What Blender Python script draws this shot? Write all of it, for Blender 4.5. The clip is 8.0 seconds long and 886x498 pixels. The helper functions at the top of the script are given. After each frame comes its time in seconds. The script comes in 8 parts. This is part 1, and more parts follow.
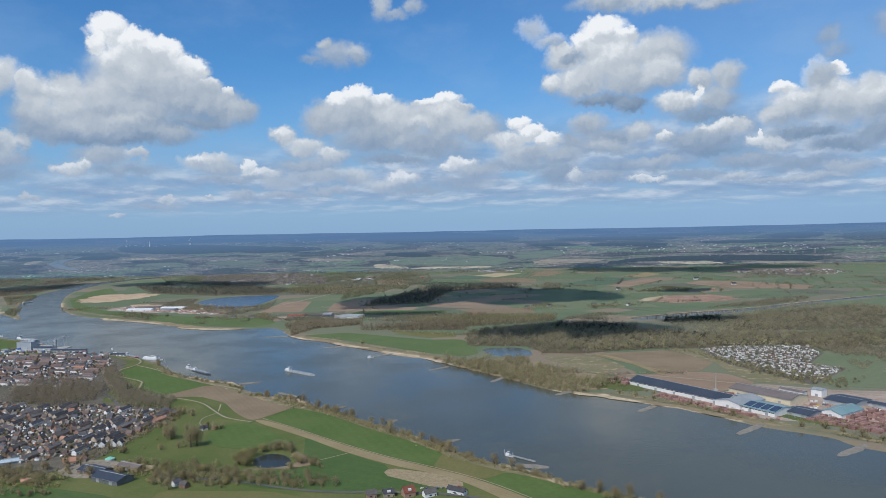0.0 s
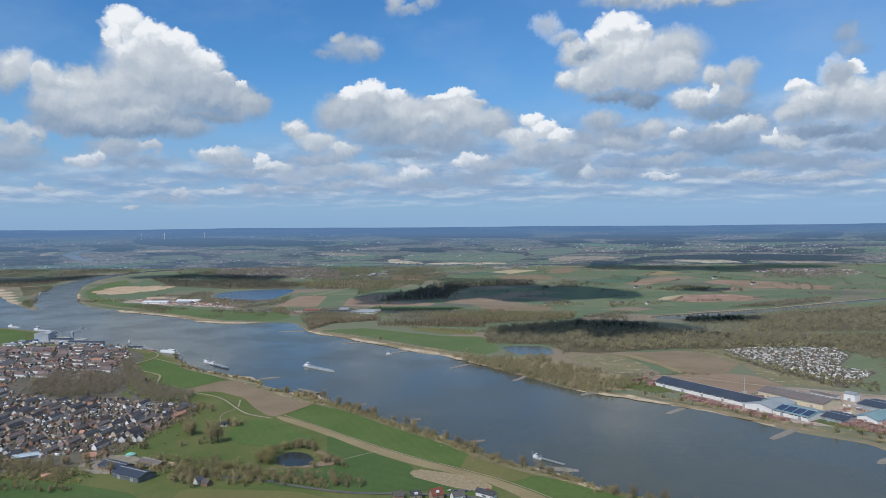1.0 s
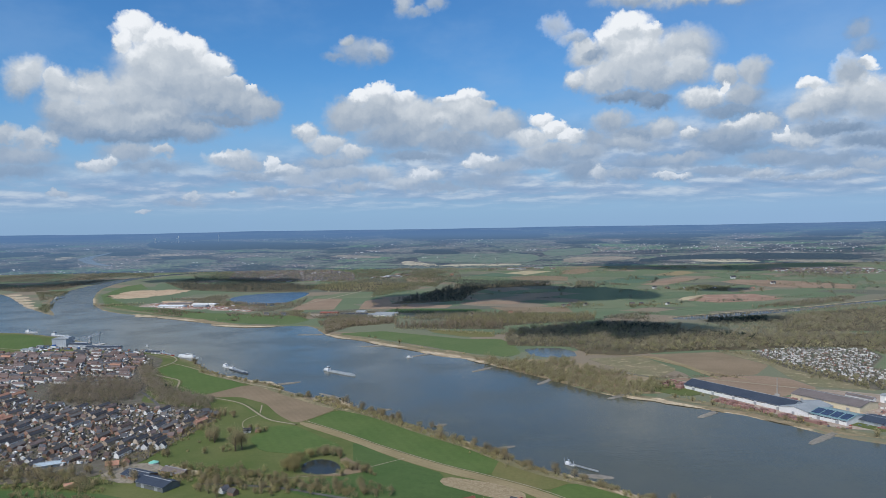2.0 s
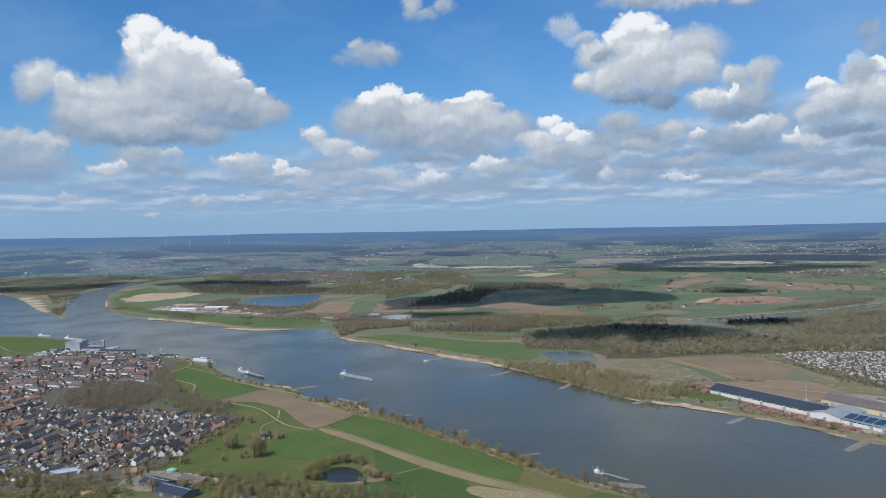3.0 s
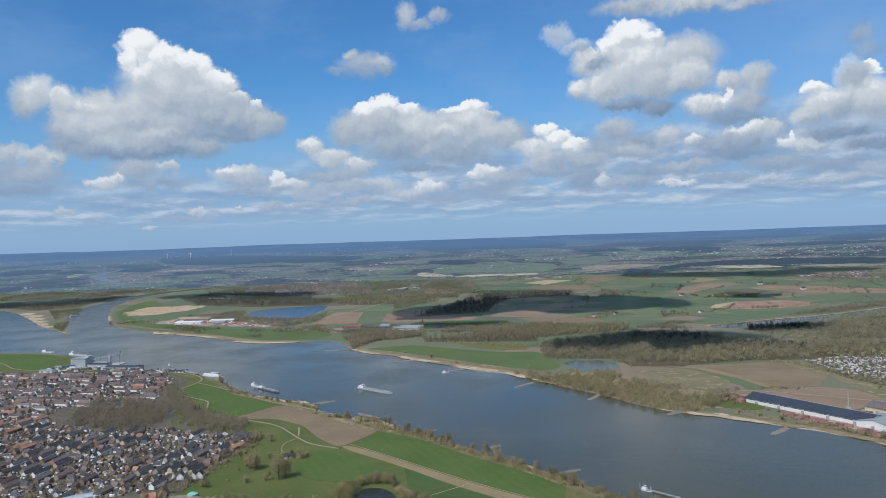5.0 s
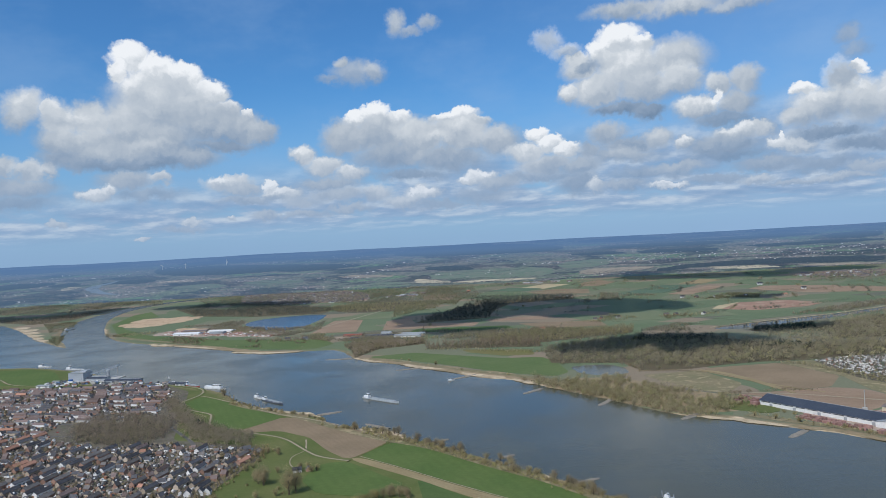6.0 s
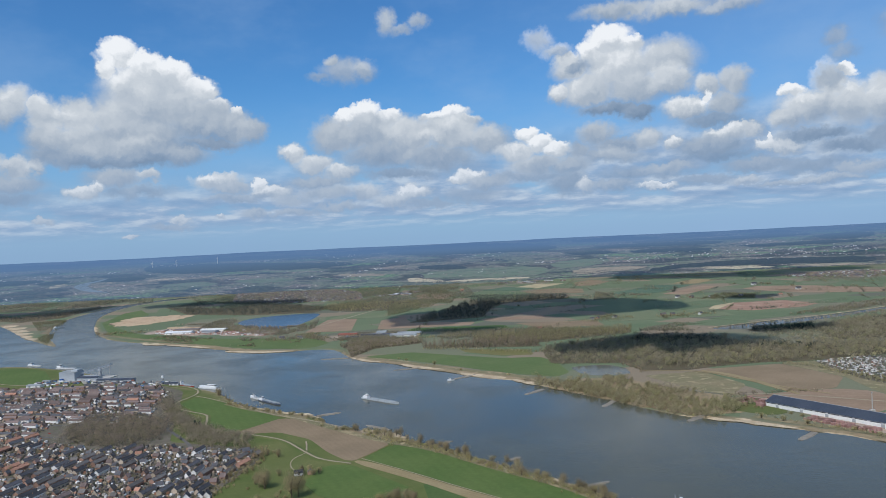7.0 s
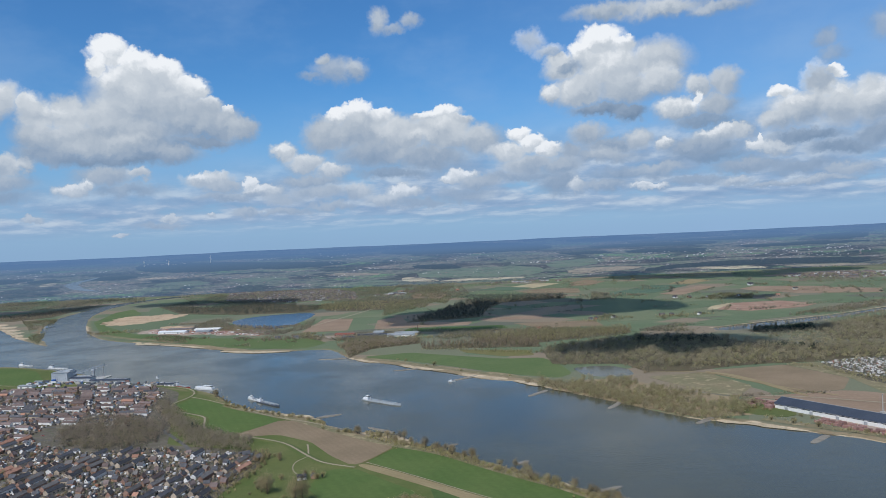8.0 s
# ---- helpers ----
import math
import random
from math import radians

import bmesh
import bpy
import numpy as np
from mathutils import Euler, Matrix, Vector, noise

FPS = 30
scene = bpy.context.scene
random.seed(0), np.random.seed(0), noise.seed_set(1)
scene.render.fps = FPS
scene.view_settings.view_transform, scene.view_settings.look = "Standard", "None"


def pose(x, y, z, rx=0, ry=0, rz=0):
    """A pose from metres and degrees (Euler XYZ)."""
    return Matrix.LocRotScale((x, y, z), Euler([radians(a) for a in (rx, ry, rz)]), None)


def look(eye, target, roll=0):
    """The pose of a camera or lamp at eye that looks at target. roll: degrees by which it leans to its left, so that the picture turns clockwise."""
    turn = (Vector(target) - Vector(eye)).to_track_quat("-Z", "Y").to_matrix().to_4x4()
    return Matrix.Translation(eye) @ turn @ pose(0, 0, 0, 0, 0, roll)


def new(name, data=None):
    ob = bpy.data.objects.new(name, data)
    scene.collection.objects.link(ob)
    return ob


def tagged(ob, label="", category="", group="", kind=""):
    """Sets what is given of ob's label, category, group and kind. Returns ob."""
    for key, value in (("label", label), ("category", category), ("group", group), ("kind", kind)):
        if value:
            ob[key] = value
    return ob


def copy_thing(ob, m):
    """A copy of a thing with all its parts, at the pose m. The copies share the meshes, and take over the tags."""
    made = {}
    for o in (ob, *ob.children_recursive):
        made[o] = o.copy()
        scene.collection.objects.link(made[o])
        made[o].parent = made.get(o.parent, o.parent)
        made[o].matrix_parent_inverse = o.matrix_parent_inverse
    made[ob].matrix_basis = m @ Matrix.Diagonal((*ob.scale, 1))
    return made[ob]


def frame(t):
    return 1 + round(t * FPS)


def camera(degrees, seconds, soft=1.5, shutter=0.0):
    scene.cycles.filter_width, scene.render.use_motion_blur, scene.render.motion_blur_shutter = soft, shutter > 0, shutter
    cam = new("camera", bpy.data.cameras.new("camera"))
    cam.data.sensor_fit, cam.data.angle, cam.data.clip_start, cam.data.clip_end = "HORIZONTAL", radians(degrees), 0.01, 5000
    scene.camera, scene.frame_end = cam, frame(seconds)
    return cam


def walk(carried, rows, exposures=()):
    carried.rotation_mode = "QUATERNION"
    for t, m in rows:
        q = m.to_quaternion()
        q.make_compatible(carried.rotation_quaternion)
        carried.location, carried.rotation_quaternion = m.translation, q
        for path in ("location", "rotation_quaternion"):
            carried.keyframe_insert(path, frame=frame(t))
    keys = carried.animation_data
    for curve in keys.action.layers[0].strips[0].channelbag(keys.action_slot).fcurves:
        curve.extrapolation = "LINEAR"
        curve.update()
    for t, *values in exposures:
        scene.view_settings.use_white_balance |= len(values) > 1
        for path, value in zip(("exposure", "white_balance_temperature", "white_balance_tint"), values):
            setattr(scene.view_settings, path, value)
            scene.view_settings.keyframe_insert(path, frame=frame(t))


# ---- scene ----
cam = camera(62.0, 8.0, soft=0.5)
PATH = [
    (0.0, 0.0, 0.0, 299.9, 88.03, 1.12, 0.0),
    (0.5, -11.4, 10.4, 299.6, 87.76, 0.52, 0.45),
    (1.0, -22.1, 22.8, 300.0, 87.70, 0.48, 0.89),
    (1.5, -33.2, 34.5, 299.8, 87.77, 0.76, 1.28),
    (3.0, -63.7, 68.0, 298.8, 88.01, 1.13, 2.34),
    (3.5, -74.4, 79.9, 298.0, 88.23, 1.11, 2.42),
    (4.0, -85.9, 92.0, 297.0, 88.35, 1.02, 2.43),
    (4.5, -96.7, 102.8, 296.3, 88.45, 1.34, 2.36),
    (6.0, -128.2, 135.0, 295.4, 89.15, 3.01, 1.64),
    (6.5, -139.2, 145.4, 295.0, 89.15, 2.86, 1.31),
    (7.0, -150.0, 155.8, 294.8, 89.04, 2.74, 0.84),
    (7.5, -160.6, 167.0, 294.5, 88.99, 2.80, 0.43),
    (8.0, -170.2, 178.9, 294.0, 88.98, 2.57, 0.19),
]
walk(cam, [(t, pose(*p)) for t, *p in PATH], [(0.0, 0.0, 6340, 10), (8.0, 0.0, 6340, 10)])

# ---- world and sun ----
SUN_EL, SUN_FROM = radians(50), (-0.55, -0.835)
sun = new("sun", bpy.data.lights.new("sun", "SUN"))
sun.data.energy, sun.data.angle, sun.data.color = 3.2, radians(0.6), (1.0, 0.95, 0.88)
sun_way = Vector((SUN_FROM[0] * math.cos(SUN_EL), SUN_FROM[1] * math.cos(SUN_EL), math.sin(SUN_EL)))
sun.matrix_world = look(sun_way * 3000, (0, 0, 0))

# cumulus puffs, from the back to the front: azimuth, elevation and half sizes in degrees, tone of the foot and the crown, softness
CLOUDS = {}
CLOUDS["far_left"] = [(-32.6, 6.1, 1.8, 0.9, 0.45, 0.75, 0.3), (-30.7, 5.8, 1.4, 0.9, 0.45, 0.78, 0.3), (-29.5, 6.0, 0.9, 0.7, 0.5, 0.8, 0.3), (-31.6, 4.8, 3.0, 1.0, 0.28, 0.55, 0.6), (-32.0, 3.8, 3.8, 0.7, 0.15, 0.32, 0.8), (-34.5, 6.2, 1.8, 1.2, 0.4, 0.7, 0.4), (-35.2, 4.4, 2.4, 1.0, 0.25, 0.45, 0.6), (-24.4, 5.1, 2.6, 1.0, 0.36, 0.58, 0.5), (-22.2, 5.2, 1.0, 0.6, 0.55, 0.82, 0.3), (-26.7, 4.1, 1.3, 0.7, 0.55, 0.92, 0.25), (-25.9, 4.5, 0.8, 0.5, 0.6, 0.9, 0.3), (-23.2, 4.1, 3.2, 0.6, 0.22, 0.4, 0.8)]
CLOUDS["far_middle"] = [(-6.5, 3.6, 1.5, 0.7, 0.45, 0.78, 0.4), (-2.9, 3.4, 1.9, 0.7, 0.55, 0.97, 0.2), (-4.3, 3.0, 2.3, 0.6, 0.4, 0.75, 0.4), (-1.7, 2.6, 2.9, 0.5, 0.28, 0.45, 0.7), (1.5, 4.5, 1.5, 0.7, 0.55, 0.97, 0.2), (0.5, 4.3, 0.9, 0.5, 0.6, 0.95, 0.3), (2.9, 3.9, 2.0, 0.8, 0.34, 0.62, 0.4), (1.8, 3.0, 3.1, 0.7, 0.22, 0.42, 0.8), (-9.5, 3.7, 2.9, 0.6, 0.35, 0.6, 0.6), (-12.1, 3.3, 1.9, 0.5, 0.4, 0.55, 0.7)]
CLOUDS["small_left"] = [(-17.5, 4.9, 2.3, 0.8, 0.45, 0.85, 0.2), (-18.3, 5.1, 1.0, 0.5, 0.6, 0.95, 0.2), (-16.6, 4.4, 2.0, 0.6, 0.4, 0.66, 0.3), (-13.7, 3.9, 1.9, 0.7, 0.5, 0.88, 0.2), (-14.6, 4.5, 0.6, 0.5, 0.7, 1, 0.2), (-16.1, 3.7, 3.2, 0.4, 0.3, 0.5, 0.7), (-29.2, 2.2, 0.9, 0.3, 0.45, 0.75, 0.3), (-20.1, 2.0, 0.9, 0.3, 0.5, 0.85, 0.3), (-17.6, 2.3, 0.6, 0.2, 0.6, 0.9, 0.3), (-15.0, 2.5, 1.1, 0.5, 0.4, 0.62, 0.5), (-23.7, 1.1, 0.5, 0.2, 0.5, 0.75, 0.4), (-21.0, 1.6, 2.2, 0.3, 0.35, 0.5, 0.7), (-12.1, 2.4, 2.4, 0.4, 0.35, 0.55, 0.6), (-8.7, 2.7, 2.2, 0.4, 0.38, 0.58, 0.6)]
CLOUDS["right_rows"] = [(9.2, 3.5, 2.1, 0.9, 0.15, 0.35, 0.6), (10.4, 3.3, 1.0, 0.7, 0.5, 0.85, 0.3), (12.4, 3.2, 2.3, 0.6, 0.35, 0.6, 0.5), (14.9, 4.0, 4.1, 0.6, 0.24, 0.45, 0.7), (16.5, 4.3, 2.5, 0.6, 0.35, 0.62, 0.5), (15.7, 2.9, 2.0, 0.4, 0.55, 0.92, 0.2), (19.2, 3.3, 2.9, 0.4, 0.25, 0.4, 0.7), (21.7, 3.1, 1.4, 0.4, 0.4, 0.75, 0.4), (24.3, 2.7, 2.3, 0.3, 0.3, 0.55, 0.5), (27.0, 2.8, 2.8, 0.4, 0.4, 0.72, 0.4), (22.8, 4.1, 3.4, 0.6, 0.25, 0.48, 0.6), (25.8, 3.8, 3.1, 0.6, 0.2, 0.42, 0.7), (28.8, 3.4, 2.1, 0.6, 0.4, 0.62, 0.5)]
CLOUDS["right_bank"] = [(11.3, 7.0, 1.7, 1.1, 0.36, 0.68, 0.5), (14.9, 6.6, 1.4, 1.0, 0.4, 0.72, 0.4), (12.9, 6.1, 2.7, 0.8, 0.32, 0.52, 0.6), (12.5, 5.4, 3.1, 0.7, 0.3, 0.62, 0.5), (10.0, 5.8, 1.3, 0.7, 0.3, 0.52, 0.6), (16.9, 6.1, 0.9, 0.7, 0.5, 0.88, 0.3), (20.4, 6.4, 1.9, 0.8, 0.45, 0.82, 0.3), (21.3, 6.8, 1.2, 0.6, 0.55, 0.92, 0.2), (22.2, 6.6, 0.9, 0.8, 0.5, 0.8, 0.3), (19.4, 5.6, 3.2, 1.0, 0.25, 0.52, 0.5), (19.9, 5.0, 3.5, 0.6, 0.15, 0.32, 0.8), (23.1, 5.9, 0.3, 0.5, 0.8, 1, 0.1), (22.9, 5.4, 1.0, 0.6, 0.65, 0.98, 0.2), (24.0, 5.2, 1.8, 0.6, 0.4, 0.82, 0.3)]
CLOUDS["tall_top"] = [(-23.9, 13.6, 1.8, 1.4, 0.66, 1, 0.08), (-24.9, 12.7, 0.8, 1.2, 0.6, 0.96, 0.12), (-22.0, 12.9, 1.7, 1.3, 0.7, 1, 0.08), (-20.2, 12.4, 1.7, 1.3, 0.7, 1.02, 0.08), (-18.6, 11.4, 1.6, 1.2, 0.62, 1, 0.1), (-17.3, 10.3, 1.2, 0.9, 0.6, 0.95, 0.12), (-15.9, 10.1, 0.6, 0.4, 0.75, 1, 0.1), (-22.5, 11.5, 3.5, 2.0, 0.58, 0.84, 0.3)]
CLOUDS["tall_left"] = [(-30.7, 10.1, 1.5, 1.5, 0.45, 0.82, 0.5), (-31.2, 9.4, 1.1, 1.2, 0.42, 0.7, 0.6), (-29.2, 10.0, 0.9, 1.0, 0.5, 0.84, 0.3), (-28.6, 9.2, 1.7, 1.6, 0.45, 0.78, 0.4), (-26.6, 9.3, 2.1, 1.7, 0.5, 0.82, 0.3), (-28.5, 7.8, 1.8, 1.7, 0.36, 0.62, 0.5), (-26.1, 7.6, 3.7, 1.7, 0.36, 0.76, 0.4), (-24.0, 9.0, 3.0, 2.2, 0.45, 0.78, 0.4), (-22.6, 8.1, 4.1, 1.9, 0.36, 0.68, 0.4), (-27.8, 6.7, 2.8, 0.9, 0.3, 0.5, 0.6)]
CLOUDS["tall_wing"] = [(-20.9, 10.3, 3.5, 2.2, 0.44, 0.76, 0.3), (-18.4, 9.2, 3.2, 2.0, 0.32, 0.64, 0.3), (-16.5, 8.8, 2.5, 1.6, 0.3, 0.62, 0.3), (-15.0, 8.6, 1.5, 1.3, 0.34, 0.68, 0.3), (-23.4, 7.1, 4.7, 1.5, 0.3, 0.68, 0.4), (-20.5, 6.8, 3.2, 1.1, 0.26, 0.56, 0.4), (-23.9, 6.3, 5.6, 0.6, 0.18, 0.38, 0.6), (-17.8, 7.7, 3.2, 0.6, 0.24, 0.42, 0.6)]
CLOUDS["heap_top"] = [(-6.4, 9.9, 1.6, 1.0, 0.75, 1.03, 0.05), (-7.9, 9.5, 1.1, 0.7, 0.7, 1, 0.06), (-4.6, 9.3, 1.3, 0.8, 0.7, 1.02, 0.06), (0.2, 9.4, 1.9, 0.8, 0.75, 1.03, 0.05), (-1.2, 9.2, 1.2, 0.5, 0.7, 1, 0.08), (1.6, 8.9, 1.0, 0.5, 0.6, 0.9, 0.2)]
CLOUDS["heap_face"] = [(-8.6, 7.9, 2.3, 1.7, 0.4, 0.64, 0.25), (-5.9, 8.0, 3.0, 2.0, 0.4, 0.66, 0.2), (-2.9, 7.7, 2.8, 1.9, 0.42, 0.78, 0.25), (0.2, 7.7, 3.0, 1.9, 0.42, 0.8, 0.2), (3.0, 7.2, 2.5, 1.5, 0.4, 0.7, 0.4), (-1.9, 7.4, 1.2, 0.8, 0.6, 0.84, 0.7), (-4.5, 6.5, 4.6, 1.5, 0.28, 0.52, 0.5), (-1.0, 6.0, 3.8, 1.3, 0.3, 0.56, 0.5), (-3.8, 4.9, 3.6, 0.6, 0.18, 0.36, 0.7), (-12.0, 6.8, 1.2, 1.0, 0.5, 0.88, 0.3), (-10.3, 5.9, 2.0, 1.1, 0.5, 0.86, 0.25), (-8.1, 5.2, 1.8, 0.8, 0.45, 0.84, 0.3), (-10.1, 4.6, 3.1, 0.6, 0.34, 0.6, 0.6)]
CLOUDS["pale_heap"] = [(6.0, 7.5, 1.0, 0.8, 0.7, 1.03, 0.06), (7.1, 6.7, 1.4, 0.9, 0.65, 1.02, 0.06), (8.2, 6.1, 1.2, 0.8, 0.6, 0.98, 0.1), (5.2, 6.1, 2.2, 1.0, 0.5, 0.88, 0.25), (6.9, 5.1, 3.0, 1.0, 0.34, 0.68, 0.4), (9.2, 4.8, 1.9, 0.9, 0.3, 0.58, 0.5), (6.2, 4.3, 3.9, 0.6, 0.2, 0.46, 0.7)]
CLOUDS["upper_top"] = [(12.6, 13.8, 2.0, 1.4, 0.72, 1.02, 0.1), (11.2, 13.1, 1.4, 1.1, 0.65, 1, 0.12), (14.1, 13.4, 1.0, 0.9, 0.65, 1, 0.12), (9.2, 12.8, 1.4, 0.8, 0.48, 0.86, 0.4), (7.2, 14.4, 1.2, 0.8, 0.4, 0.62, 0.9), (8.4, 13.6, 1.4, 0.6, 0.4, 0.7, 0.8)]
CLOUDS["upper_body"] = [(16.3, 11.9, 2.8, 1.8, 0.48, 0.76, 0.5), (13.3, 11.6, 3.7, 2.0, 0.5, 0.84, 0.3), (9.6, 12.0, 2.2, 1.0, 0.42, 0.72, 0.4), (9.8, 12.3, 1.1, 0.5, 0.3, 0.46, 0.5), (8.5, 10.3, 1.1, 1.0, 0.48, 0.86, 0.3), (10.9, 10.3, 2.9, 1.6, 0.42, 0.8, 0.3), (14.5, 10.2, 3.2, 1.5, 0.4, 0.74, 0.4), (16.7, 10.4, 1.9, 1.4, 0.42, 0.8, 0.3), (12.5, 8.9, 3.1, 0.7, 0.14, 0.4, 0.5), (14.4, 8.6, 1.8, 0.7, 0.12, 0.38, 0.4)]
CLOUDS["upper_right"] = [(21.1, 10.0, 1.4, 1.2, 0.42, 0.76, 0.4), (19.3, 9.9, 1.3, 1.1, 0.45, 0.84, 0.3), (20.6, 8.5, 1.8, 1.3, 0.36, 0.62, 0.5), (18.0, 8.4, 2.1, 1.0, 0.42, 0.9, 0.3), (19.2, 9.1, 0.5, 0.6, 0.75, 1, 0.15), (18.7, 8.6, 0.8, 0.5, 0.6, 0.95, 0.2), (19.6, 7.6, 2.7, 0.6, 0.16, 0.42, 0.7)]
CLOUDS["far_right"] = [(28.4, 9.8, 0.6, 0.5, 0.8, 1.03, 0.06), (24.8, 8.8, 0.8, 0.7, 0.55, 0.97, 0.12), (27.2, 9.1, 1.6, 1.6, 0.36, 0.64, 0.4), (26.3, 7.6, 2.7, 1.5, 0.42, 0.8, 0.3), (28.5, 7.6, 1.7, 1.9, 0.44, 0.8, 0.3), (24.5, 7.0, 1.5, 1.0, 0.4, 0.78, 0.3), (30.5, 7.6, 2.0, 2.1, 0.45, 0.8, 0.3), (26.3, 5.8, 3.4, 0.6, 0.12, 0.36, 0.6), (28.6, 4.9, 3.1, 0.7, 0.14, 0.34, 0.6), (30.8, 5.4, 2.0, 1.0, 0.2, 0.4, 0.6)]
CLOUDS["ragged"] = [(-7.8, 12.8, 2.1, 1.1, 0.36, 0.66, 0.8), (-8.8, 13.4, 0.8, 0.7, 0.45, 0.72, 0.6), (-6.3, 12.9, 1.3, 1.0, 0.4, 0.66, 0.7), (-9.7, 12.4, 1.2, 0.4, 0.34, 0.5, 0.95), (-4.5, 16.4, 0.9, 1.1, 0.44, 0.7, 0.7), (-3.5, 15.8, 1.2, 0.4, 0.36, 0.55, 0.9), (-1.9, 16.2, 0.9, 0.6, 0.42, 0.62, 0.8), (13.4, 15.9, 3.5, 0.7, 0.34, 0.66, 0.6), (17.3, 15.6, 3.7, 0.8, 0.44, 0.76, 0.6), (20.9, 15.2, 2.8, 0.6, 0.42, 0.7, 0.7), (27.8, 12.0, 0.9, 0.8, 0.36, 0.66, 0.9), (28.3, 11.0, 1.1, 0.7, 0.34, 0.5, 1), (31.4, 12.4, 1.3, 1.1, 0.4, 0.6, 0.9)]


class Net:
    """A node tree with short calls for what the materials need."""

    def __init__(self, tree):
        self.tree = tree

    def node(self, kind, **sockets):
        n = self.tree.nodes.new(kind)
        for key, value in sockets.items():
            if key in n.bl_rna.properties:
                setattr(n, key, value)
        return n

    def put(self, socket, value):
        if isinstance(value, bpy.types.NodeSocket):
            self.tree.links.new(value, socket)
        elif value is not None:
            socket.default_value = value

    def math(self, op, a, b=None, c=None, clamp=False):
        n = self.node("ShaderNodeMath", operation=op, use_clamp=clamp)
        for s, v in zip(n.inputs, (a, b, c)):
            self.put(s, v)
        return n.outputs[0]

    def vec(self, op, a, b=None, c=None):
        n = self.node("ShaderNodeVectorMath", operation=op)
        for s, v in zip(n.inputs, (a, b, c)):
            self.put(s, v)
        return n.outputs["Value" if op in ("LENGTH", "DOT_PRODUCT", "DISTANCE") else "Vector"]

    def mix(self, f, a, b):
        n = self.node("ShaderNodeMix", data_type="RGBA")
        for s, v in zip((n.inputs[0], n.inputs[6], n.inputs[7]), (f, a, b)):
            self.put(s, (*v, 1) if isinstance(v, tuple) and len(v) == 3 else v)
        return n.outputs[2]

    def noise(self, at, scale, detail=4, rough=0.55, colour=False, stretch=None):
        if stretch:
            at = self.vec("MULTIPLY", at, stretch)
        n = self.node("ShaderNodeTexNoise")
        self.put(n.inputs["Vector"], at)
        n.inputs["Scale"].default_value, n.inputs["Detail"].default_value, n.inputs["Roughness"].default_value = scale, detail, rough
        return n.outputs["Color" if colour else "Fac"]

    def step(self, x, lo, hi, a=0.0, b=1.0):
        n = self.node("ShaderNodeMapRange", interpolation_type="SMOOTHSTEP")
        for s, v in zip(n.inputs, (x, lo, hi, a, b)):
            self.put(s, v)
        return n.outputs[0]

    def ramp(self, x, stops, constant=False):
        n = self.node("ShaderNodeValToRGB")
        n.color_ramp.interpolation = "CONSTANT" if constant else "LINEAR"
        for i, (at, c) in enumerate(stops):
            e = n.color_ramp.elements[i] if i < 2 else n.color_ramp.elements.new(at)
            e.position, e.color = at, (*c, 1)
        self.put(n.inputs[0], x)
        return n.outputs[0]


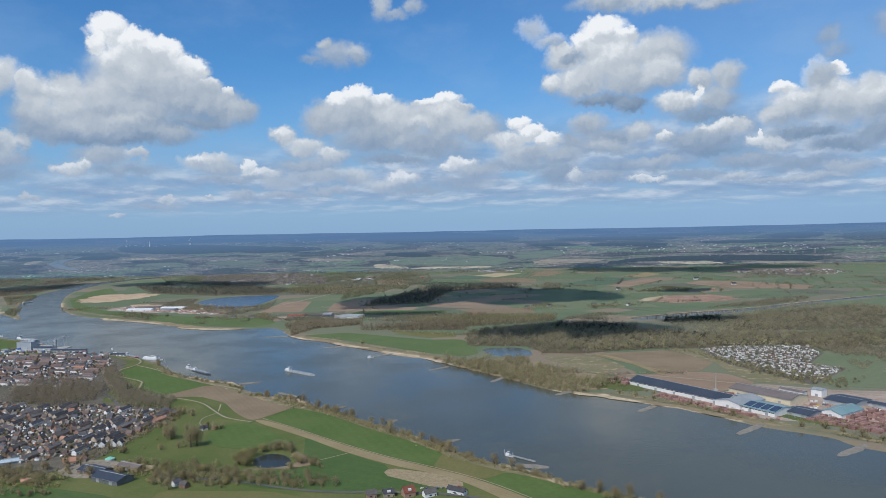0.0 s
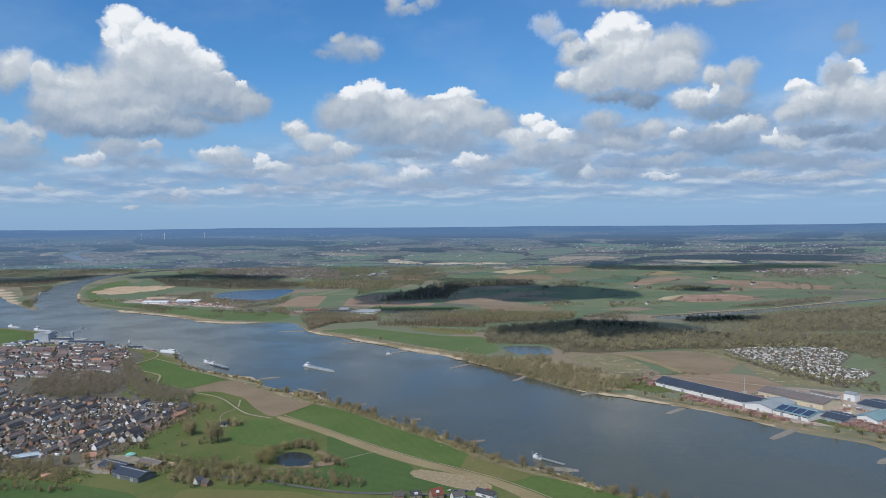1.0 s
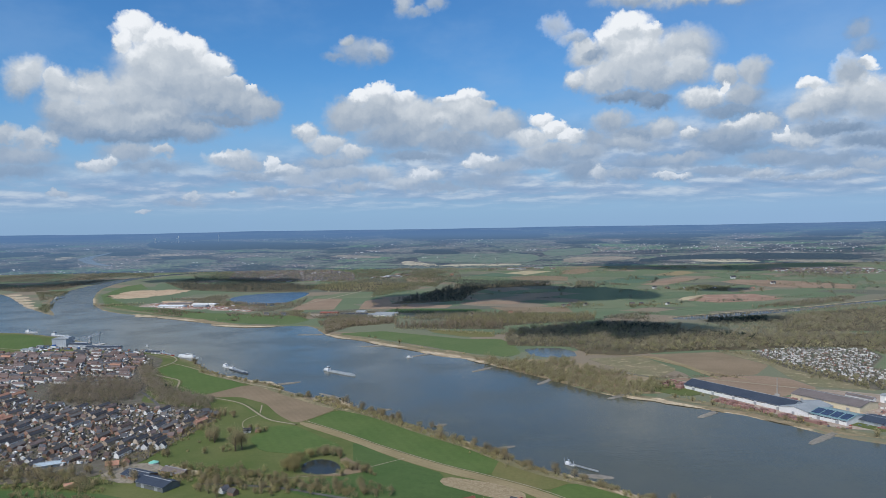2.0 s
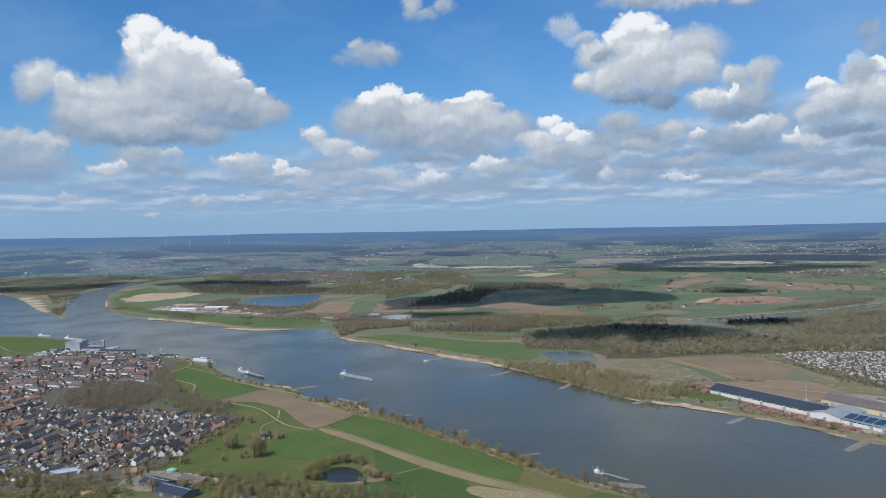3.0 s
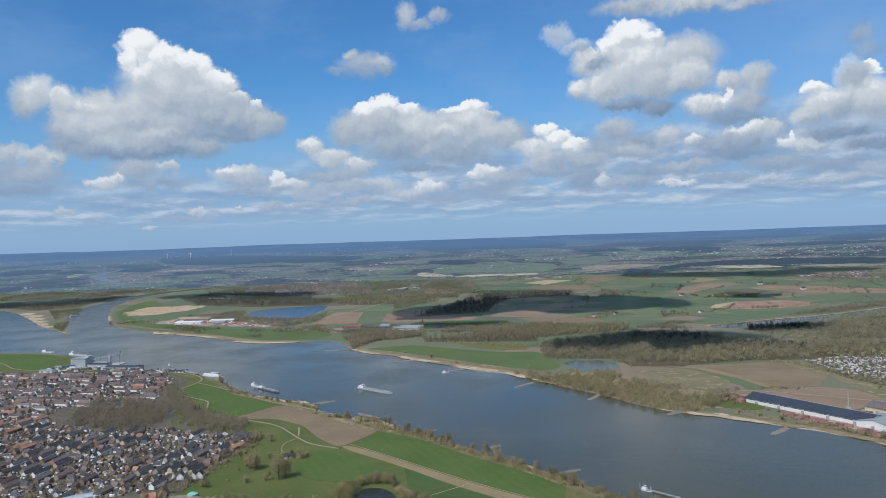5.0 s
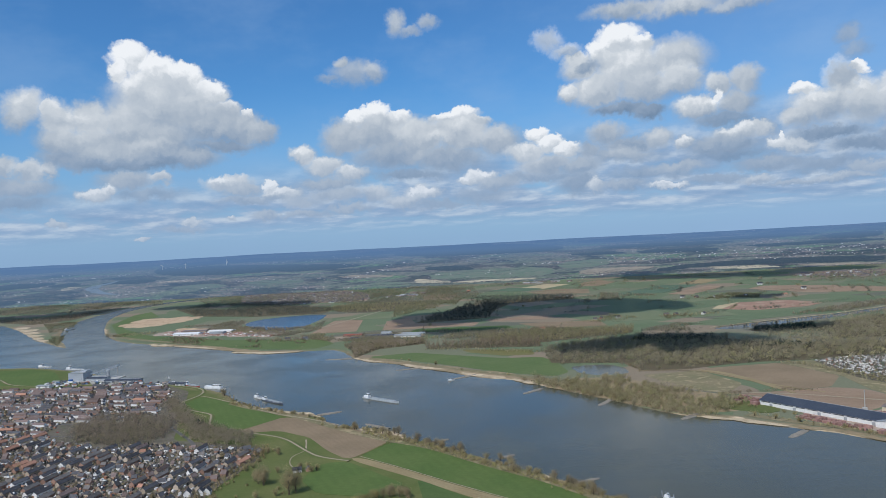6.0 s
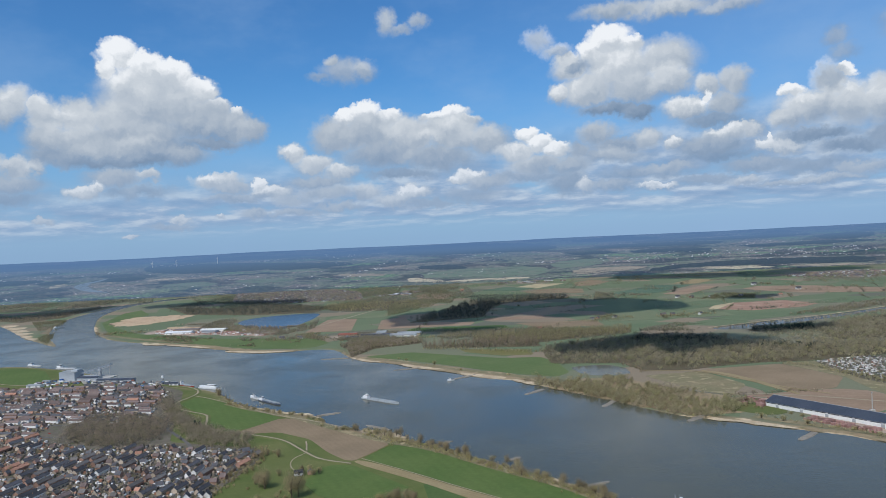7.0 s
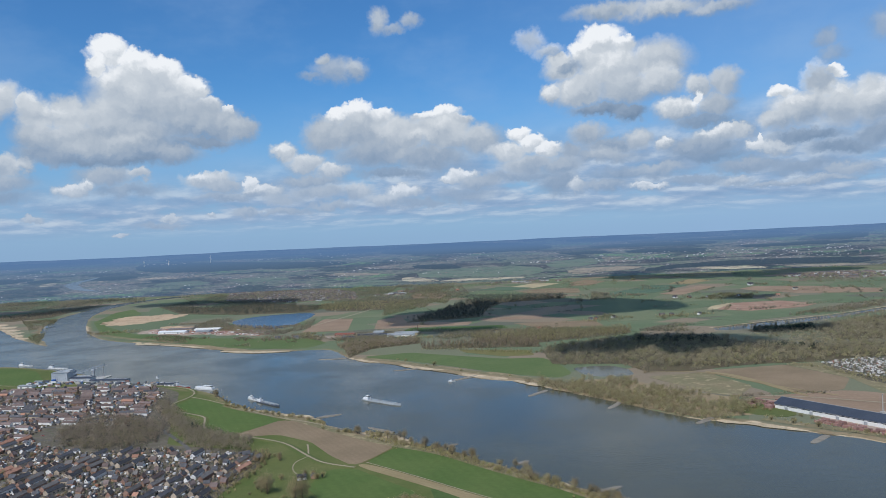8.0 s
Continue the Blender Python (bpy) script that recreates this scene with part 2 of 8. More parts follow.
def make_world():
    w = bpy.data.worlds.new("sky")
    scene.world, w.use_nodes = w, True
    w.node_tree.nodes.clear()
    n = Net(w.node_tree)
    way = n.node("ShaderNodeTexCoord").outputs["Generated"]
    sep = n.node("ShaderNodeSeparateXYZ")
    n.put(sep.inputs[0], way)
    x, y, z = sep.outputs
    az = n.math("MULTIPLY", n.math("ARCTAN2", x, y), 57.2958)
    el = n.math("MULTIPLY", n.math("ARCSINE", z), 57.2958)
    com = n.node("ShaderNodeCombineXYZ")
    n.put(com.inputs[0], az), n.put(com.inputs[1], el)
    at = com.outputs[0]

    sky = n.node("ShaderNodeTexSky", sky_type="NISHITA")
    sky.sun_disc, sky.sun_elevation, sky.sun_rotation = False, SUN_EL, math.atan2(SUN_FROM[0], SUN_FROM[1])
    sky.altitude, sky.air_density, sky.dust_density, sky.ozone_density = 300, 1.1, 0.6, 1.6
    blue = n.vec("MULTIPLY", sky.outputs[0], SKY_GAIN)

    def centred(p, scale, detail, rough):
        return n.vec("SUBTRACT", n.noise(p, scale, detail, rough, True), (0.5, 0.5, 0.5))

    # ragged, curling outlines
    p = n.vec("MULTIPLY_ADD", centred(at, 0.30, 2, 0.5), (1.5, 1.1, 0), at)
    p = n.vec("MULTIPLY_ADD", centred(at, 1.1, 3, 0.55), (0.95, 0.95, 0), p)
    p = n.vec("MULTIPLY_ADD", centred(at, 3.4, 3, 0.5), (0.42, 0.42, 0), p)
    # the sheet of small far clouds, on a flat layer
    low = n.math("MAXIMUM", n.math("ADD", el, 1.6), 0.3)
    flat = n.node("ShaderNodeCombineXYZ")
    n.put(flat.inputs[0], n.math("MULTIPLY", az, 0.30)), n.put(flat.inputs[1], n.math("MULTIPLY", n.math("LOGARITHM", low, 2.718), 5.5))

    def layer(q):
        return n.noise(q, 0.7, 5, 0.55)

    f0, f1 = layer(flat.outputs[0]), layer(n.vec("ADD", flat.outputs[0], (-0.1, 0.45, 0)))
    cover = n.step(el, 0.5, 2.2)
    gone = n.step(n.math("MULTIPLY_ADD", az, -0.08, el), 8.0, 4.4)
    out_of_view = n.math("MAXIMUM", n.step(n.math("ABSOLUTE", az), 40, 48), n.step(el, 21, 27))
    amount = n.math("MAXIMUM", n.math("MULTIPLY", cover, gone), n.math("MULTIPLY", n.math("MULTIPLY", out_of_view, 0.55), n.step(el, 1, 4)))
    sheet = n.math("MULTIPLY", n.step(f0, 0.22, 0.55), n.math("MULTIPLY", amount, 0.88))
    # tops toward the sun are white, the undersides grey
    def relief(q):
        return n.noise(q, 0.55, 4, 0.5)

    curl = n.math("SUBTRACT", relief(p), relief(n.vec("ADD", p, (-0.25, 0.5, 0))))
    rough = n.math("MULTIPLY_ADD", n.math("SUBTRACT", n.noise(at, 0.35, 3, 0.5), 0.5), 0.22, n.math("MULTIPLY", curl, 0.55))
    lit_far = n.math("ADD", n.math("MULTIPLY", n.math("SUBTRACT", f0, f1), 3.2), 0.52, clamp=True)
    stops = [(0.0, (0.15, 0.235, 0.36)), (0.3, (0.265, 0.35, 0.47)), (0.55, (0.405, 0.47, 0.55)), (0.82, (0.60, 0.645, 0.69)), (1.0, (0.87, 0.89, 0.91))]
    far = n.ramp(lit_far, [(0.0, (0.23, 0.345, 0.53)), (0.5, (0.31, 0.42, 0.59)), (1.0, (0.53, 0.61, 0.71))])
    air = n.step(el, 8.5, 1.0, 0.0, 0.5)
    # thin high veil, and pale air along the horizon
    thin = n.math("MULTIPLY", n.step(n.noise(at, 0.07, 5, 0.6, stretch=(1.0, 1.9, 0)), 0.42, 0.72), 0.22)
    thin = n.math("ADD", thin, n.step(az, -6, 34, 0.0, 0.26))
    base = n.mix(thin, blue, (0.33, 0.48, 0.70))
    base = n.mix(n.step(el, 12.5, -0.5, 0, 0.76), base, (0.285, 0.43, 0.665))
    col = n.mix(sheet, base, far)

    def glow(colour):
        bg = n.node("ShaderNodeBackground")
        n.put(bg.inputs[0], colour)
        return bg.outputs[0]

    # the heaps lie over one another, each lit from above
    shown = glow(col)
    for heap in CLOUDS.values():
        tone, body = None, None
        for a, e, ra, re, foot, crown, soft in heap:
            v = n.vec("MULTIPLY_ADD", p, (1 / ra, 1 / re, 0), (-a / ra, -e / re, 0))
            up = n.vec("DOT_PRODUCT", v, (-0.22, 0.95, 0))
            inner = n.math("MULTIPLY_ADD", up, 0.36 * (1 - 0.6 * soft), 0.58 - 0.40 * soft, clamp=True)
            here = n.step(n.vec("LENGTH", v), 1.03 + 0.27 * soft, inner, 0.0, 1 - 0.85 * max(0.0, soft - 0.6))
            own = n.step(up, -0.9, 0.68, foot, crown)
            if tone is None:
                tone, body = own, here
            else:
                m = n.node("ShaderNodeMix", data_type="FLOAT")
                n.put(m.inputs[0], here), n.put(m.inputs[2], tone), n.put(m.inputs[3], own)
                tone, body = m.outputs[0], n.math("MAXIMUM", body, here)
        white = n.mix(air, n.ramp(n.math("MULTIPLY_ADD", tone, 1.24, n.math("SUBTRACT", rough, 0.18), clamp=True), stops), (0.36, 0.47, 0.63))
        over = n.node("ShaderNodeMixShader")
        n.put(over.inputs[0], n.math("SUBTRACT", 1.0, body)), n.put(over.inputs[1], glow(white)), n.put(over.inputs[2], shown)
        shown = over.outputs[0]
    out = n.node("ShaderNodeOutputWorld")
    n.put(out.inputs[0], shown)
    w.cycles.sampling_method, w.cycles.sample_map_resolution = "MANUAL", 512


SKY_GAIN = (0.038, 0.076, 0.113)
make_world()


# ---- materials ----
def material(name, build, rough=0.85, spec=0.3, metal=0.0):
    m = bpy.data.materials.new(name)
    m.use_nodes = True
    m.node_tree.nodes.clear()
    n = Net(m.node_tree)
    p = n.node("ShaderNodeBsdfPrincipled")
    p.inputs["Roughness"].default_value, p.inputs["Specular IOR Level"].default_value, p.inputs["Metallic"].default_value = rough, spec, metal
    place = n.node("ShaderNodeNewGeometry").outputs["Position"]
    colour, bump = build(n, place, p)
    n.put(p.inputs["Base Color"], colour if not isinstance(colour, tuple) else (*colour[:3], 1))
    if bump is not None:
        b = n.node("ShaderNodeBump")
        b.inputs["Strength"].default_value, b.inputs["Distance"].default_value = bump[1], bump[2]
        n.put(b.inputs["Height"], bump[0])
        n.put(p.inputs["Normal"], b.outputs[0])
    n.put(n.node("ShaderNodeOutputMaterial").inputs[0], p.outputs[0])
    return m


def mottled(name, a, b, big=0.02, small=0.4, rough=0.9, spec=0.2, c=None, bump=0.3, turn=0.0, rows=0.0, each=0.0, metal=0.0):
    """Two colours at two scales, with rows (metres apart, running at turn degrees) and a tint of its own for each object."""
    def build(n, at, p):
        f = n.noise(at, big, 5, 0.6)
        g = n.noise(at, small, 4, 0.7)
        col = n.mix(n.step(f, 0.3, 0.7), a, b)
        if c:
            col = n.mix(n.math("MULTIPLY", n.step(n.noise(at, big * 2.7, 6, 0.65), 0.52, 0.66), 0.8), col, c)
        shade = n.math("MULTIPLY_ADD", g, 0.5, 0.75)
        if rows:
            s = (math.cos(radians(turn)) / rows, math.sin(radians(turn)) / rows, 0)
            wave = n.math("SINE", n.math("MULTIPLY", n.vec("DOT_PRODUCT", at, s), 6.2832))
            shade = n.math("ADD", shade, n.math("MULTIPLY", wave, 0.022))
        if each:
            r = n.node("ShaderNodeObjectInfo").outputs["Random"]
            shade = n.math("MULTIPLY", shade, n.math("MULTIPLY_ADD", r, each, 1 - each / 2))
        col = n.vec("SCALE", col)
        n.put(col.node.inputs["Scale"], shade)
        return col, (g, bump, 1.0) if bump else None
    return material(name, build, rough, spec, metal)


GRASS = mottled("grass", (0.085, 0.115, 0.034), (0.12, 0.133, 0.046), 0.012, 0.25, c=(0.14, 0.125, 0.05))
PASTURE = mottled("pale pasture", (0.135, 0.17, 0.09), (0.17, 0.185, 0.11), 0.006, 0.1)
CROP = mottled("young crop", (0.078, 0.125, 0.033), (0.10, 0.142, 0.041), 0.01, 0.15, turn=25, rows=14)
CROP_DARK = mottled("dark young crop", (0.06, 0.105, 0.03), (0.078, 0.12, 0.038), 0.01, 0.15, turn=60, rows=18)
OLIVE = mottled("olive grassland", (0.14, 0.14, 0.05), (0.17, 0.15, 0.06), 0.02, 0.2)
SOIL = mottled("ploughed soil", (0.205, 0.152, 0.096), (0.255, 0.192, 0.124), 0.012, 0.3, turn=30, rows=9)
SOIL_RED = mottled("reddish soil", (0.245, 0.172, 0.115), (0.30, 0.215, 0.15), 0.01, 0.2, turn=80, rows=16)
TAN = mottled("dry pale soil", (0.245, 0.192, 0.102), (0.292, 0.232, 0.13), 0.02, 0.3, turn=50, rows=6)
STRAW = mottled("pale straw", (0.38, 0.31, 0.19), (0.46, 0.38, 0.24), 0.01, 0.2)
WASTE = mottled("rough wasteland", (0.225, 0.188, 0.112), (0.17, 0.16, 0.085), 0.02, 0.2, c=(0.38, 0.31, 0.19))
DRY = mottled("dry bank grass", (0.25, 0.19, 0.115), (0.32, 0.25, 0.155), 0.03, 0.3, c=(0.15, 0.145, 0.07))
SAND = mottled("sand", (0.42, 0.33, 0.22), (0.58, 0.47, 0.33), 0.03, 0.4, c=(0.27, 0.215, 0.13))
PIT = mottled("orange-brown pit sand", (0.44, 0.31, 0.20), (0.52, 0.39, 0.26), 0.015, 0.2, c=(0.27, 0.20, 0.12))
YARD = mottled("yard paving", (0.31, 0.24, 0.19), (0.41, 0.34, 0.28), 0.03, 0.3, c=(0.32, 0.17, 0.115))
GARDEN = mottled("gardens", (0.10, 0.088, 0.062), (0.165, 0.142, 0.115), 0.05, 0.5, c=(0.075, 0.105, 0.038))
BLUEGREEN = mottled("bluish young crop", (0.085, 0.135, 0.085), (0.105, 0.155, 0.10), 0.008, 0.12, turn=60, rows=18)
GREEN = mottled("fresh pasture", (0.108, 0.15, 0.08), (0.138, 0.17, 0.098), 0.007, 0.12, turn=15, rows=20)
MEADOW = mottled("river meadow grass", (0.092, 0.136, 0.048), (0.12, 0.156, 0.06), 0.008, 0.15, turn=40, rows=16)
BRICKPIT = mottled("red-brown clay", (0.28, 0.17, 0.12), (0.34, 0.22, 0.16), 0.012, 0.1, c=(0.42, 0.33, 0.25))
FOREST_FLOOR = mottled("leaf litter", (0.10, 0.08, 0.05), (0.13, 0.11, 0.065), 0.02, 0.2, c=(0.09, 0.10, 0.04))


def ground_colour(n, at, p):
    bank = n.node("ShaderNodeAttribute", attribute_name="bank").outputs["Fac"]
    far = n.node("ShaderNodeAttribute", attribute_name="across").outputs["Fac"]
    f, g = n.noise(at, 0.01, 5, 0.6), n.noise(at, 0.2, 4, 0.7)
    grass = n.mix(n.step(f, 0.3, 0.7), (0.088, 0.118, 0.034), (0.138, 0.146, 0.055))
    # strips of farmland beyond the river
    q = n.vec("MULTIPLY", n.vec("ADD", at, n.vec("MULTIPLY", n.noise(at, 0.004, 2, 0.5, True), (90, 90, 0))), (0.0052, 0.0068, 0))
    cell = n.node("ShaderNodeTexVoronoi", voronoi_dimensions="2D")
    n.put(cell.inputs["Vector"], q)
    cell.inputs["Scale"].default_value = 1.0
    sep = n.node("ShaderNodeSeparateColor")
    n.put(sep.inputs[0], cell.outputs["Color"])
    farm = n.ramp(sep.outputs[0], [(0.0, (0.13, 0.165, 0.095)), (0.3, (0.17, 0.178, 0.115)), (0.5, (0.14, 0.174, 0.10)), (0.66, (0.19, 0.178, 0.125)), (0.8, (0.235, 0.19, 0.135)), (0.92, (0.13, 0.135, 0.10))], True)
    col = n.mix(far, grass, farm)
    dry = n.math("MULTIPLY", n.step(bank, 36, 10), n.step(n.noise(at, 0.03, 5, 0.65), 0.36, 0.52))
    col = n.mix(n.math("MULTIPLY", dry, 0.85), col, (0.25, 0.195, 0.12))
    edge = n.math("ADD", bank, n.math("MULTIPLY", n.math("SUBTRACT", n.noise(at, 0.021, 5, 0.65), 0.5), 130))
    col = n.mix(n.step(edge, 4, -5), col, n.mix(n.step(n.noise(at, 0.06, 4, 0.6), 0.4, 0.6), (0.40, 0.31, 0.20), (0.56, 0.45, 0.31)))
    col = n.vec("SCALE", col)
    n.put(col.node.inputs["Scale"], n.math("MULTIPLY_ADD", g, 0.5, 0.75))
    return col, (g, 0.3, 1.0)


GROUND = material("countryside ground", ground_colour, 0.92, 0.15)


def water_colour(n, at, p):
    f = n.noise(at, 0.004, 4, 0.6, stretch=(1.0, 1.0, 0))
    col = n.mix(n.step(f, 0.35, 0.65), (0.070, 0.073, 0.050), (0.084, 0.085, 0.057))
    ripple = n.math("ADD", n.noise(at, 0.35, 5, 0.6), n.math("MULTIPLY", n.noise(at, 0.05, 4, 0.6), 1.5))
    n.put(p.inputs["Roughness"], n.step(n.noise(at, 0.006, 4, 0.6), 0.35, 0.65, 0.1, 0.24))
    return col, (ripple, 0.12, 1.0)


WATER = material("river water", water_colour, 0.15, 0.26)
CLOUD = mottled("cloud", (0.8, 0.8, 0.8), (0.75, 0.77, 0.8), 0.003, 0.02, bump=0)
CLOUD.node_tree.nodes["Principled BSDF"].inputs["Alpha"].default_value = 0.7


def painted_haze(n, at, col, p):
    """Dims a far colour and paints blue haze over it as emission, more with distance."""
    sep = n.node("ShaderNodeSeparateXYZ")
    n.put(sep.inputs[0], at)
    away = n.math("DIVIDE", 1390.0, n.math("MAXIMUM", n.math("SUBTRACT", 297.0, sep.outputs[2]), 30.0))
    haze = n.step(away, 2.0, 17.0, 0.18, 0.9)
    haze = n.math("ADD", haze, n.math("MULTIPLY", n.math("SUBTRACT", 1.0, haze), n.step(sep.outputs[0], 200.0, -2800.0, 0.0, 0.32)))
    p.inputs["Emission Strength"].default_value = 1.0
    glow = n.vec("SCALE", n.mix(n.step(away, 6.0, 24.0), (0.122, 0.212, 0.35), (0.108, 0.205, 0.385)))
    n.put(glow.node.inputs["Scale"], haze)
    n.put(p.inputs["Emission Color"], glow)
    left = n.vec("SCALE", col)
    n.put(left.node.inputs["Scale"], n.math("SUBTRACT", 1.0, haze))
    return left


def distance_colour(n, at, p):
    uv = n.node("ShaderNodeUVMap", uv_map="plan").outputs[0]

    def spread(wide, high, detail=3, rough=0.6):
        return n.noise(at, 1.0, detail, rough, stretch=(1 / wide, 0.0, 1 / high))

    land = n.mix(n.step(spread(300, 26, 4), 0.4, 0.6), (0.125, 0.14, 0.095), (0.165, 0.15, 0.12))
    cell = n.node("ShaderNodeTexVoronoi", voronoi_dimensions="2D")
    n.put(cell.inputs["Vector"], n.vec("MULTIPLY", n.vec("ADD", uv, n.vec("MULTIPLY", n.noise(uv, 1.2, 3, 0.5, True), (0.6, 0.6, 0))), (1.1, 1.5, 0)))
    cell.inputs["Scale"].default_value = 1.0
    sep = n.node("ShaderNodeSeparateColor")
    n.put(sep.inputs[0], cell.outputs["Color"])
    crop = n.ramp(sep.outputs[0], [(0.0, (0.12, 0.20, 0.08)), (0.45, (0.15, 0.18, 0.10)), (0.7, (0.22, 0.18, 0.13)), (0.9, (0.42, 0.34, 0.24))], True)
    col = n.mix(n.math("MULTIPLY", n.step(sep.outputs[1], 0.52, 0.56), n.step(spread(300, 14), 0.42, 0.52)), land, crop)
    # hedges, trees and woods
    col = n.mix(n.math("MULTIPLY", n.step(spread(30, 8, 5, 0.7), 0.42, 0.6), 0.75), col, (0.055, 0.06, 0.042))
    col = n.mix(n.math("MULTIPLY", n.step(spread(210, 15, 5), 0.54, 0.58), 0.85), col, (0.03, 0.038, 0.036))
    # towns: brown roofs and pale fronts
    town = n.step(spread(420, 30, 2), 0.5, 0.58)
    col = n.mix(n.math("MULTIPLY", town, n.step(spread(13, 4, 3, 0.7), 0.42, 0.58, 0.0, 0.6)), col, (0.26, 0.19, 0.165))
    pale = n.math("MULTIPLY", n.step(spread(22, 5.0, 3, 0.65), 0.595, 0.65), n.math("MULTIPLY_ADD", town, 0.75, 0.04))
    col = n.mix(pale, col, (0.75, 0.72, 0.7))
    # cloud shade painted in as darker patches of the colour
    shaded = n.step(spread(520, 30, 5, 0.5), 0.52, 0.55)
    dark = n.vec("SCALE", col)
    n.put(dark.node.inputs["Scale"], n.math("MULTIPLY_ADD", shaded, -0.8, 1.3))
    return painted_haze(n, at, dark, p), None


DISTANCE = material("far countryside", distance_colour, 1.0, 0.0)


# ---- helpers for shapes ----
def mesh_object(name, verts, faces, mat, parent=None, smooth=False):
    me = bpy.data.meshes.new(name)
    me.from_pydata([tuple(v) for v in verts], [], faces)
    me.materials.append(mat)
    if smooth:
        me.shade_smooth()
    ob = new(name, me)
    if parent:
        ob.parent = parent
    return ob


def rounded(points, closed=True, times=2):
    """Corner cutting, which turns a rough outline into a soft one."""
    p = np.array(points, float)
    for _ in range(times):
        nxt = np.roll(p, -1, 0) if closed else p[1:]
        cur = p if closed else p[:-1]
        cut = np.stack([0.75 * cur + 0.25 * nxt, 0.25 * cur + 0.75 * nxt], 1).reshape(-1, 2)
        p = cut if closed else np.vstack([p[:1], cut, p[-1:]])
    return p


def inside(points, poly):
    x, y = points[:, 0], points[:, 1]
    res = np.zeros(len(points), bool)
    for (x0, y0), (x1, y1) in zip(poly, np.roll(poly, -1, 0)):
        hit = (y0 > y) != (y1 > y)
        with np.errstate(divide="ignore", invalid="ignore"):
            res ^= hit & (x < (x1 - x0) * (y - y0) / (y1 - y0) + x0)
    return res


def edge_distance(points, poly, closed=True):
    best = np.full(len(points), 1e9)
    ends = np.roll(poly, -1, 0) if closed else poly[1:]
    for a, b in zip(poly, ends):
        d = b - a
        t = np.clip(((points - a) @ d) / max(d @ d, 1e-9), 0, 1)
        best = np.minimum(best, np.hypot(*(points - a - t[:, None] * d).T))
    return best


# ---- ground, river and lakes ----
NEAR_BANK = [(-4300, 2900), (-2600, 2420), (-1439, 2126), (-1336, 2118), (-1203, 2052), (-1122, 1992), (-1014, 1916), (-953, 1842), (-854, 1787), (-789, 1747),
             (-647, 1656), (-591, 1552), (-524, 1485), (-442, 1424), (-392, 1406), (-371, 1345), (-326, 1306), (-287, 1297), (-231, 1232),
             (-180, 1192), (-130, 1127), (-80, 1072), (-30, 1022), (10, 965), (50, 920), (100, 885), (134, 840), (189, 797), (260, 735), (420, 560), (640, 300), (900, -200)]
FAR_BANK = [(1500, 80), (1000, 500), (700, 790), (555, 925), (530, 950), (520, 1000), (451, 1043), (428, 1087), (368, 1163), (328, 1192), (263, 1255), (195, 1290),
            (136, 1378), (78, 1468), (26, 1538), (-43, 1641), (-114, 1678), (-194, 1786), (-250, 1822), (-299, 1893), (-376, 1946), (-423, 2002), (-449, 2073),
            (-492, 2172), (-545, 2187), (-686, 2165), (-768, 2217), (-881, 2299), (-1009, 2401), (-1147, 2484), (-1274, 2571), (-1377, 2679)]
UPPER_BANK = [(-1528, 2915), (-1669, 3217), (-1790, 3495), (-1875, 3819), (-1900, 4076), (-1875, 4350), (-1700, 4600), (-1750, 4660), (-1930, 4462), (-2004, 4175),
              (-1970, 3800), (-1928, 3488), (-1815, 3166), (-1670, 2854), (-1406, 2451), (-1508, 2564), (-1643, 2707), (-1846, 2952), (-2094, 3274), (-2362, 3523),
              (-3000, 3900), (-4300, 4400)]
RIVER = rounded(NEAR_BANK + FAR_BANK + UPPER_BANK)
LAKES = {
    "gravel lake": [(-1007, 2957), (-998, 3132), (-868, 3235), (-722, 3239), (-707, 3071), (-722, 2862), (-747, 2699), (-852, 2746)],
    "woodland pond": [(85, 1747), (114, 1762), (184, 1763), (208, 1662), (158, 1637), (102, 1659)],
    "old river arm": [(540, 2240), (661, 2300), (781, 2353), (916, 2395), (1094, 2479), (1271, 2586), (1900, 2900), (1900, 2860), (1246, 2535), (1066, 2420), (953, 2360), (845, 2300), (644, 2196)],
    "reed lake": [(900, 1555), (958, 1600), (1100, 1590), (1150, 1500), (1000, 1470), (913, 1515)],
    "farm pond": [(-245, 918), (-251, 945), (-248, 958), (-236, 970), (-213, 961), (-198, 930), (-201, 914), (-222, 910)],
    "fishing pond": [(-640, 3350), (-480, 3380), (-450, 3260), (-600, 3230)],
    "flooded wood": [(700, 1830), (760, 1850), (800, 1800), (740, 1770)],
}
LAKES = {k: rounded(v) for k, v in LAKES.items()}
WATER_Z = -0.7

gx = np.r_[-4300:-2200:60, -2200:-1500:20, -1500:1300:9, 1300:2200:20, 2200:4301:60]
gy = np.r_[-1500:600:80, 600:2500:7, 2500:3400:14, 3400:4701:25]
X, Y = np.meshgrid(gx, gy)
flat_pts = np.stack([X.ravel(), Y.ravel()], 1).astype(float)
shore, sandy = np.full(len(flat_pts), 400.0), np.full(len(flat_pts), 400.0)
for outline in [RIVER, *LAKES.values()]:
    lo, hi = outline.min(0) - 130, outline.max(0) + 130
    sel = np.where(((flat_pts > lo) & (flat_pts < hi)).all(1))[0]
    d = edge_distance(flat_pts[sel], outline)
    d[inside(flat_pts[sel], outline)] *= -1
    shore[sel] = np.minimum(shore[sel], d)
    sandy[sel] = np.minimum(sandy[sel], d if outline is RIVER else np.abs(d) + 22)
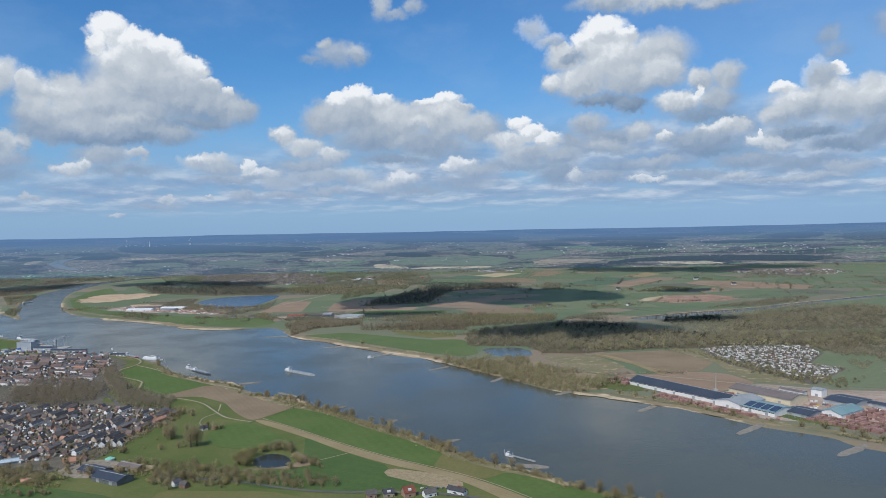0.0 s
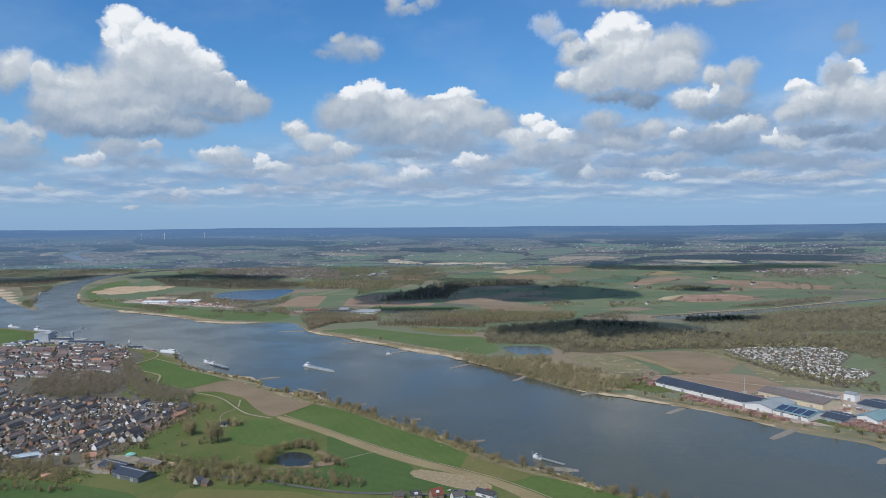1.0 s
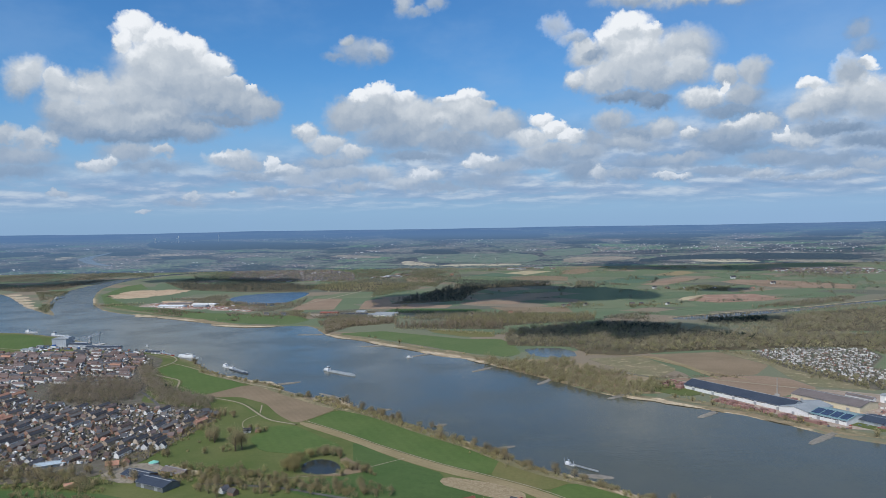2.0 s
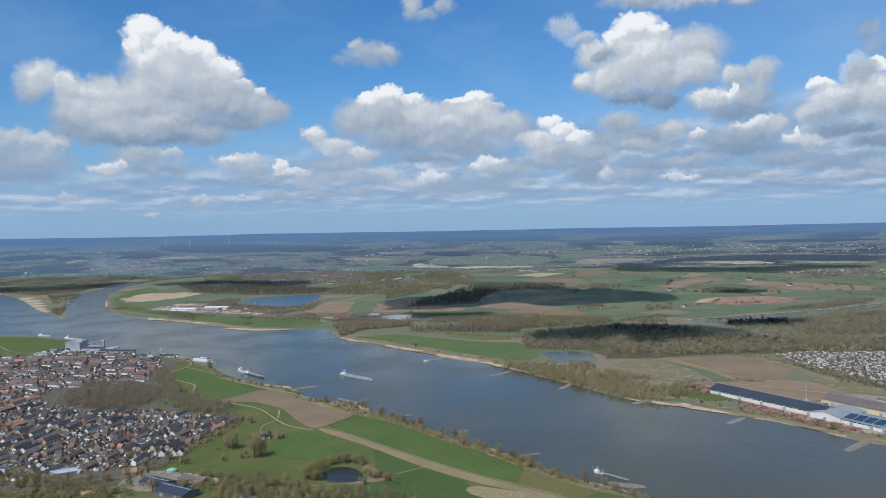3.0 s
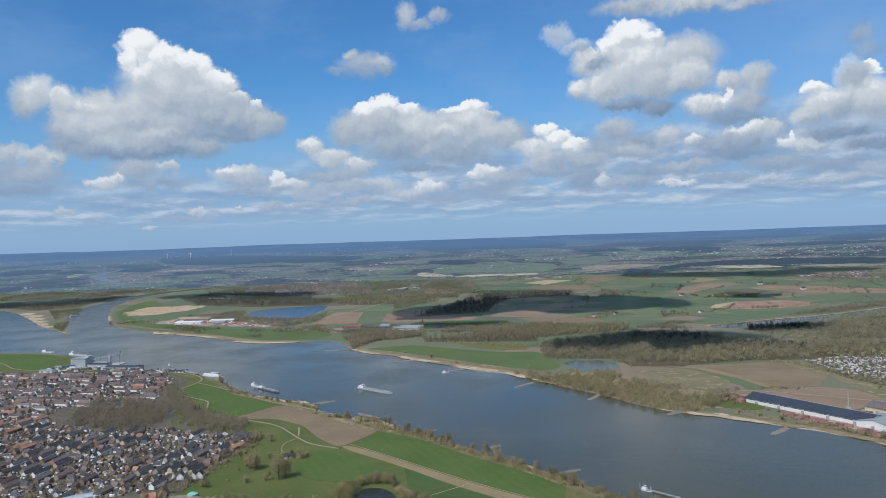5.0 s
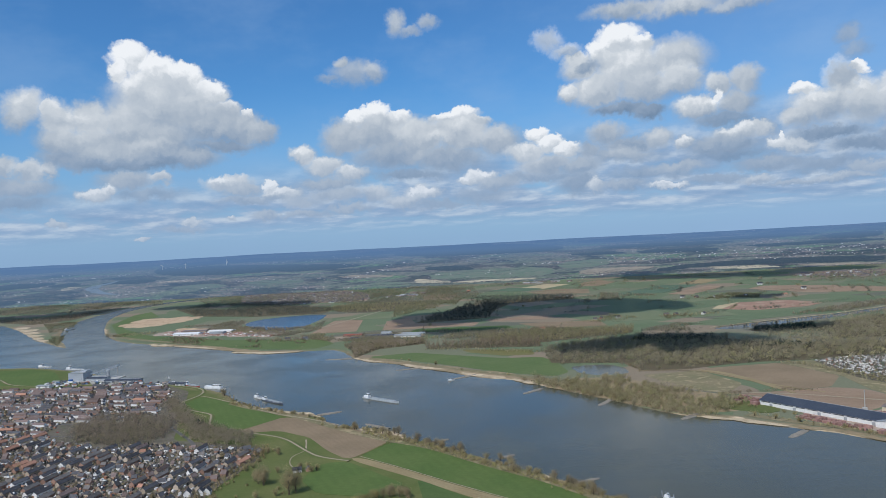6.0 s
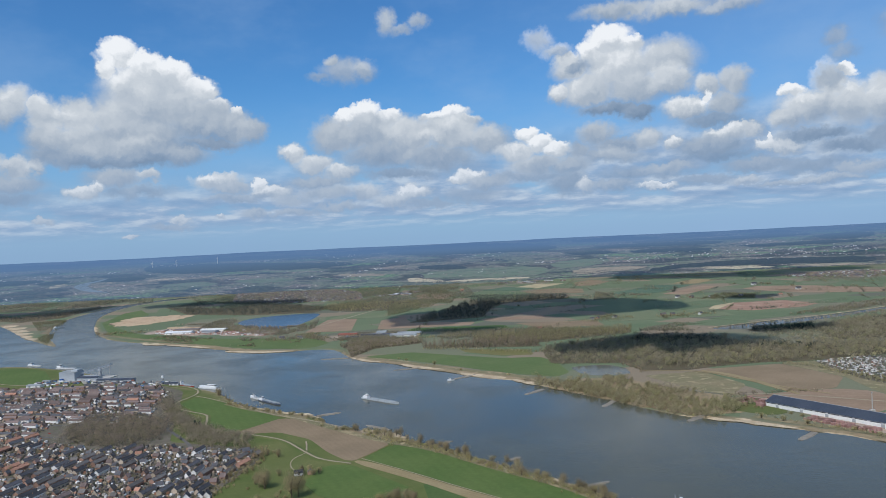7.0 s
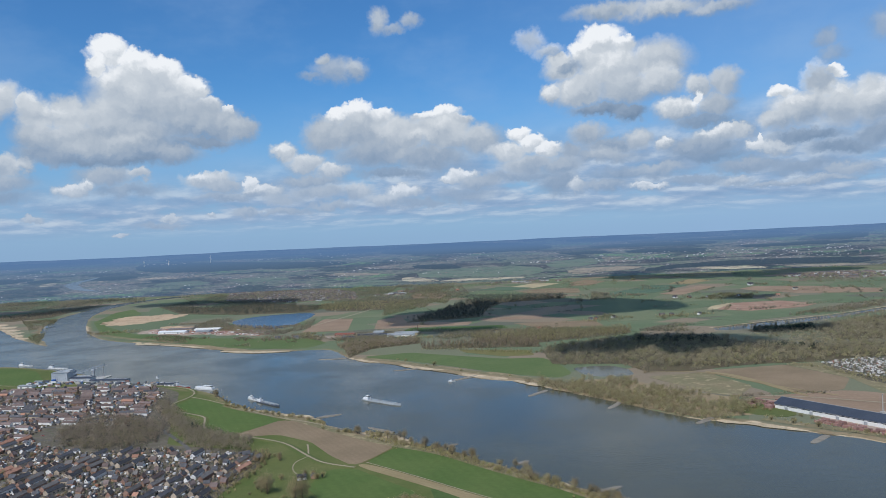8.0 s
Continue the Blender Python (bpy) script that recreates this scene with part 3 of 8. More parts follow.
BEACHES = [[(-1150, 2500), (-1010, 2405), (-930, 2340), (-860, 2290)], [(-790, 2230), (-690, 2165), (-600, 2170)], [(-423, 2002), (-376, 1946), (-300, 1893)],
           [(-250, 1822), (-194, 1786), (-114, 1678), (-43, 1641), (5, 1570)], [(328, 1192), (368, 1163), (425, 1090)],
           [(-530, 1490), (-470, 1440), (-392, 1406)], [(-371, 1345), (-326, 1306), (-287, 1297), (-240, 1240)], [(195, 1290), (263, 1255)], [(-30, 1022), (10, 965)], [(60, 912), (134, 840)],
           [(-1528, 2915), (-1600, 3060)], [(-2094, 3274), (-1846, 2952), (-1643, 2707)]]
near_beach = np.full(len(flat_pts), 1e9)
sel = np.where(sandy < 90)[0]
for line in BEACHES:
    near_beach[sel] = np.minimum(near_beach[sel], edge_distance(flat_pts[sel], np.array(line, float), False))
sandy = np.where(sandy < 90, sandy + 11 - 30 * np.exp(-(near_beach / 20) ** 2), sandy)
wobble = np.array([noise.noise((px * 0.03, py * 0.03, 0.0)) for px, py in flat_pts]) * 4.0
shore = np.where(np.abs(shore) < 150, shore + wobble, shore)
height = np.minimum(0.0, np.maximum(WATER_Z + 0.075 * shore, -4.0))
nx, ny = len(gx), len(gy)
idx = np.arange(nx * ny).reshape(ny, nx)
quads = np.stack([idx[:-1, :-1], idx[:-1, 1:], idx[1:, 1:], idx[1:, :-1]], -1).reshape(-1, 4)
ground = mesh_object("ground", np.c_[flat_pts, height].tolist(), quads.tolist(), GROUND, smooth=True)
ground.data.attributes.new("bank", "FLOAT", "POINT").data.foreach_set("value", sandy.astype(np.float32))
far_side = np.clip((flat_pts[:, 1] - np.interp(flat_pts[:, 0], [-4300, -1400, -400, 0, 500, 1500], [2700, 2300, 1700, 1300, 900, 200])) / 60, 0, 1)
ground.data.attributes.new("across", "FLOAT", "POINT").data.foreach_set("value", far_side.astype(np.float32))
tagged(ground, "flat green river plain with sandy shores", "ground", kind="structure")

water = mesh_object("water", [(-4300, -1500, WATER_Z), (4300, -1500, WATER_Z), (4300, 4700, WATER_Z), (-4300, 4700, WATER_Z)], [(0, 1, 2, 3)], WATER)
tagged(water, "broad grey-blue river with faint ripples", "river", kind="structure")


def make_distance():
    eye = np.array((-86.0, 92.0, 297.0))
    cols, rows = np.linspace(-4300, 4300, 61), np.linspace(0, 1, 160)
    verts, plan = [], []
    for r in rows:
        yy, zz = 4700 + 235 * r, -0.02 + 249 * r ** 1.15
        for c in cols:
            hill = 7 * r ** 8 * (noise.noise((c * 0.0011, 3.3, 0.0)) + 0.4 * noise.noise((c * 0.006, 1.3, 0.0)))
            v = np.array((c, yy, zz + hill))
            far = eye + (v - eye) * (eye[2] / (eye[2] - min(zz, 270)))
            verts.append(v), plan.append(far[:2] / 1000)
    nc = len(cols)
    faces = [(i * nc + j, i * nc + j + 1, (i + 1) * nc + j + 1, (i + 1) * nc + j) for i in range(len(rows) - 1) for j in range(nc - 1)]
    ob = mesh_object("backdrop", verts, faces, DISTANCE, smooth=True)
    uv = ob.data.uv_layers.new(name="plan")
    for loop in ob.data.loops:
        uv.data[loop.index].uv = plan[loop.vertex_index]
    tagged(ob, "hazy blue plain of fields and woods up to the horizon", "countryside", kind="structure")


make_distance()


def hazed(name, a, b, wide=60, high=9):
    """Land far off, with blue haze painted in as emission that thickens with the distance."""
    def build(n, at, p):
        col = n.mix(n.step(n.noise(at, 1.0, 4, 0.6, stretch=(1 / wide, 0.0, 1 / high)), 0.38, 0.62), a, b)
        return painted_haze(n, at, col, p), None
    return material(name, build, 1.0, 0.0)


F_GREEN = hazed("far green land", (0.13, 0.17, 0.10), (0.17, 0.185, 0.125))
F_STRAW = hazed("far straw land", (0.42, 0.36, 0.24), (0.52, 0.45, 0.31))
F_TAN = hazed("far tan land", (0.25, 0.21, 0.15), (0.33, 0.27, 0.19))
# for far woods, and for strips that only stand for cloud shade
F_WOOD_SHADE = hazed("far dark woodland and cloud shade", (0.022, 0.028, 0.026), (0.04, 0.046, 0.04), 30, 4)
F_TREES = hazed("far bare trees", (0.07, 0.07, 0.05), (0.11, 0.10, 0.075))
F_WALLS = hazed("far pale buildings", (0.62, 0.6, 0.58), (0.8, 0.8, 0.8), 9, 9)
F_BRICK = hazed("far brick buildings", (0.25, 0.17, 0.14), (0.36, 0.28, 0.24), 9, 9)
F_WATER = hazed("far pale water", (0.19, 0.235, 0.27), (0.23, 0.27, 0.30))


def on_slope(x, k, out=2.0):
    """A place on the far plain, k of the way up to the horizon."""
    return x, 4700 + 235 * k - out, 249 * max(k, 0.0) ** 1.15


def far_reach():
    """The river far upstream, a pale band on the plain."""
    line = [(-2376, 0.56), (-2434, 0.509), (-2502, 0.471), (-2532, 0.403), (-2484, 0.315), (-2403, 0.252), (-2330, 0.225)]
    verts = []
    for (x, k), wide in zip(line, (10, 22, 34, 46, 42, 34, 12)):
        verts += [on_slope(x - wide, k, 2.5), on_slope(x + wide, k, 2.5)]
    faces = [(2 * i, 2 * i + 1, 2 * i + 3, 2 * i + 2) for i in range(len(line) - 1)]
    tagged(mesh_object("far_river", verts, faces, F_WATER), "pale reach of the river far upstream", "river", kind="structure")


far_reach()
LIFT = [0.0]


def far_land(outline, mat, what):
    """A stretch of the far plain with uneven edges, each a little before the last."""
    q, edge = rounded(outline, True, 1), []
    for a, b in zip(q, np.roll(q, -1, 0)):
        for j in range(6):
            x, k = a + (b - a) * j / 6
            edge.append((x + 18 * noise.noise((x * 0.02, k * 60, 1.0)), max(0.0, k + 0.016 * noise.noise((x * 0.013, k * 40, 5.0)) + 0.008 * noise.noise((x * 0.06, 3.0, 5.0)))))
    LIFT[0] += 0.08
    tagged(mesh_object("far_land", [on_slope(x, k, 1.2 + LIFT[0]) for x, k in edge], [tuple(range(len(edge)))[::-1]], mat), what + " in the hazy distance", "countryside", kind="structure")


far_land([(-3050, 0.379), (-2838, 0.409), (-2824, 0.366), (-3038, 0.350)], F_GREEN, "pale green field")
far_land([(-2753, 0.432), (-2657, 0.482), (-2586, 0.450), (-2703, 0.387)], F_STRAW, "straw field")
# a cloud's shadow, laid on as a dark strip
far_land([(-2846, 0.534), (-2650, 0.577), (-2586, 0.519), (-2789, 0.476)], F_WOOD_SHADE, "wood")
far_land([(-2168, 0.803), (-1991, 0.832), (-1269, 0.750), (-1118, 0.702), (-1262, 0.617), (-1706, 0.563), (-2126, 0.641)], F_WOOD_SHADE, "wood")
far_land([(-3169, 0.211), (-3019, 0.216), (-2968, 0.119), (-3072, 0.059), (-3145, 0.046)], F_WOOD_SHADE, "wood")
far_land([(-602, 0.868), (-455, 0.950), (-121, 0.981), (210, 0.948), (518, 0.840), (478, 0.738), (-49, 0.730), (-527, 0.785)], F_WOOD_SHADE, "wooded ridge")
# thin dark bands towards the horizon
far_land([(-3271, 0.907), (-2927, 0.953), (-2498, 0.928), (-2644, 0.857), (-3103, 0.818)], F_WOOD_SHADE, "wood")
far_land([(-1126, 0.886), (-828, 0.933), (-603, 0.920), (-639, 0.857), (-974, 0.825)], F_WOOD_SHADE, "wood")
far_land([(1222, 0.836), (1583, 0.865), (2150, 0.856), (2073, 0.796), (1433, 0.784)], F_WOOD_SHADE, "wood")
far_land([(715, 0.776), (1148, 0.801), (1610, 0.760), (1498, 0.702), (820, 0.717)], F_WOOD_SHADE, "wood")
far_land([(1600, 0.644), (1990, 0.672), (2505, 0.653), (2498, 0.602), (1770, 0.581)], F_WOOD_SHADE, "wood")
far_land([(-2110, 0.879), (-1657, 0.930), (-1014, 0.905), (-1087, 0.858), (-1726, 0.830)], F_WOOD_SHADE, "wood")
far_land([(-3222, 0.570), (-2999, 0.625), (-2726, 0.582), (-2944, 0.499), (-3206, 0.458)], F_WOOD_SHADE, "wood")
far_land([(-2530, 0.529), (-2233, 0.580), (-2078, 0.530), (-2297, 0.461)], F_WOOD_SHADE, "wood")
far_land([(493, 0.645), (782, 0.667), (923, 0.619), (671, 0.581)], F_WOOD_SHADE, "wood")
# dark strip put where cloud shade falls on the plain
far_land([(-1341, 0.702), (-1119, 0.728), (-820, 0.684), (-788, 0.602), (-1333, 0.554)], F_WOOD_SHADE, "wood")
far_land([(-391, 0.498), (-231, 0.529), (-68, 0.451), (-105, 0.398), (-376, 0.428)], F_WOOD_SHADE, "wood")
# cloud shade again, drawn as dark land
far_land([(146, 0.396), (343, 0.412), (370, 0.341), (162, 0.311)], F_WOOD_SHADE, "wood")
far_land([(-361, 0.344), (-123, 0.399), (414, 0.394), (425, 0.162), (53, 0.125), (-338, 0.197)], F_GREEN, "green plain")
far_land([(-959, 0.422), (-593, 0.386), (-584, 0.315), (-883, 0.348)], F_TAN, "tan field")
far_land([(-456, 0.220), (-374, 0.229), (-219, 0.127), (-230, 0.062), (-444, 0.127)], F_STRAW, "sand pit")
far_land([(-212, 0.127), (301, 0.123), (310, 0.074), (-212, 0.061)], F_STRAW, "straw strip")
far_land([(-804, 0.167), (-625, 0.216), (-462, 0.144), (-497, 0.046), (-765, 0.067)], F_GREEN, "green field")
# broad cloud shadow of the right side, drawn as a dark strip
far_land([(1054, 0.196), (1361, 0.292), (1882, 0.302), (2453, 0.250), (2432, 0.085), (2205, 0.117), (1319, 0.193), (1052, 0.103)], F_WOOD_SHADE, "wood")
far_land([(1303, 0.164), (1662, 0.155), (1858, 0.060), (1517, 0.069)], F_STRAW, "straw field")
far_land([(580, 0.256), (817, 0.284), (1058, 0.254), (987, 0.185), (740, 0.141), (575, 0.120)], F_TAN, "tan field")
far_land([(1863, 0.110), (2102, 0.109), (2430, 0.068), (2421, 0.005), (1992, 0.032)], F_TAN, "tan field")
far_land([(949, 0.644), (1211, 0.667), (1474, 0.625), (1452, 0.560), (992, 0.575)], F_WOOD_SHADE, "wood")
far_land([(2145, 0.805), (2529, 0.845), (2510, 0.692), (2168, 0.700)], F_WOOD_SHADE, "wood")
far_land([(606, 0.963), (1193, 0.940), (1152, 0.866), (603, 0.886)], F_WOOD_SHADE, "wood")
far_land([(433, 0.448), (704, 0.513), (844, 0.463), (731, 0.332), (482, 0.291)], F_GREEN, "green field")
far_land([(-1618, 0.364), (-1325, 0.403), (-1101, 0.333), (-1317, 0.259)], F_GREEN, "green field")
far_land([(-2060, 0.334), (-1768, 0.401), (-1614, 0.307), (-1829, 0.232)], F_GREEN, "green field")


def far_growth():
    """Rows and clumps of trees on the far plain."""
    r = np.random.default_rng(77)
    verts = []
    for _ in range(900):
        x0, k = r.uniform(-3600, 3300), r.uniform(0.01, 0.72) ** 1.25
        size, length = 4.2 * (1 - 0.85 * k), r.uniform(20, 260)
        n = int(length / size * r.uniform(0.3, 0.8))
        x = x0 + r.uniform(0, length, n) + r.normal(size=n) * 3
        kk = k + r.normal(size=n) * 0.0035 + (x - x0) * r.normal() * 0.00002
        c = np.stack([x, 4700 + 235 * kk - 3.5, 249 * np.maximum(kk, 0) ** 1.15 + size * 0.3], 1)
        tri = r.normal(size=(n, 3, 3, 3)) * (1.0, 0.15, 0.55) * size * 0.6
        verts.append((c[:, None, None] + tri).reshape(-1, 3))
    v = np.vstack(verts)
    tagged(new("far_trees", fast_mesh("far_trees", v, np.arange(len(v)).reshape(-1, 3), F_TREES)), "tree rows on the hazy far plain", "trees", kind="stuff")


def far_buildings():
    """Towns and works far off: middle, half width, rise and number."""
    r = np.random.default_rng(78)
    walls, bricks = [], []
    for x, k, half, rise, count in [(-3111, 0.818, 54, 0.027, 9), (-2745, 0.731, 38, 0.027, 5), (-2544, 0.652, 15, 0.014, 3), (-2350, 0.681, 53, 0.027, 10), (-1969, 0.792, 152, 0.026, 26), (-1460, 0.801, 135, 0.026, 18), (-2954, 0.150, 30, 0.032, 5), (-2663, 0.065, 52, 0.034, 8), (-2187, 0.020, 62, 0.030, 8), (-2926, 0.648, 192, 0.081, 14), (-967, 0.851, 18, 0.039, 5), (-817, 0.829, 26, 0.039, 7), (326, 0.468, 92, 0.027, 14), (-740, 0.464, 36, 0.014, 5)] + [(23, 0.713, 145, 0.026, 14), (-631, 0.485, 29, 0.014, 4), (998, 0.440, 63, 0.027, 12), (1409, 0.469, 34, 0.027, 6), (1695, 0.532, 104, 0.026, 14), (2301, 0.495, 89, 0.026, 14), (2445, 0.405, 34, 0.027, 6), (1549, 0.461, 828, 0.120, 150), (1122, 0.391, 349, 0.082, 50), (2058, 0.333, 375, 0.096, 70), (-1122, 0.794, 261, 0.039, 30), (-377, 0.605, 545, 0.080, 40), (-1571, 0.216, 330, 0.074, 30), (-159, 0.274, 321, 0.085, 16), (-772, 0.298, 325, 0.085, 24)]:
        for _ in range(count):
            kk = k + r.uniform(-0.5, 1) * rise
            bx, by, bz = on_slope(x + r.uniform(-1, 1) * half, kk, 4.5)
            w, h = r.uniform(2.0, 8.0) * (1 - 0.4 * kk), r.uniform(1.2, 2.6)
            if half < 40:
                h *= 1.5
            (walls if r.uniform() < (0.85 if half < 200 else 0.4) else bricks).append(box(bx - w, bx + w, by - 1, by + 1, bz - 1, bz + h))
    for shapes, mat, label in ((walls, F_WALLS, "pale far buildings on the plain"), (bricks, F_BRICK, "brick far buildings on the plain")):
        tagged(mesh_object("far_town", *joined(*shapes), mat), label, "buildings", kind="stuff")


lake = LAKES["gravel lake"]
LAKE_WATER = mottled("clear lake water", (0.04, 0.08, 0.13), (0.05, 0.09, 0.145), 0.004, 0.3, 0.15, 0.3, bump=0.1)
# dark base colour stands in for the trees mirrored in the pond
POND_WATER = mottled("pond water darkened for reflections", (0.03, 0.036, 0.032), (0.04, 0.044, 0.038), 0.05, 0.5, 0.12, 0.12, bump=0.05)
pond = LAKES["farm pond"]
tagged(mesh_object("pond", [(*q, WATER_Z + 0.06) for q in pond], [tuple(range(len(pond)))[::-1]], POND_WATER), "small dark pond in the meadow", "pond", kind="structure")
tagged(mesh_object("lake", [(*q, WATER_Z + 0.06) for q in lake], [tuple(range(len(lake)))[::-1]], LAKE_WATER), "deep blue flooded gravel pit", "lake", kind="structure")


# ---- fields ----
LAYERS = [0.0]


def clipped(points, cut=9.0):
    """An outline with its corners cut a few metres short."""
    p, out = np.array(points, float), []
    for a, b, c in zip(np.roll(p, 1, 0), p, np.roll(p, -1, 0)):
        for e in (a, c):
            d = e - b
            out.append(b + d * min(0.3, cut / max(np.linalg.norm(d), 1e-6)))
    return np.array(out)


def field(name, points, mat, label, z=0.08, soft=1, category="field"):
    """A field as a thin slab on the plain, each a little higher than the last."""
    p = clipped(points) if soft == 1 else rounded(points, True, soft)
    LAYERS[0] += 0.004
    z += LAYERS[0]
    n = len(p)
    verts = [(*q, z) for q in p] + [(*q, -0.05) for q in p]
    faces = [tuple(range(n))] + [(i, i + n, (i + 1) % n + n, (i + 1) % n) for i in range(n)]
    area = sum(p[i][0] * p[(i + 1) % n][1] - p[(i + 1) % n][0] * p[i][1] for i in range(n))
    if area < 0:
        faces = [f[::-1] for f in faces]
    return tagged(mesh_object(name, verts, faces, mat), label, category, kind="structure")


def ragged(points, amp, step=18.0, seed=0):
    """An outline with an uneven edge."""
    p, out = rounded(points, True, 1), []
    for a, b in zip(p, np.roll(p, -1, 0)):
        k = max(1, int(np.linalg.norm(b - a) / step))
        for i in range(k):
            q = a + (b - a) * i / k
            v = Vector((q[0] * 0.021, q[1] * 0.021, seed * 3.7))
            w = Vector((q[0] * 0.07, q[1] * 0.07, seed * 1.3))
            out.append((q[0] + amp * (noise.noise(v) + 0.6 * noise.noise(w)), q[1] + amp * (noise.noise(v + Vector((5, 2, 1))) + 0.6 * noise.noise(w + Vector((3, 8, 1))))))
    return np.array(out)


field("crop_field", [(-289, 1145), (-258, 1203), (-220, 1212), (-154, 1125), (-83, 1051), (-13, 969), (-3, 949), (-20, 902), (-77, 942), (-155, 1015), (-212, 1075)], CROP, "bright green young crop beside the river")
field("ploughed_field", [(-520, 1300), (-457, 1399), (-410, 1376), (-314, 1292), (-262, 1230), (-257, 1203), (-291, 1146), (-306, 1137), (-341, 1183), (-381, 1257), (-441, 1307)], SOIL, "bare brown ploughed field near the bank", 0.12)
field("meadow", [(-685, 1548), (-675, 1605), (-644, 1585), (-587, 1530), (-521, 1470), (-457, 1399), (-498, 1337), (-531, 1330), (-573, 1352), (-594, 1427), (-653, 1503)], CROP, "green meadow between the town and the river")
field("meadow", [(-5, 960), (31, 928), (76, 880), (39, 850), (5, 876), (-19, 898)], OLIVE, "dull olive grassland near the bank")
field("crop_field", [(41, 850), (76, 878), (132, 828), (200, 770), (160, 720), (83, 780)], CROP, "green crop strip along the bank")
field("farm_track", [(-303, 1133), (-288, 1143), (-212, 1072), (-155, 1012), (-77, 940), (-19, 898), (39, 850), (90, 788), (140, 720), (110, 715), (31, 832), (-6, 870), (-72, 910), (-143, 974), (-205, 1043)], TAN, "wide bare strip of dry tan earth", 0.16, 2)
field("stubble_field", [(-79, 876), (-73, 900), (-20, 879), (3, 862), (23, 836), (4, 823), (-24, 835)], mottled("stubble", (0.25, 0.19, 0.11), (0.33, 0.26, 0.16), 0.15, 0.5, c=(0.4, 0.33, 0.22)), "rough straw-coloured stubble", 0.2)
field("crop_field", [(-202, 1040), (-142, 971), (-72, 907), (-76, 880), (-25, 845), (-34, 830), (-130, 821), (-230, 841), (-270, 880), (-180, 905)], CROP_DARK, "dark green crop beside the track")
field("meadow", [(-389, 2024), (-272, 2055), (-148, 1970), (-48, 1904), (41, 1898), (68, 1815), (78, 1690), (45, 1650), (-17, 1690), (-90, 1750), (-198, 1860), (-289, 1950), (-369, 1993)], MEADOW, "green meadow along the opposite shore")
field("fallow_field", [(-151, 2070), (28, 2017), (30, 1934), (-47, 1939), (-134, 2019)], OLIVE, "olive fallow land below the poplars", 0.1)
field("ploughed_field", [(344, 1659), (511, 1682), (560, 1530), (500, 1440), (419, 1430), (382, 1538)], SOIL, "bare brown field behind the brickworks", 0.12)
field("fallow_field", [(212, 1622), (333, 1640), (370, 1502), (312, 1420), (275, 1466)], WASTE, "rough olive wasteland with pale patches", 0.1)
field("fallow_field", [(330, 1415), (388, 1376), (464, 1262), (562, 1326), (545, 1408), (500, 1436), (419, 1427)], SOIL_RED, "bare reddish ground behind the long hall", 0.1)
field("brickyard", [(278, 1384), (336, 1345), (381, 1260), (353, 1246), (448, 1100), (490, 1080), (582, 1050), (660, 1010), (900, 1080), (850, 1230), (674, 1260), (566, 1321), (462, 1252), (385, 1370), (325, 1412)], YARD, "red-brown paved storage yard of the brickworks", 0.1, 1, "yard")
field("fallow_field", [(511, 1690), (585, 1698), (587, 1503), (627, 1400), (655, 1302), (565, 1335), (550, 1410), (562, 1530)], WASTE, "rough straw-coloured ground beside the caravan park", 0.09)
field("meadow", [(842, 1715), (835, 1610), (745, 1490), (795, 1442), (662, 1300), (850, 1235), (1000, 1300), (1150, 1500), (1050, 1700)], PASTURE, "green meadow beside the caravan park", 0.09)
field("campsite_ground", [(585, 1695), (680, 1730), (846, 1715), (830, 1610), (740, 1490), (790, 1442), (653, 1302), (620, 1402), (580, 1503)], GARDEN, "grey-green ground of the caravan park", 0.1, 1, "campsite")
for pts, mat, label in [
        ([(-652, 2686), (-642, 2950), (-529, 2936), (-502, 2571), (-656, 2571)], SOIL_RED, "reddish ploughed field"),
        ([(-646, 2972), (-568, 3189), (-440, 3123), (-417, 2942), (-529, 2950)], PASTURE, "green field by the ponds"),
        ([(-429, 2843), (-352, 2934), (-312, 2718), (-90, 2668), (-109, 2577), (-416, 2578)], SOIL_RED, "reddish field in front of the dark wood"),
        ([(34, 2578), (297, 2565), (300, 2414), (106, 2420)], SOIL, "brown field beside a farm"),
        ([(-59, 2743), (156, 2773), (146, 2666), (-50, 2688)], SOIL_RED, "narrow brown field strip"),
        ([(700, 2900), (780, 3250), (1050, 3250), (1000, 2950)], PASTURE, "green pasture"),
        ([(330, 2500), (350, 2700), (720, 2840), (740, 2520)], PASTURE, "wide green pasture"),
        ([(-320, 2480), (-300, 2560), (0, 2540), (20, 2400)], CROP_DARK, "dark green pasture"),
        ([(-1640, 3217), (-1740, 3644), (-1721, 3803), (-1562, 3515), (-1576, 3327), (-1507, 3037), (-1268, 2736), (-922, 2521), (-594, 2417), (-528, 2310), (-560, 2225), (-613, 2212), (-780, 2275), (-1020, 2450), (-1170, 2540), (-1400, 2772)], MEADOW, "green river meadow of the opposite bend"),
                ([(-1420, 2075), (-1316, 2080), (-1212, 2022), (-1121, 1888), (-1135, 1828), (-1221, 1842), (-1500, 1900)], CROP, "green meadow on the harbour headland")]:
    field("field", pts, mat, label, 0.14 if mat in (SAND, YARD) else 0.1)
field("field", [(-362, 3918), (-209, 4005), (-154, 3807), (-224, 3617), (-338, 3701)], SOIL_RED, "far reddish field by the business park", 0.16)
field("field", [(178, 3855), (340, 3977), (486, 3872), (450, 3631), (214, 3706)], SOIL, "far brown field", 0.16)
field("field", [(110, 4105), (319, 4376), (456, 4299), (271, 4031)], STRAW, "far pale stubble", 0.16)
field("field", [(-159, 3773), (172, 3894), (179, 3612), (-62, 3527)], GREEN, "far green field", 0.16)
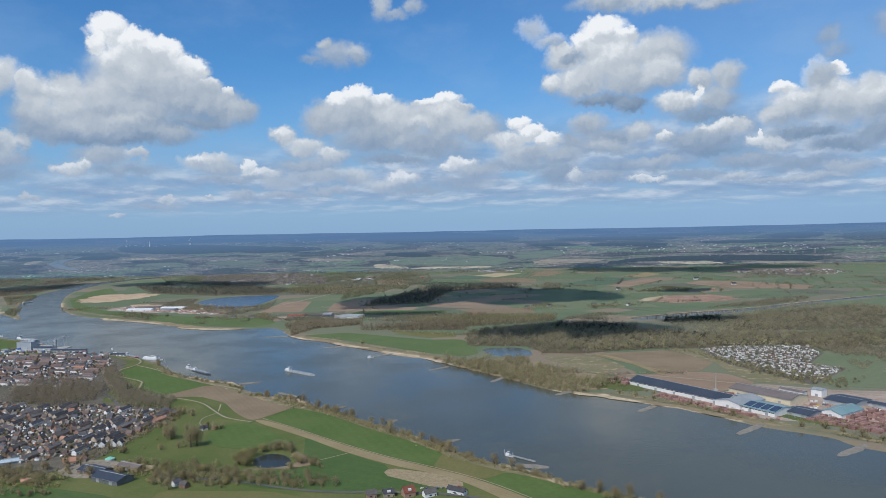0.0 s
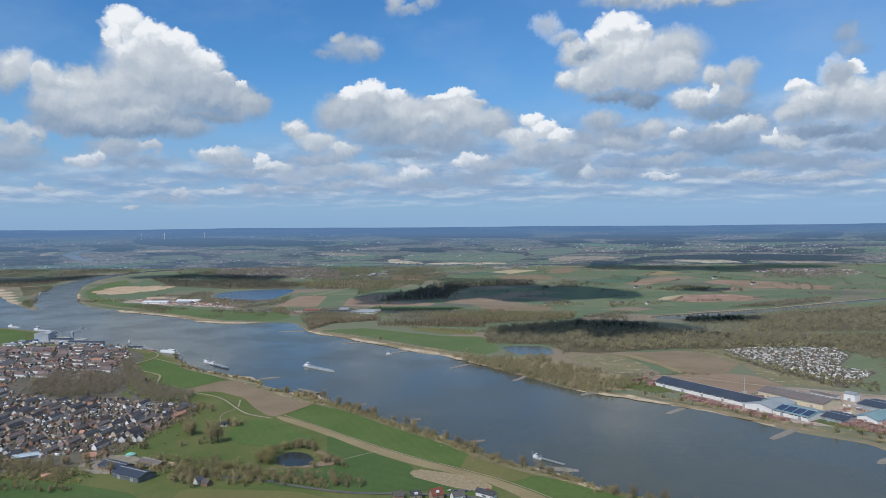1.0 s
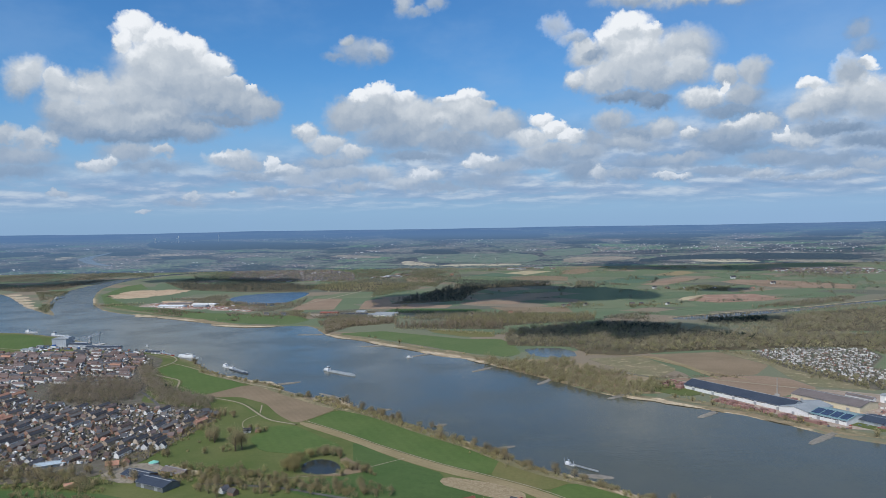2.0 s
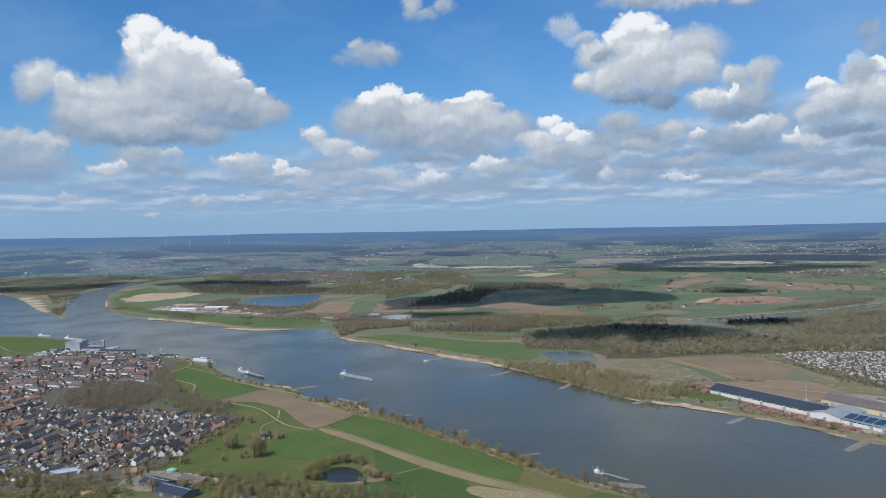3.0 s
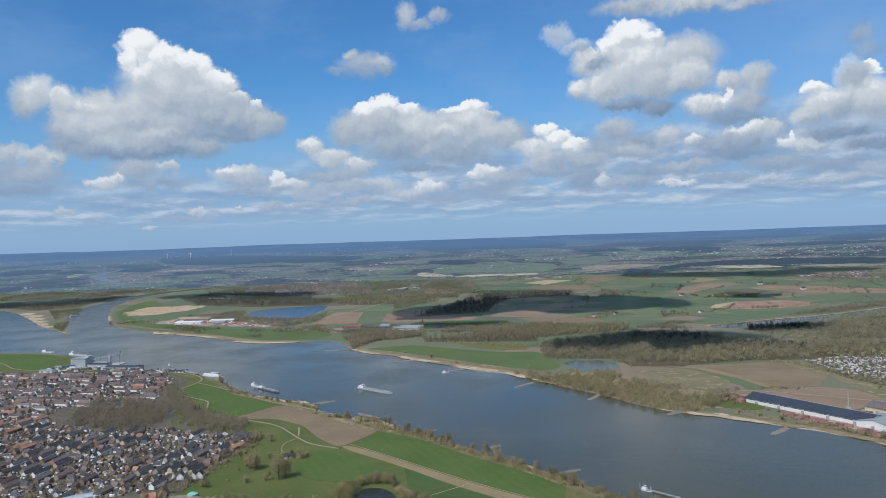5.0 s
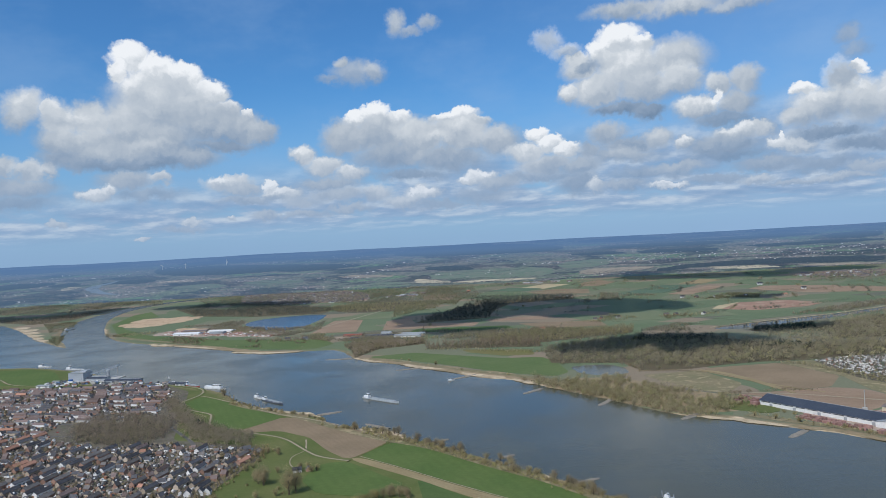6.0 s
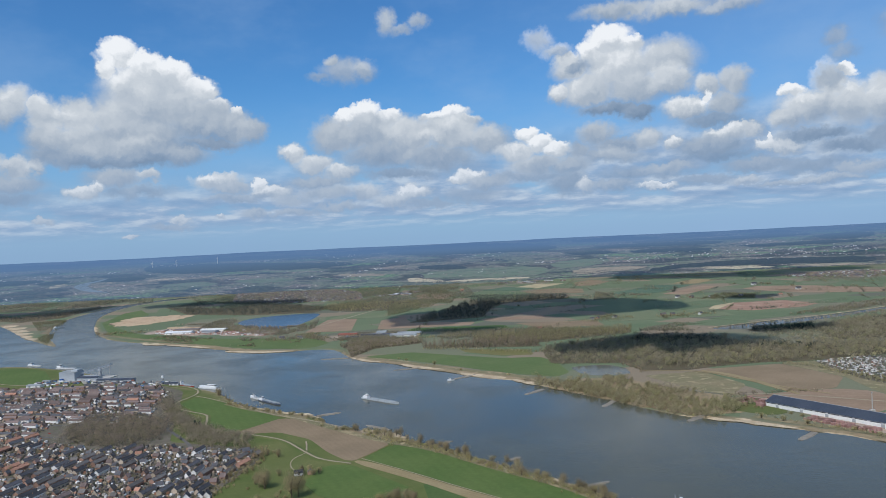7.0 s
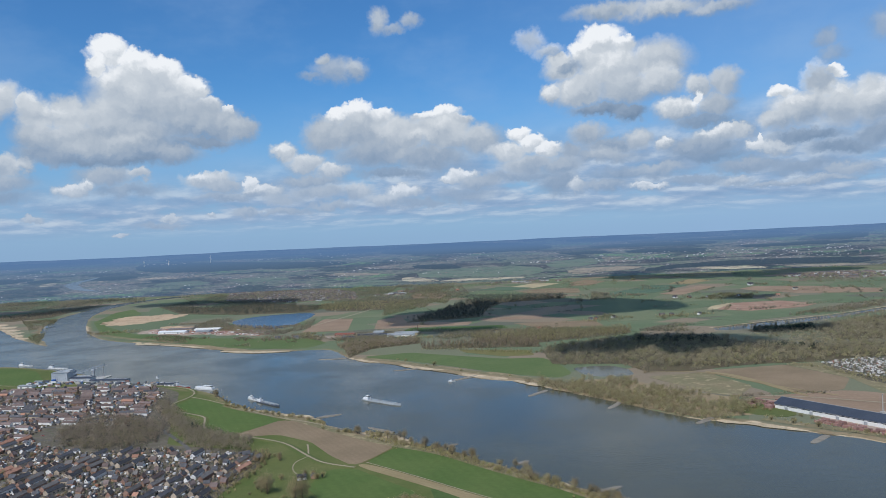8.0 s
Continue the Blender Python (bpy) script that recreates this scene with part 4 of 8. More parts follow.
field("field", [(1120, 3451), (1231, 3558), (1430, 3459), (1605, 3200), (1517, 3037), (1246, 3152), (1142, 3358)], SOIL_RED, "long reddish field", 0.16)
field("field", [(735, 3367), (1039, 3730), (1094, 3650), (821, 3298)], SOIL_RED, "brown ploughed field", 0.16)
field("field", [(950, 3936), (1152, 4193), (1216, 4046), (1032, 3842)], TAN, "far tan field", 0.16)
field("field", [(518, 4332), (649, 4502), (709, 4290), (574, 4053), (481, 4072)], SOIL, "far brown field", 0.16)
field("field", [(483, 3438), (844, 3879), (1021, 3807), (752, 3453)], BLUEGREEN, "bluish green young crop", 0.16)
field("field", [(1470, 3361), (1616, 3587), (1866, 3679), (1632, 3249)], GREEN, "far green field", 0.16)
field("field", [(745, 2705), (860, 2885), (1054, 2901), (1117, 2752), (1027, 2671), (829, 2625)], BRICKPIT, "red-brown clay pit", 0.16)
field("field", [(713, 2709), (798, 2873), (894, 2923), (745, 2705)], STRAW, "pale spoil beside the clay pit", 0.16)
field("field", [(1176, 3814), (1334, 4021), (1506, 3749), (1375, 3565), (1217, 3627)], GREEN, "far green field", 0.16)
field("field", [(522, 2868), (798, 3025), (949, 2959), (725, 2782), (538, 2676)], GREEN, "green pasture", 0.16)
field("field", [(263, 2300), (429, 2448), (601, 2374), (485, 2318), (354, 2254)], GREEN, "green pasture", 0.16)
field("field", [(631, 2471), (829, 2575), (1032, 2536), (902, 2443), (705, 2377)], GREEN, "green pasture", 0.16)
field("field", [(1074, 2758), (1258, 2938), (1426, 2872), (1346, 2723)], GREEN, "green pasture", 0.16)
field("field", [(-734, 4274), (-751, 4664), (-448, 4545), (-453, 4218)], GREEN, "far green field", 0.16)
field("field", [(-28, 4050), (117, 4234), (275, 4072), (175, 3931)], BLUEGREEN, "far green field", 0.16)
field("works_yard", ragged([(-1279, 2800), (-1246, 2900), (-1037, 2840), (-764, 2640), (-740, 2530), (-903, 2590), (-1187, 2700)], 30, 16, 5), YARD, "reddish yard of the far brickworks", 0.14, 0, "yard")
# bare sand: the pit in the bend, the groyne bays at the fork
for k, line in enumerate(([(-1590, 3152), (-1605, 3434), (-1343, 3445), (-1313, 3351), (-1352, 3090), (-1469, 3023)], [(-1251, 2904), (-1226, 2971), (-1119, 2900), (-1141, 2822)])):
    field("sand_pit", ragged(line, 38, 14, k + 1), PIT, "orange-brown sand pit in the river bend", 0.14, 0, "sand pit")


def spit(name, label, line, wide, mat, seed, z=0.1, amp=9):
    """An uneven band along a line, narrow at its ends."""
    p = rounded(line, False, 2)
    d = np.gradient(p, axis=0)
    nrm = np.c_[-d[:, 1], d[:, 0]] / np.linalg.norm(d, axis=1)[:, None]
    w = (wide / 2 * np.sin(np.linspace(0.25, 2.9, len(p))))[:, None]
    field(name, ragged(np.vstack([p + nrm * w, (p - nrm * w)[::-1]]), amp, 9, seed), mat, label, z, 0, "bank")


spit("river_bank", "dry tan grass bank above the sand", [(-405, 2010), (-330, 1938), (-260, 1868), (-190, 1802), (-130, 1740), (-78, 1703), (0, 1630), (40, 1592)], 50, DRY, 1)
spit("river_bank", "dry tan grass bank of the river meadow", [(-1100, 2470), (-1000, 2410), (-880, 2335), (-790, 2245), (-690, 2190), (-590, 2182)], 34, DRY, 2)
spit("river_bank", "dry bank below the brickyard", [(215, 1290), (270, 1252), (325, 1205), (372, 1172), (430, 1098), (470, 1058), (530, 1022)], 14, DRY, 3)
for k, line in enumerate([[(-1155, 2478), (-1110, 2446), (-1060, 2425)], [(-1050, 2420), (-960, 2366), (-885, 2316)], [(-812, 2232), (-745, 2196), (-690, 2172), (-600, 2172)], [(-404, 1990), (-375, 1952), (-340, 1925)],
                          [(-290, 1880), (-240, 1826), (-192, 1788)], [(-150, 1738), (-105, 1688), (-60, 1660)], [(-45, 1644), (5, 1580)], [(219, 1282), (277, 1244), (324, 1200)],
                          [(-310, 1302), (-262, 1268), (-235, 1236)], [(-520, 1480), (-455, 1432), (-400, 1408)]]):
    spit("sand_bank", "pale sand at the river's edge", line, (20, 22, 26, 20, 22, 24, 18, 15, 15, 12)[k], SAND, k + 4, 0.12, 7)
spit("field_margin", "pale straw margin of the ploughed field", [(340, 1650), (354, 1622), (388, 1560), (413, 1441), (424, 1405)], 17, TAN, 31, 0.16, 5)
for k, (x, y) in enumerate([(-2075, 3255), (-1985, 3140), (-1900, 3030), (-1822, 2925), (-1745, 2825), (-1682, 2745)]):
    w = (62, 70, 60, 54, 46, 34)[k]
    u, v = np.array((0.62, -0.78)), np.array((0.78, 0.62))
    c = np.array((x, y)) + v * w * 0.3
    field("sandbank", ragged([c - u * w, c - u * w * 0.3 + v * w * 0.55, c + u * w * 0.5 + v * w * 0.5, c + u * w, c + u * w * 0.4 - v * w * 0.35, c - u * w * 0.6 - v * w * 0.3], 13, 10, k), SAND, "pale sandbank at the fork of the river", 0.1, 0, "sandbank")
field("meadow", [(488, 1119), (532, 1112), (580, 1058), (597, 1012), (565, 1031), (515, 1075)], GRASS, "grass between the brickyard and the river", 0.2)
field("meadow", [(254, 1367), (302, 1400), (338, 1347), (355, 1292), (323, 1278), (273, 1317)], GRASS, "green grass before the long hall", 0.2)
field("meadow", [(-335, 1122), (-300, 1122), (-212, 1018), (-262, 985), (-318, 1000), (-350, 1055)], CROP, "mown meadow beside the track")
field("meadow", [(-700, 850), (-560, 862), (-460, 850), (-380, 820), (-330, 760), (-700, 760)], CROP_DARK, "green meadow below the farm")
field("meadow", [(-330, 835), (-200, 826), (-150, 800), (-150, 740), (-330, 740)], OLIVE, "dull olive meadow below the lane")
field("town_ground", [(-1500, 1750), (-1050, 1790), (-797, 1745), (-725, 1670), (-600, 1274), (-442, 1217), (-431, 1154), (-450, 1047), (-459, 959), (-500, 900), (-700, 860), (-1100, 900), (-1600, 1300)], GARDEN, "grey-brown gardens and streets of the town", 0.06, 1, "town ground")


# ---- things: shared shapes and materials ----
def part(name, shape, mat, parent, label=""):
    ob = mesh_object(name, shape[0], shape[1], mat, parent)
    return tagged(ob, label) if label else ob


def root(name, label, category, group="", at=None):
    ob = new(name)
    ob.empty_display_size = 1
    if at is not None:
        ob.matrix_basis = at
    return tagged(ob, label, category, group)


def box(x0, x1, y0, y1, z0, z1, taper=0.0):
    t = taper
    v = [(x0, y0, z0), (x1, y0, z0), (x1, y1, z0), (x0, y1, z0), (x0 + t, y0 + t, z1), (x1 - t, y0 + t, z1), (x1 - t, y1 - t, z1), (x0 + t, y1 - t, z1)]
    return v, [(3, 2, 1, 0), (4, 5, 6, 7), (0, 1, 5, 4), (1, 2, 6, 5), (2, 3, 7, 6), (3, 0, 4, 7)]


def joined(*shapes):
    v, f = [], []
    for sv, sf in shapes:
        k = len(v)
        v += list(sv)
        f += [tuple(i + k for i in face) for face in sf]
    return v, f


def gable_wall(L, W, eave, ridge):
    a, b = L / 2, W / 2
    v = [(-a, -b, -0.2), (a, -b, -0.2), (a, b, -0.2), (-a, b, -0.2), (-a, -b, eave), (a, -b, eave), (a, b, eave), (-a, b, eave), (-a, 0, ridge), (a, 0, ridge)]
    return v, [(0, 1, 5, 4), (2, 3, 7, 6), (1, 2, 6, 9, 5), (3, 0, 4, 8, 7), (4, 5, 9, 8), (6, 7, 8, 9)]


def gable_roof(L, W, eave, ridge, over=0.45, thick=0.28):
    a, b = L / 2 + over, W / 2 + over
    slope = (ridge - eave) / (W / 2)
    lo, hi, t = eave - slope * over + 0.06, ridge + 0.06, thick
    ring = [(-b, lo), (0, hi), (b, lo), (b, lo + t), (0, hi + t), (-b, lo + t)]
    v = [(-a, y, z) for y, z in ring] + [(a, y, z) for y, z in ring]
    f = [(i, (i + 1) % 6, (i + 1) % 6 + 6, i + 6) for i in range(6)]
    return v, [q[::-1] for q in f] + [(0, 5, 4, 1), (1, 4, 3, 2), (6, 7, 10, 11), (7, 8, 9, 10)]


def tube(p, q, r0, r1, n=6):
    p, q = Vector(p), Vector(q)
    w = (q - p).normalized()
    a = w.orthogonal().normalized()
    b = w.cross(a)
    v = []
    for c, r in ((p, r0), (q, r1)):
        v += [tuple(c + (a * math.cos(6.2832 * i / n) + b * math.sin(6.2832 * i / n)) * r) for i in range(n)]
    return v, [(i, (i + 1) % n, (i + 1) % n + n, i + n) for i in range(n)] + [tuple(range(n))[::-1], tuple(range(n, 2 * n))]


def fast_mesh(name, verts, tris, mat, outward=None):
    me = bpy.data.meshes.new(name)
    me.vertices.add(len(verts))
    me.vertices.foreach_set("co", np.asarray(verts, np.float32).ravel())
    me.loops.add(len(tris) * 3)
    me.loops.foreach_set("vertex_index", np.asarray(tris, np.int32).ravel())
    me.polygons.add(len(tris))
    me.polygons.foreach_set("loop_start", np.arange(0, len(tris) * 3, 3, dtype=np.int32))
    me.materials.append(mat)
    me.update(calc_edges=True)
    if outward is not None:
        # leaves take the light as the whole crown does
        o = outward / np.maximum(np.linalg.norm(outward, axis=1), 1e-6)[:, None] * 0.7 + (0, 0, 0.75)
        me.attributes.new("outward", "FLOAT_VECTOR", "POINT").data.foreach_set("vector", np.repeat(o, 3, 0).astype(np.float32).ravel())
    return me


def foliage(name, a, b, c, pale=(0.17, 0.17, 0.08)):
    """Twigs and young leaves: a tint for each clump and for each tree."""
    def build(n, at, p):
        r = n.node("ShaderNodeNewGeometry").outputs["Random Per Island"]
        o = n.node("ShaderNodeObjectInfo").outputs["Random"]
        col = n.mix(n.step(n.noise(at, 0.02, 3, 0.6), 0.35, 0.65), a, b)
        own = n.node("ShaderNodeAttribute", attribute_name="tint").outputs["Fac"]
        col = n.mix(n.math("MULTIPLY", r, 0.15), col, c)
        col = n.mix(n.step(own, 0.55, 0.95), col, n.mix(0.5, c, pale))
        s = n.vec("SCALE", col)
        n.put(s.node.inputs["Scale"], n.math("ADD", n.math("MULTIPLY_ADD", own, 0.42, n.math("MULTIPLY_ADD", r, 0.1, 0.08)), n.math("MULTIPLY_ADD", o, 0.35, 0.82)))
        return s, None
    m = material(name, build, 0.9, 0.1)
    n = Net(m.node_tree)
    p, out = m.node_tree.nodes["Principled BSDF"], m.node_tree.nodes["Material Output"]
    through_light = n.node("ShaderNodeBsdfTranslucent")
    turned = n.node("ShaderNodeVectorTransform", vector_type="NORMAL", convert_from="OBJECT", convert_to="WORLD")
    n.put(turned.inputs[0], n.node("ShaderNodeAttribute", attribute_name="outward").outputs["Vector"])
    facing = n.vec("NORMALIZE", n.vec("ADD", turned.outputs[0], n.vec("MULTIPLY", n.node("ShaderNodeNewGeometry").outputs["Normal"], (0.4, 0.4, 0.4))))
    n.put(p.inputs["Normal"], facing), n.put(through_light.inputs["Normal"], facing)
    n.put(through_light.inputs[0], p.inputs["Base Color"].links[0].from_socket)
    blend = n.node("ShaderNodeMixShader")
    blend.inputs[0].default_value = 0.42
    n.put(blend.inputs[1], p.outputs[0]), n.put(blend.inputs[2], through_light.outputs[0])
    n.put(out.inputs[0], blend.outputs[0])
    return m


TWIGS = foliage("pale bare twigs", (0.315, 0.258, 0.15), (0.355, 0.292, 0.18), (0.29, 0.255, 0.13))
SPRING = foliage("budding pale twigs", (0.36, 0.31, 0.165), (0.39, 0.335, 0.195), (0.33, 0.31, 0.13), (0.26, 0.25, 0.11))
PARK = foliage("grey-brown park twigs", (0.29, 0.24, 0.185), (0.315, 0.262, 0.205), (0.265, 0.228, 0.16))
BARE = foliage("bare grey-brown twigs", (0.295, 0.24, 0.175), (0.35, 0.29, 0.222), (0.24, 0.205, 0.135))
BUDDING = foliage("budding olive twigs", (0.33, 0.295, 0.175), (0.36, 0.315, 0.205), (0.31, 0.29, 0.15), (0.27, 0.25, 0.14))
WOODLAND = foliage("grey-olive woodland twigs", (0.33, 0.295, 0.205), (0.38, 0.335, 0.24), (0.30, 0.28, 0.17), (0.25, 0.25, 0.13))
WILLOW = foliage("yellow-green willow leaves", (0.36, 0.315, 0.15), (0.33, 0.295, 0.14), (0.38, 0.32, 0.16))
DARK = foliage("dark evergreen needles", (0.037, 0.054, 0.048), (0.043, 0.058, 0.05), (0.05, 0.062, 0.044), (0.05, 0.062, 0.042))
FAR_BARE = foliage("grey far twigs", (0.245, 0.225, 0.175), (0.285, 0.26, 0.20), (0.22, 0.21, 0.15))
FAR_OLIVE = foliage("olive far twigs", (0.22, 0.215, 0.135), (0.26, 0.245, 0.16), (0.20, 0.205, 0.115))
# darker base colour that carries cloud shade on ordinary woods
FAR_DARK = foliage("mixed wood with shade in its colour", (0.115, 0.13, 0.11), (0.13, 0.142, 0.12), (0.135, 0.14, 0.105), (0.14, 0.145, 0.10))
BARK = mottled("bark", (0.09, 0.07, 0.05), (0.13, 0.10, 0.075), 0.5, 3.0)


def crown_points(rng, n, clumps, rx, rz, base, size, pointed=0.0):
    """Small leaf triangles scattered in clumps over a crown."""
    c = rng.normal(size=(clumps, 3))
    c = c / np.linalg.norm(c, axis=1)[:, None] * rng.uniform(0.35, 0.85, (clumps, 1))
    pick = rng.integers(0, clumps, n)
    p = c[pick] + rng.normal(size=(n, 3)) * rng.uniform(0.16, 0.3, (clumps, 1))[pick]
    p[:, 2] = np.clip(p[:, 2], -1.05, 1.2)
    shrink = 1 - pointed * (p[:, 2:3] + 1) / 2
    p = np.c_[p[:, :2] * rx * shrink, (p[:, 2] + 1) * rz + base]
    tri = rng.normal(size=(n, 3, 3))
    tri = tri / np.linalg.norm(tri, axis=2)[:, :, None] * (size * rng.uniform(0.6, 1.3, (n, 1, 1)))
    return (p[:, None] + tri).reshape(-1, 3), (p - (0, 0, base + rz * 0.9)) / (rx, rx, rz)


SHADES_OF_GREEN = np.random.default_rng(5)


def tree(name, label, mat, h, r, n, clumps=22, size=0.55, group="", category="tree", trunk=0.3, pointed=0.0):
    rng = SHADES_OF_GREEN
    if category == "bush":
        pts, ways = crown_points(rng, n, clumps, r, h * (1 - trunk) / 2, h * trunk - 0.3, size, pointed)
        return tagged(new(name, fast_mesh(name, pts, np.arange(len(pts)).reshape(-1, 3), mat, ways)), label, category, group)
    ob = root(name, label, category, group)
    stem = tube((0, 0, -0.3), (0, 0, h * 0.55), r * 0.085 + 0.08, r * 0.05, 6)
    limbs = []
    for i in range(6):
        a, z = i * 1.05 + rng.uniform(0, 0.5), h * rng.uniform(trunk, 0.5)
        out = r * rng.uniform(0.4, 0.75)
        limbs.append(tube((0, 0, z), (math.cos(a) * out, math.sin(a) * out, z + h * rng.uniform(0.2, 0.38)), r * 0.035 + 0.04, 0.04, 4))
    part("trunk", joined(stem, *limbs), BARK, ob)
    pts, ways = crown_points(rng, n, clumps, r, h * (1 - trunk) / 2, h * trunk, size, pointed)
    crown = new("crown", fast_mesh("crown", pts, np.arange(len(pts)).reshape(-1, 3), mat, ways))
    crown.parent = ob
    return ob


def scatter(poly, spacing, rng, jitter=0.45):
    p = np.array(poly, float)
    lo, hi = p.min(0), p.max(0)
    g = np.stack(np.meshgrid(np.arange(lo[0], hi[0], spacing), np.arange(lo[1], hi[1], spacing)), -1).reshape(-1, 2)
    g = g + rng.uniform(-jitter, jitter, g.shape) * spacing
    return g[inside(g, p)]


def wood(name, poly, spacing, h, mat, label, tris=70, slim=0.42, seed=1, pointed=0.0, floor=True, size=1.1, gaps=0.22):
    """A stand of many trees, in one mesh."""
    rng = np.random.default_rng(seed)
    at = scatter(poly, spacing, rng)
    at = at + rng.normal(size=at.shape) * spacing * np.where(rng.uniform(size=(len(at), 1)) < 0.3, 1.1, 0.15)
    if len(at) > 900 or gaps < 0.2:
        at = at[np.array([noise.noise((x * 0.018, y * 0.018, seed * 1.0)) + 0.5 * noise.noise((x * 0.045, y * 0.045, seed * 1.0)) for x, y in at]) < gaps]
    kinds = [crown_points(np.random.default_rng(seed * 10 + k), tris, 9, 1.0, 0.5, 0.0, 0.001, pointed)[0] for k in range(6)]
    verts, tints, ways = [], [], []
    for x, y in at:
        hh = h * rng.uniform(0.5, 1.35)
        rr = hh * slim * rng.uniform(0.8, 1.2)
        centre = kinds[rng.integers(0, 6)][::3]
        c = centre * (rr, rr, hh * 0.86) + (x, y, hh * 0.1)
        tri = rng.normal(size=(len(c), 3, 3)) * (size * 0.62)
        verts.append((c[:, None] + tri).reshape(-1, 3))
        ways += [(c - (x, y, hh * 0.45)) / (rr, rr, hh * 0.5), np.array([(0, -1, 0.2), (0, -1, 0.2)])]
        # trunk as a slim three-sided stem
        w = 0.25
        verts.append(np.array([(x - w, y, -0.2), (x + w, y, -0.2), (x, y, hh * 0.7), (x, y - w, -0.2), (x, y + w, -0.2), (x, y, hh * 0.7)]))
        tints += [rng.uniform()] * (len(c) * 3 + 6)
    v = np.vstack(verts)
    v[:, 2] = np.maximum(v[:, 2], -0.2)
    ob = new(name, fast_mesh(name, v, np.arange(len(v)).reshape(-1, 3), mat, np.vstack(ways)))
    ob.data.attributes.new("tint", "FLOAT", "POINT").data.foreach_set("value", np.array(tints, np.float32))
    tagged(ob, label, "wood", kind="stuff")
    if floor:
        field("wood_floor", poly, FOREST_FLOOR, "brown leaf litter under the trees", 0.07, 1, "wood floor")
    return ob


# ---- clouds above the view, whose shade lies on the plain ----
def cloud(x, y, parts, seed):
    """x, y: the middle of its shade on the plain; parts: puffs as offsets and radii."""
    rng = np.random.default_rng(seed)
    z = 1900
    shift = sun_way * (z / sun_way.z)
    bm = bmesh.new()
    for dx, dy, rx, ry in parts:
        m = Matrix.Translation((x + dx + shift.x, y + dy + shift.y, z + rng.uniform(0, 40))) @ Matrix.Diagonal((rx, ry, 70, 1))
        bmesh.ops.create_icosphere(bm, subdivisions=4, radius=1.0, matrix=m)
    for v in bm.verts:
        p = v.co * 0.011
        v.co += Vector((noise.noise(p), noise.noise(p + Vector((7, 3, 1))), 0.5 * noise.noise(p + Vector((2, 9, 4))))) * 55
        p = v.co * 0.04
        v.co += Vector((noise.noise(p), noise.noise(p + Vector((7, 3, 1))), 0.3)) * 16
    me = bpy.data.meshes.new("cloud")
    bm.to_mesh(me)
    bm.free()
    me.materials.append(CLOUD)
    me.shade_smooth()
    tagged(new("cloud", me), "white fair-weather cloud drifting over the plain", "cloud", kind="structure")


cloud(170, 2990, [(-430, -150, 150, 230), (-300, -180, 130, 150), (-160, 60, 180, 260), (60, 40, 230, 330), (280, 20, 200, 260), (430, -60, 100, 170), (120, -220, 140, 110)], 1)
cloud(330, 1990, [(-120, -10, 110, 70), (30, 60, 150, 120), (150, 20, 110, 110), (60, -70, 90, 70), (-20, 40, 120, 100)], 2)
cloud(-2220, 3880, [(-250, -100, 200, 200), (0, -40, 200, 210), (180, 100, 130, 180)], 3)
cloud(1250, 4400, [(-300, 100, 200, 200), (0, 20, 260, 220), (300, -100, 230, 230), (700, 100, 300, 160)], 4)
cloud(735, 2170, [(0, 0, 110, 60), (70, 10, 60, 50)], 5)
cloud(-150, 2450, [(-60, 0, 90, 40), (40, 10, 90, 40)], 6)
cloud(1000, 3060, [(0, 0, 120, 60), (60, 10, 60, 50)], 7)
cloud(-1500, 4000, [(-100, 0, 200, 120), (150, -80, 180, 120), (420, -150, 160, 120)], 8)

# ---- woods ----
wood("riverside_wood", [(15, 1555), (84, 1615), (164, 1606), (219, 1493), (290, 1420), (325, 1360), (275, 1305), (205, 1312), (128, 1400), (72, 1490)], 9.0, 13, BUDDING, "budding willows and poplars along the shore", 210, 0.5, seed=1, size=0.8, gaps=0.16, floor=False)
field("shore_grass", [(10, 1550), (84, 1620), (170, 1610), (225, 1500), (300, 1425), (330, 1365), (290, 1300), (205, 1300), (128, 1392), (70, 1484)], DRY, "dry olive grass under the shore trees", 0.09, 1, "grass")
wood("large_wood", [(57, 2005), (157, 2109), (322, 2172), (510, 2090), (570, 1990), (692, 1900), (900, 1900), (1300, 1900), (1250, 1700), (920, 1690), (768, 1735), (578, 1700), (480, 1705), (402, 1690), (312, 1660), (225, 1670), (205, 1770), (120, 1790), (54, 1801)], 14.5, 17, WOODLAND, "large leafless wood behind the river", 130, 0.52, seed=2, size=1.0)
wood("grey_wood", [(790, 2190), (1000, 2330), (1400, 2480), (1500, 1960), (860, 1950), (760, 1970), (800, 2077)], 16, 16, WOODLAND, "grey leafless wood along the old river arm", 85, 0.52, seed=3, size=1.1)
wood("spruce_stand", [(640, 2194), (835, 2222), (800, 2130), (640, 2150)], 9, 17, DARK, "dark green spruce rows", 70, 0.36, 4, 0.35)
wood("spruce_stand", [(300, 2130), (505, 2070), (520, 2010), (330, 2050)], 10, 17, DARK, "dark evergreen stand inside the wood", 70, 0.36, 14, 0.35)
wood("spruce_stand", [(560, 1925), (690, 1880), (680, 1850), (560, 1880)], 10, 15, DARK, "dark evergreen strip inside the wood", 70, 0.36, 15, 0.35)
# cloud shade is also put into this wood's colour
wood("dark_wood", [(-322, 2719), (-243, 2941), (-102, 3354), (-89, 3526), (350, 3484), (337, 3380), (57, 3310), (-20, 3060), (-60, 2797)], 11.5, 18, FAR_DARK, "dense wood at the edge of the fields, coloured dark for cloud shade", 45, 0.42, 5, 0.2, size=1.4)
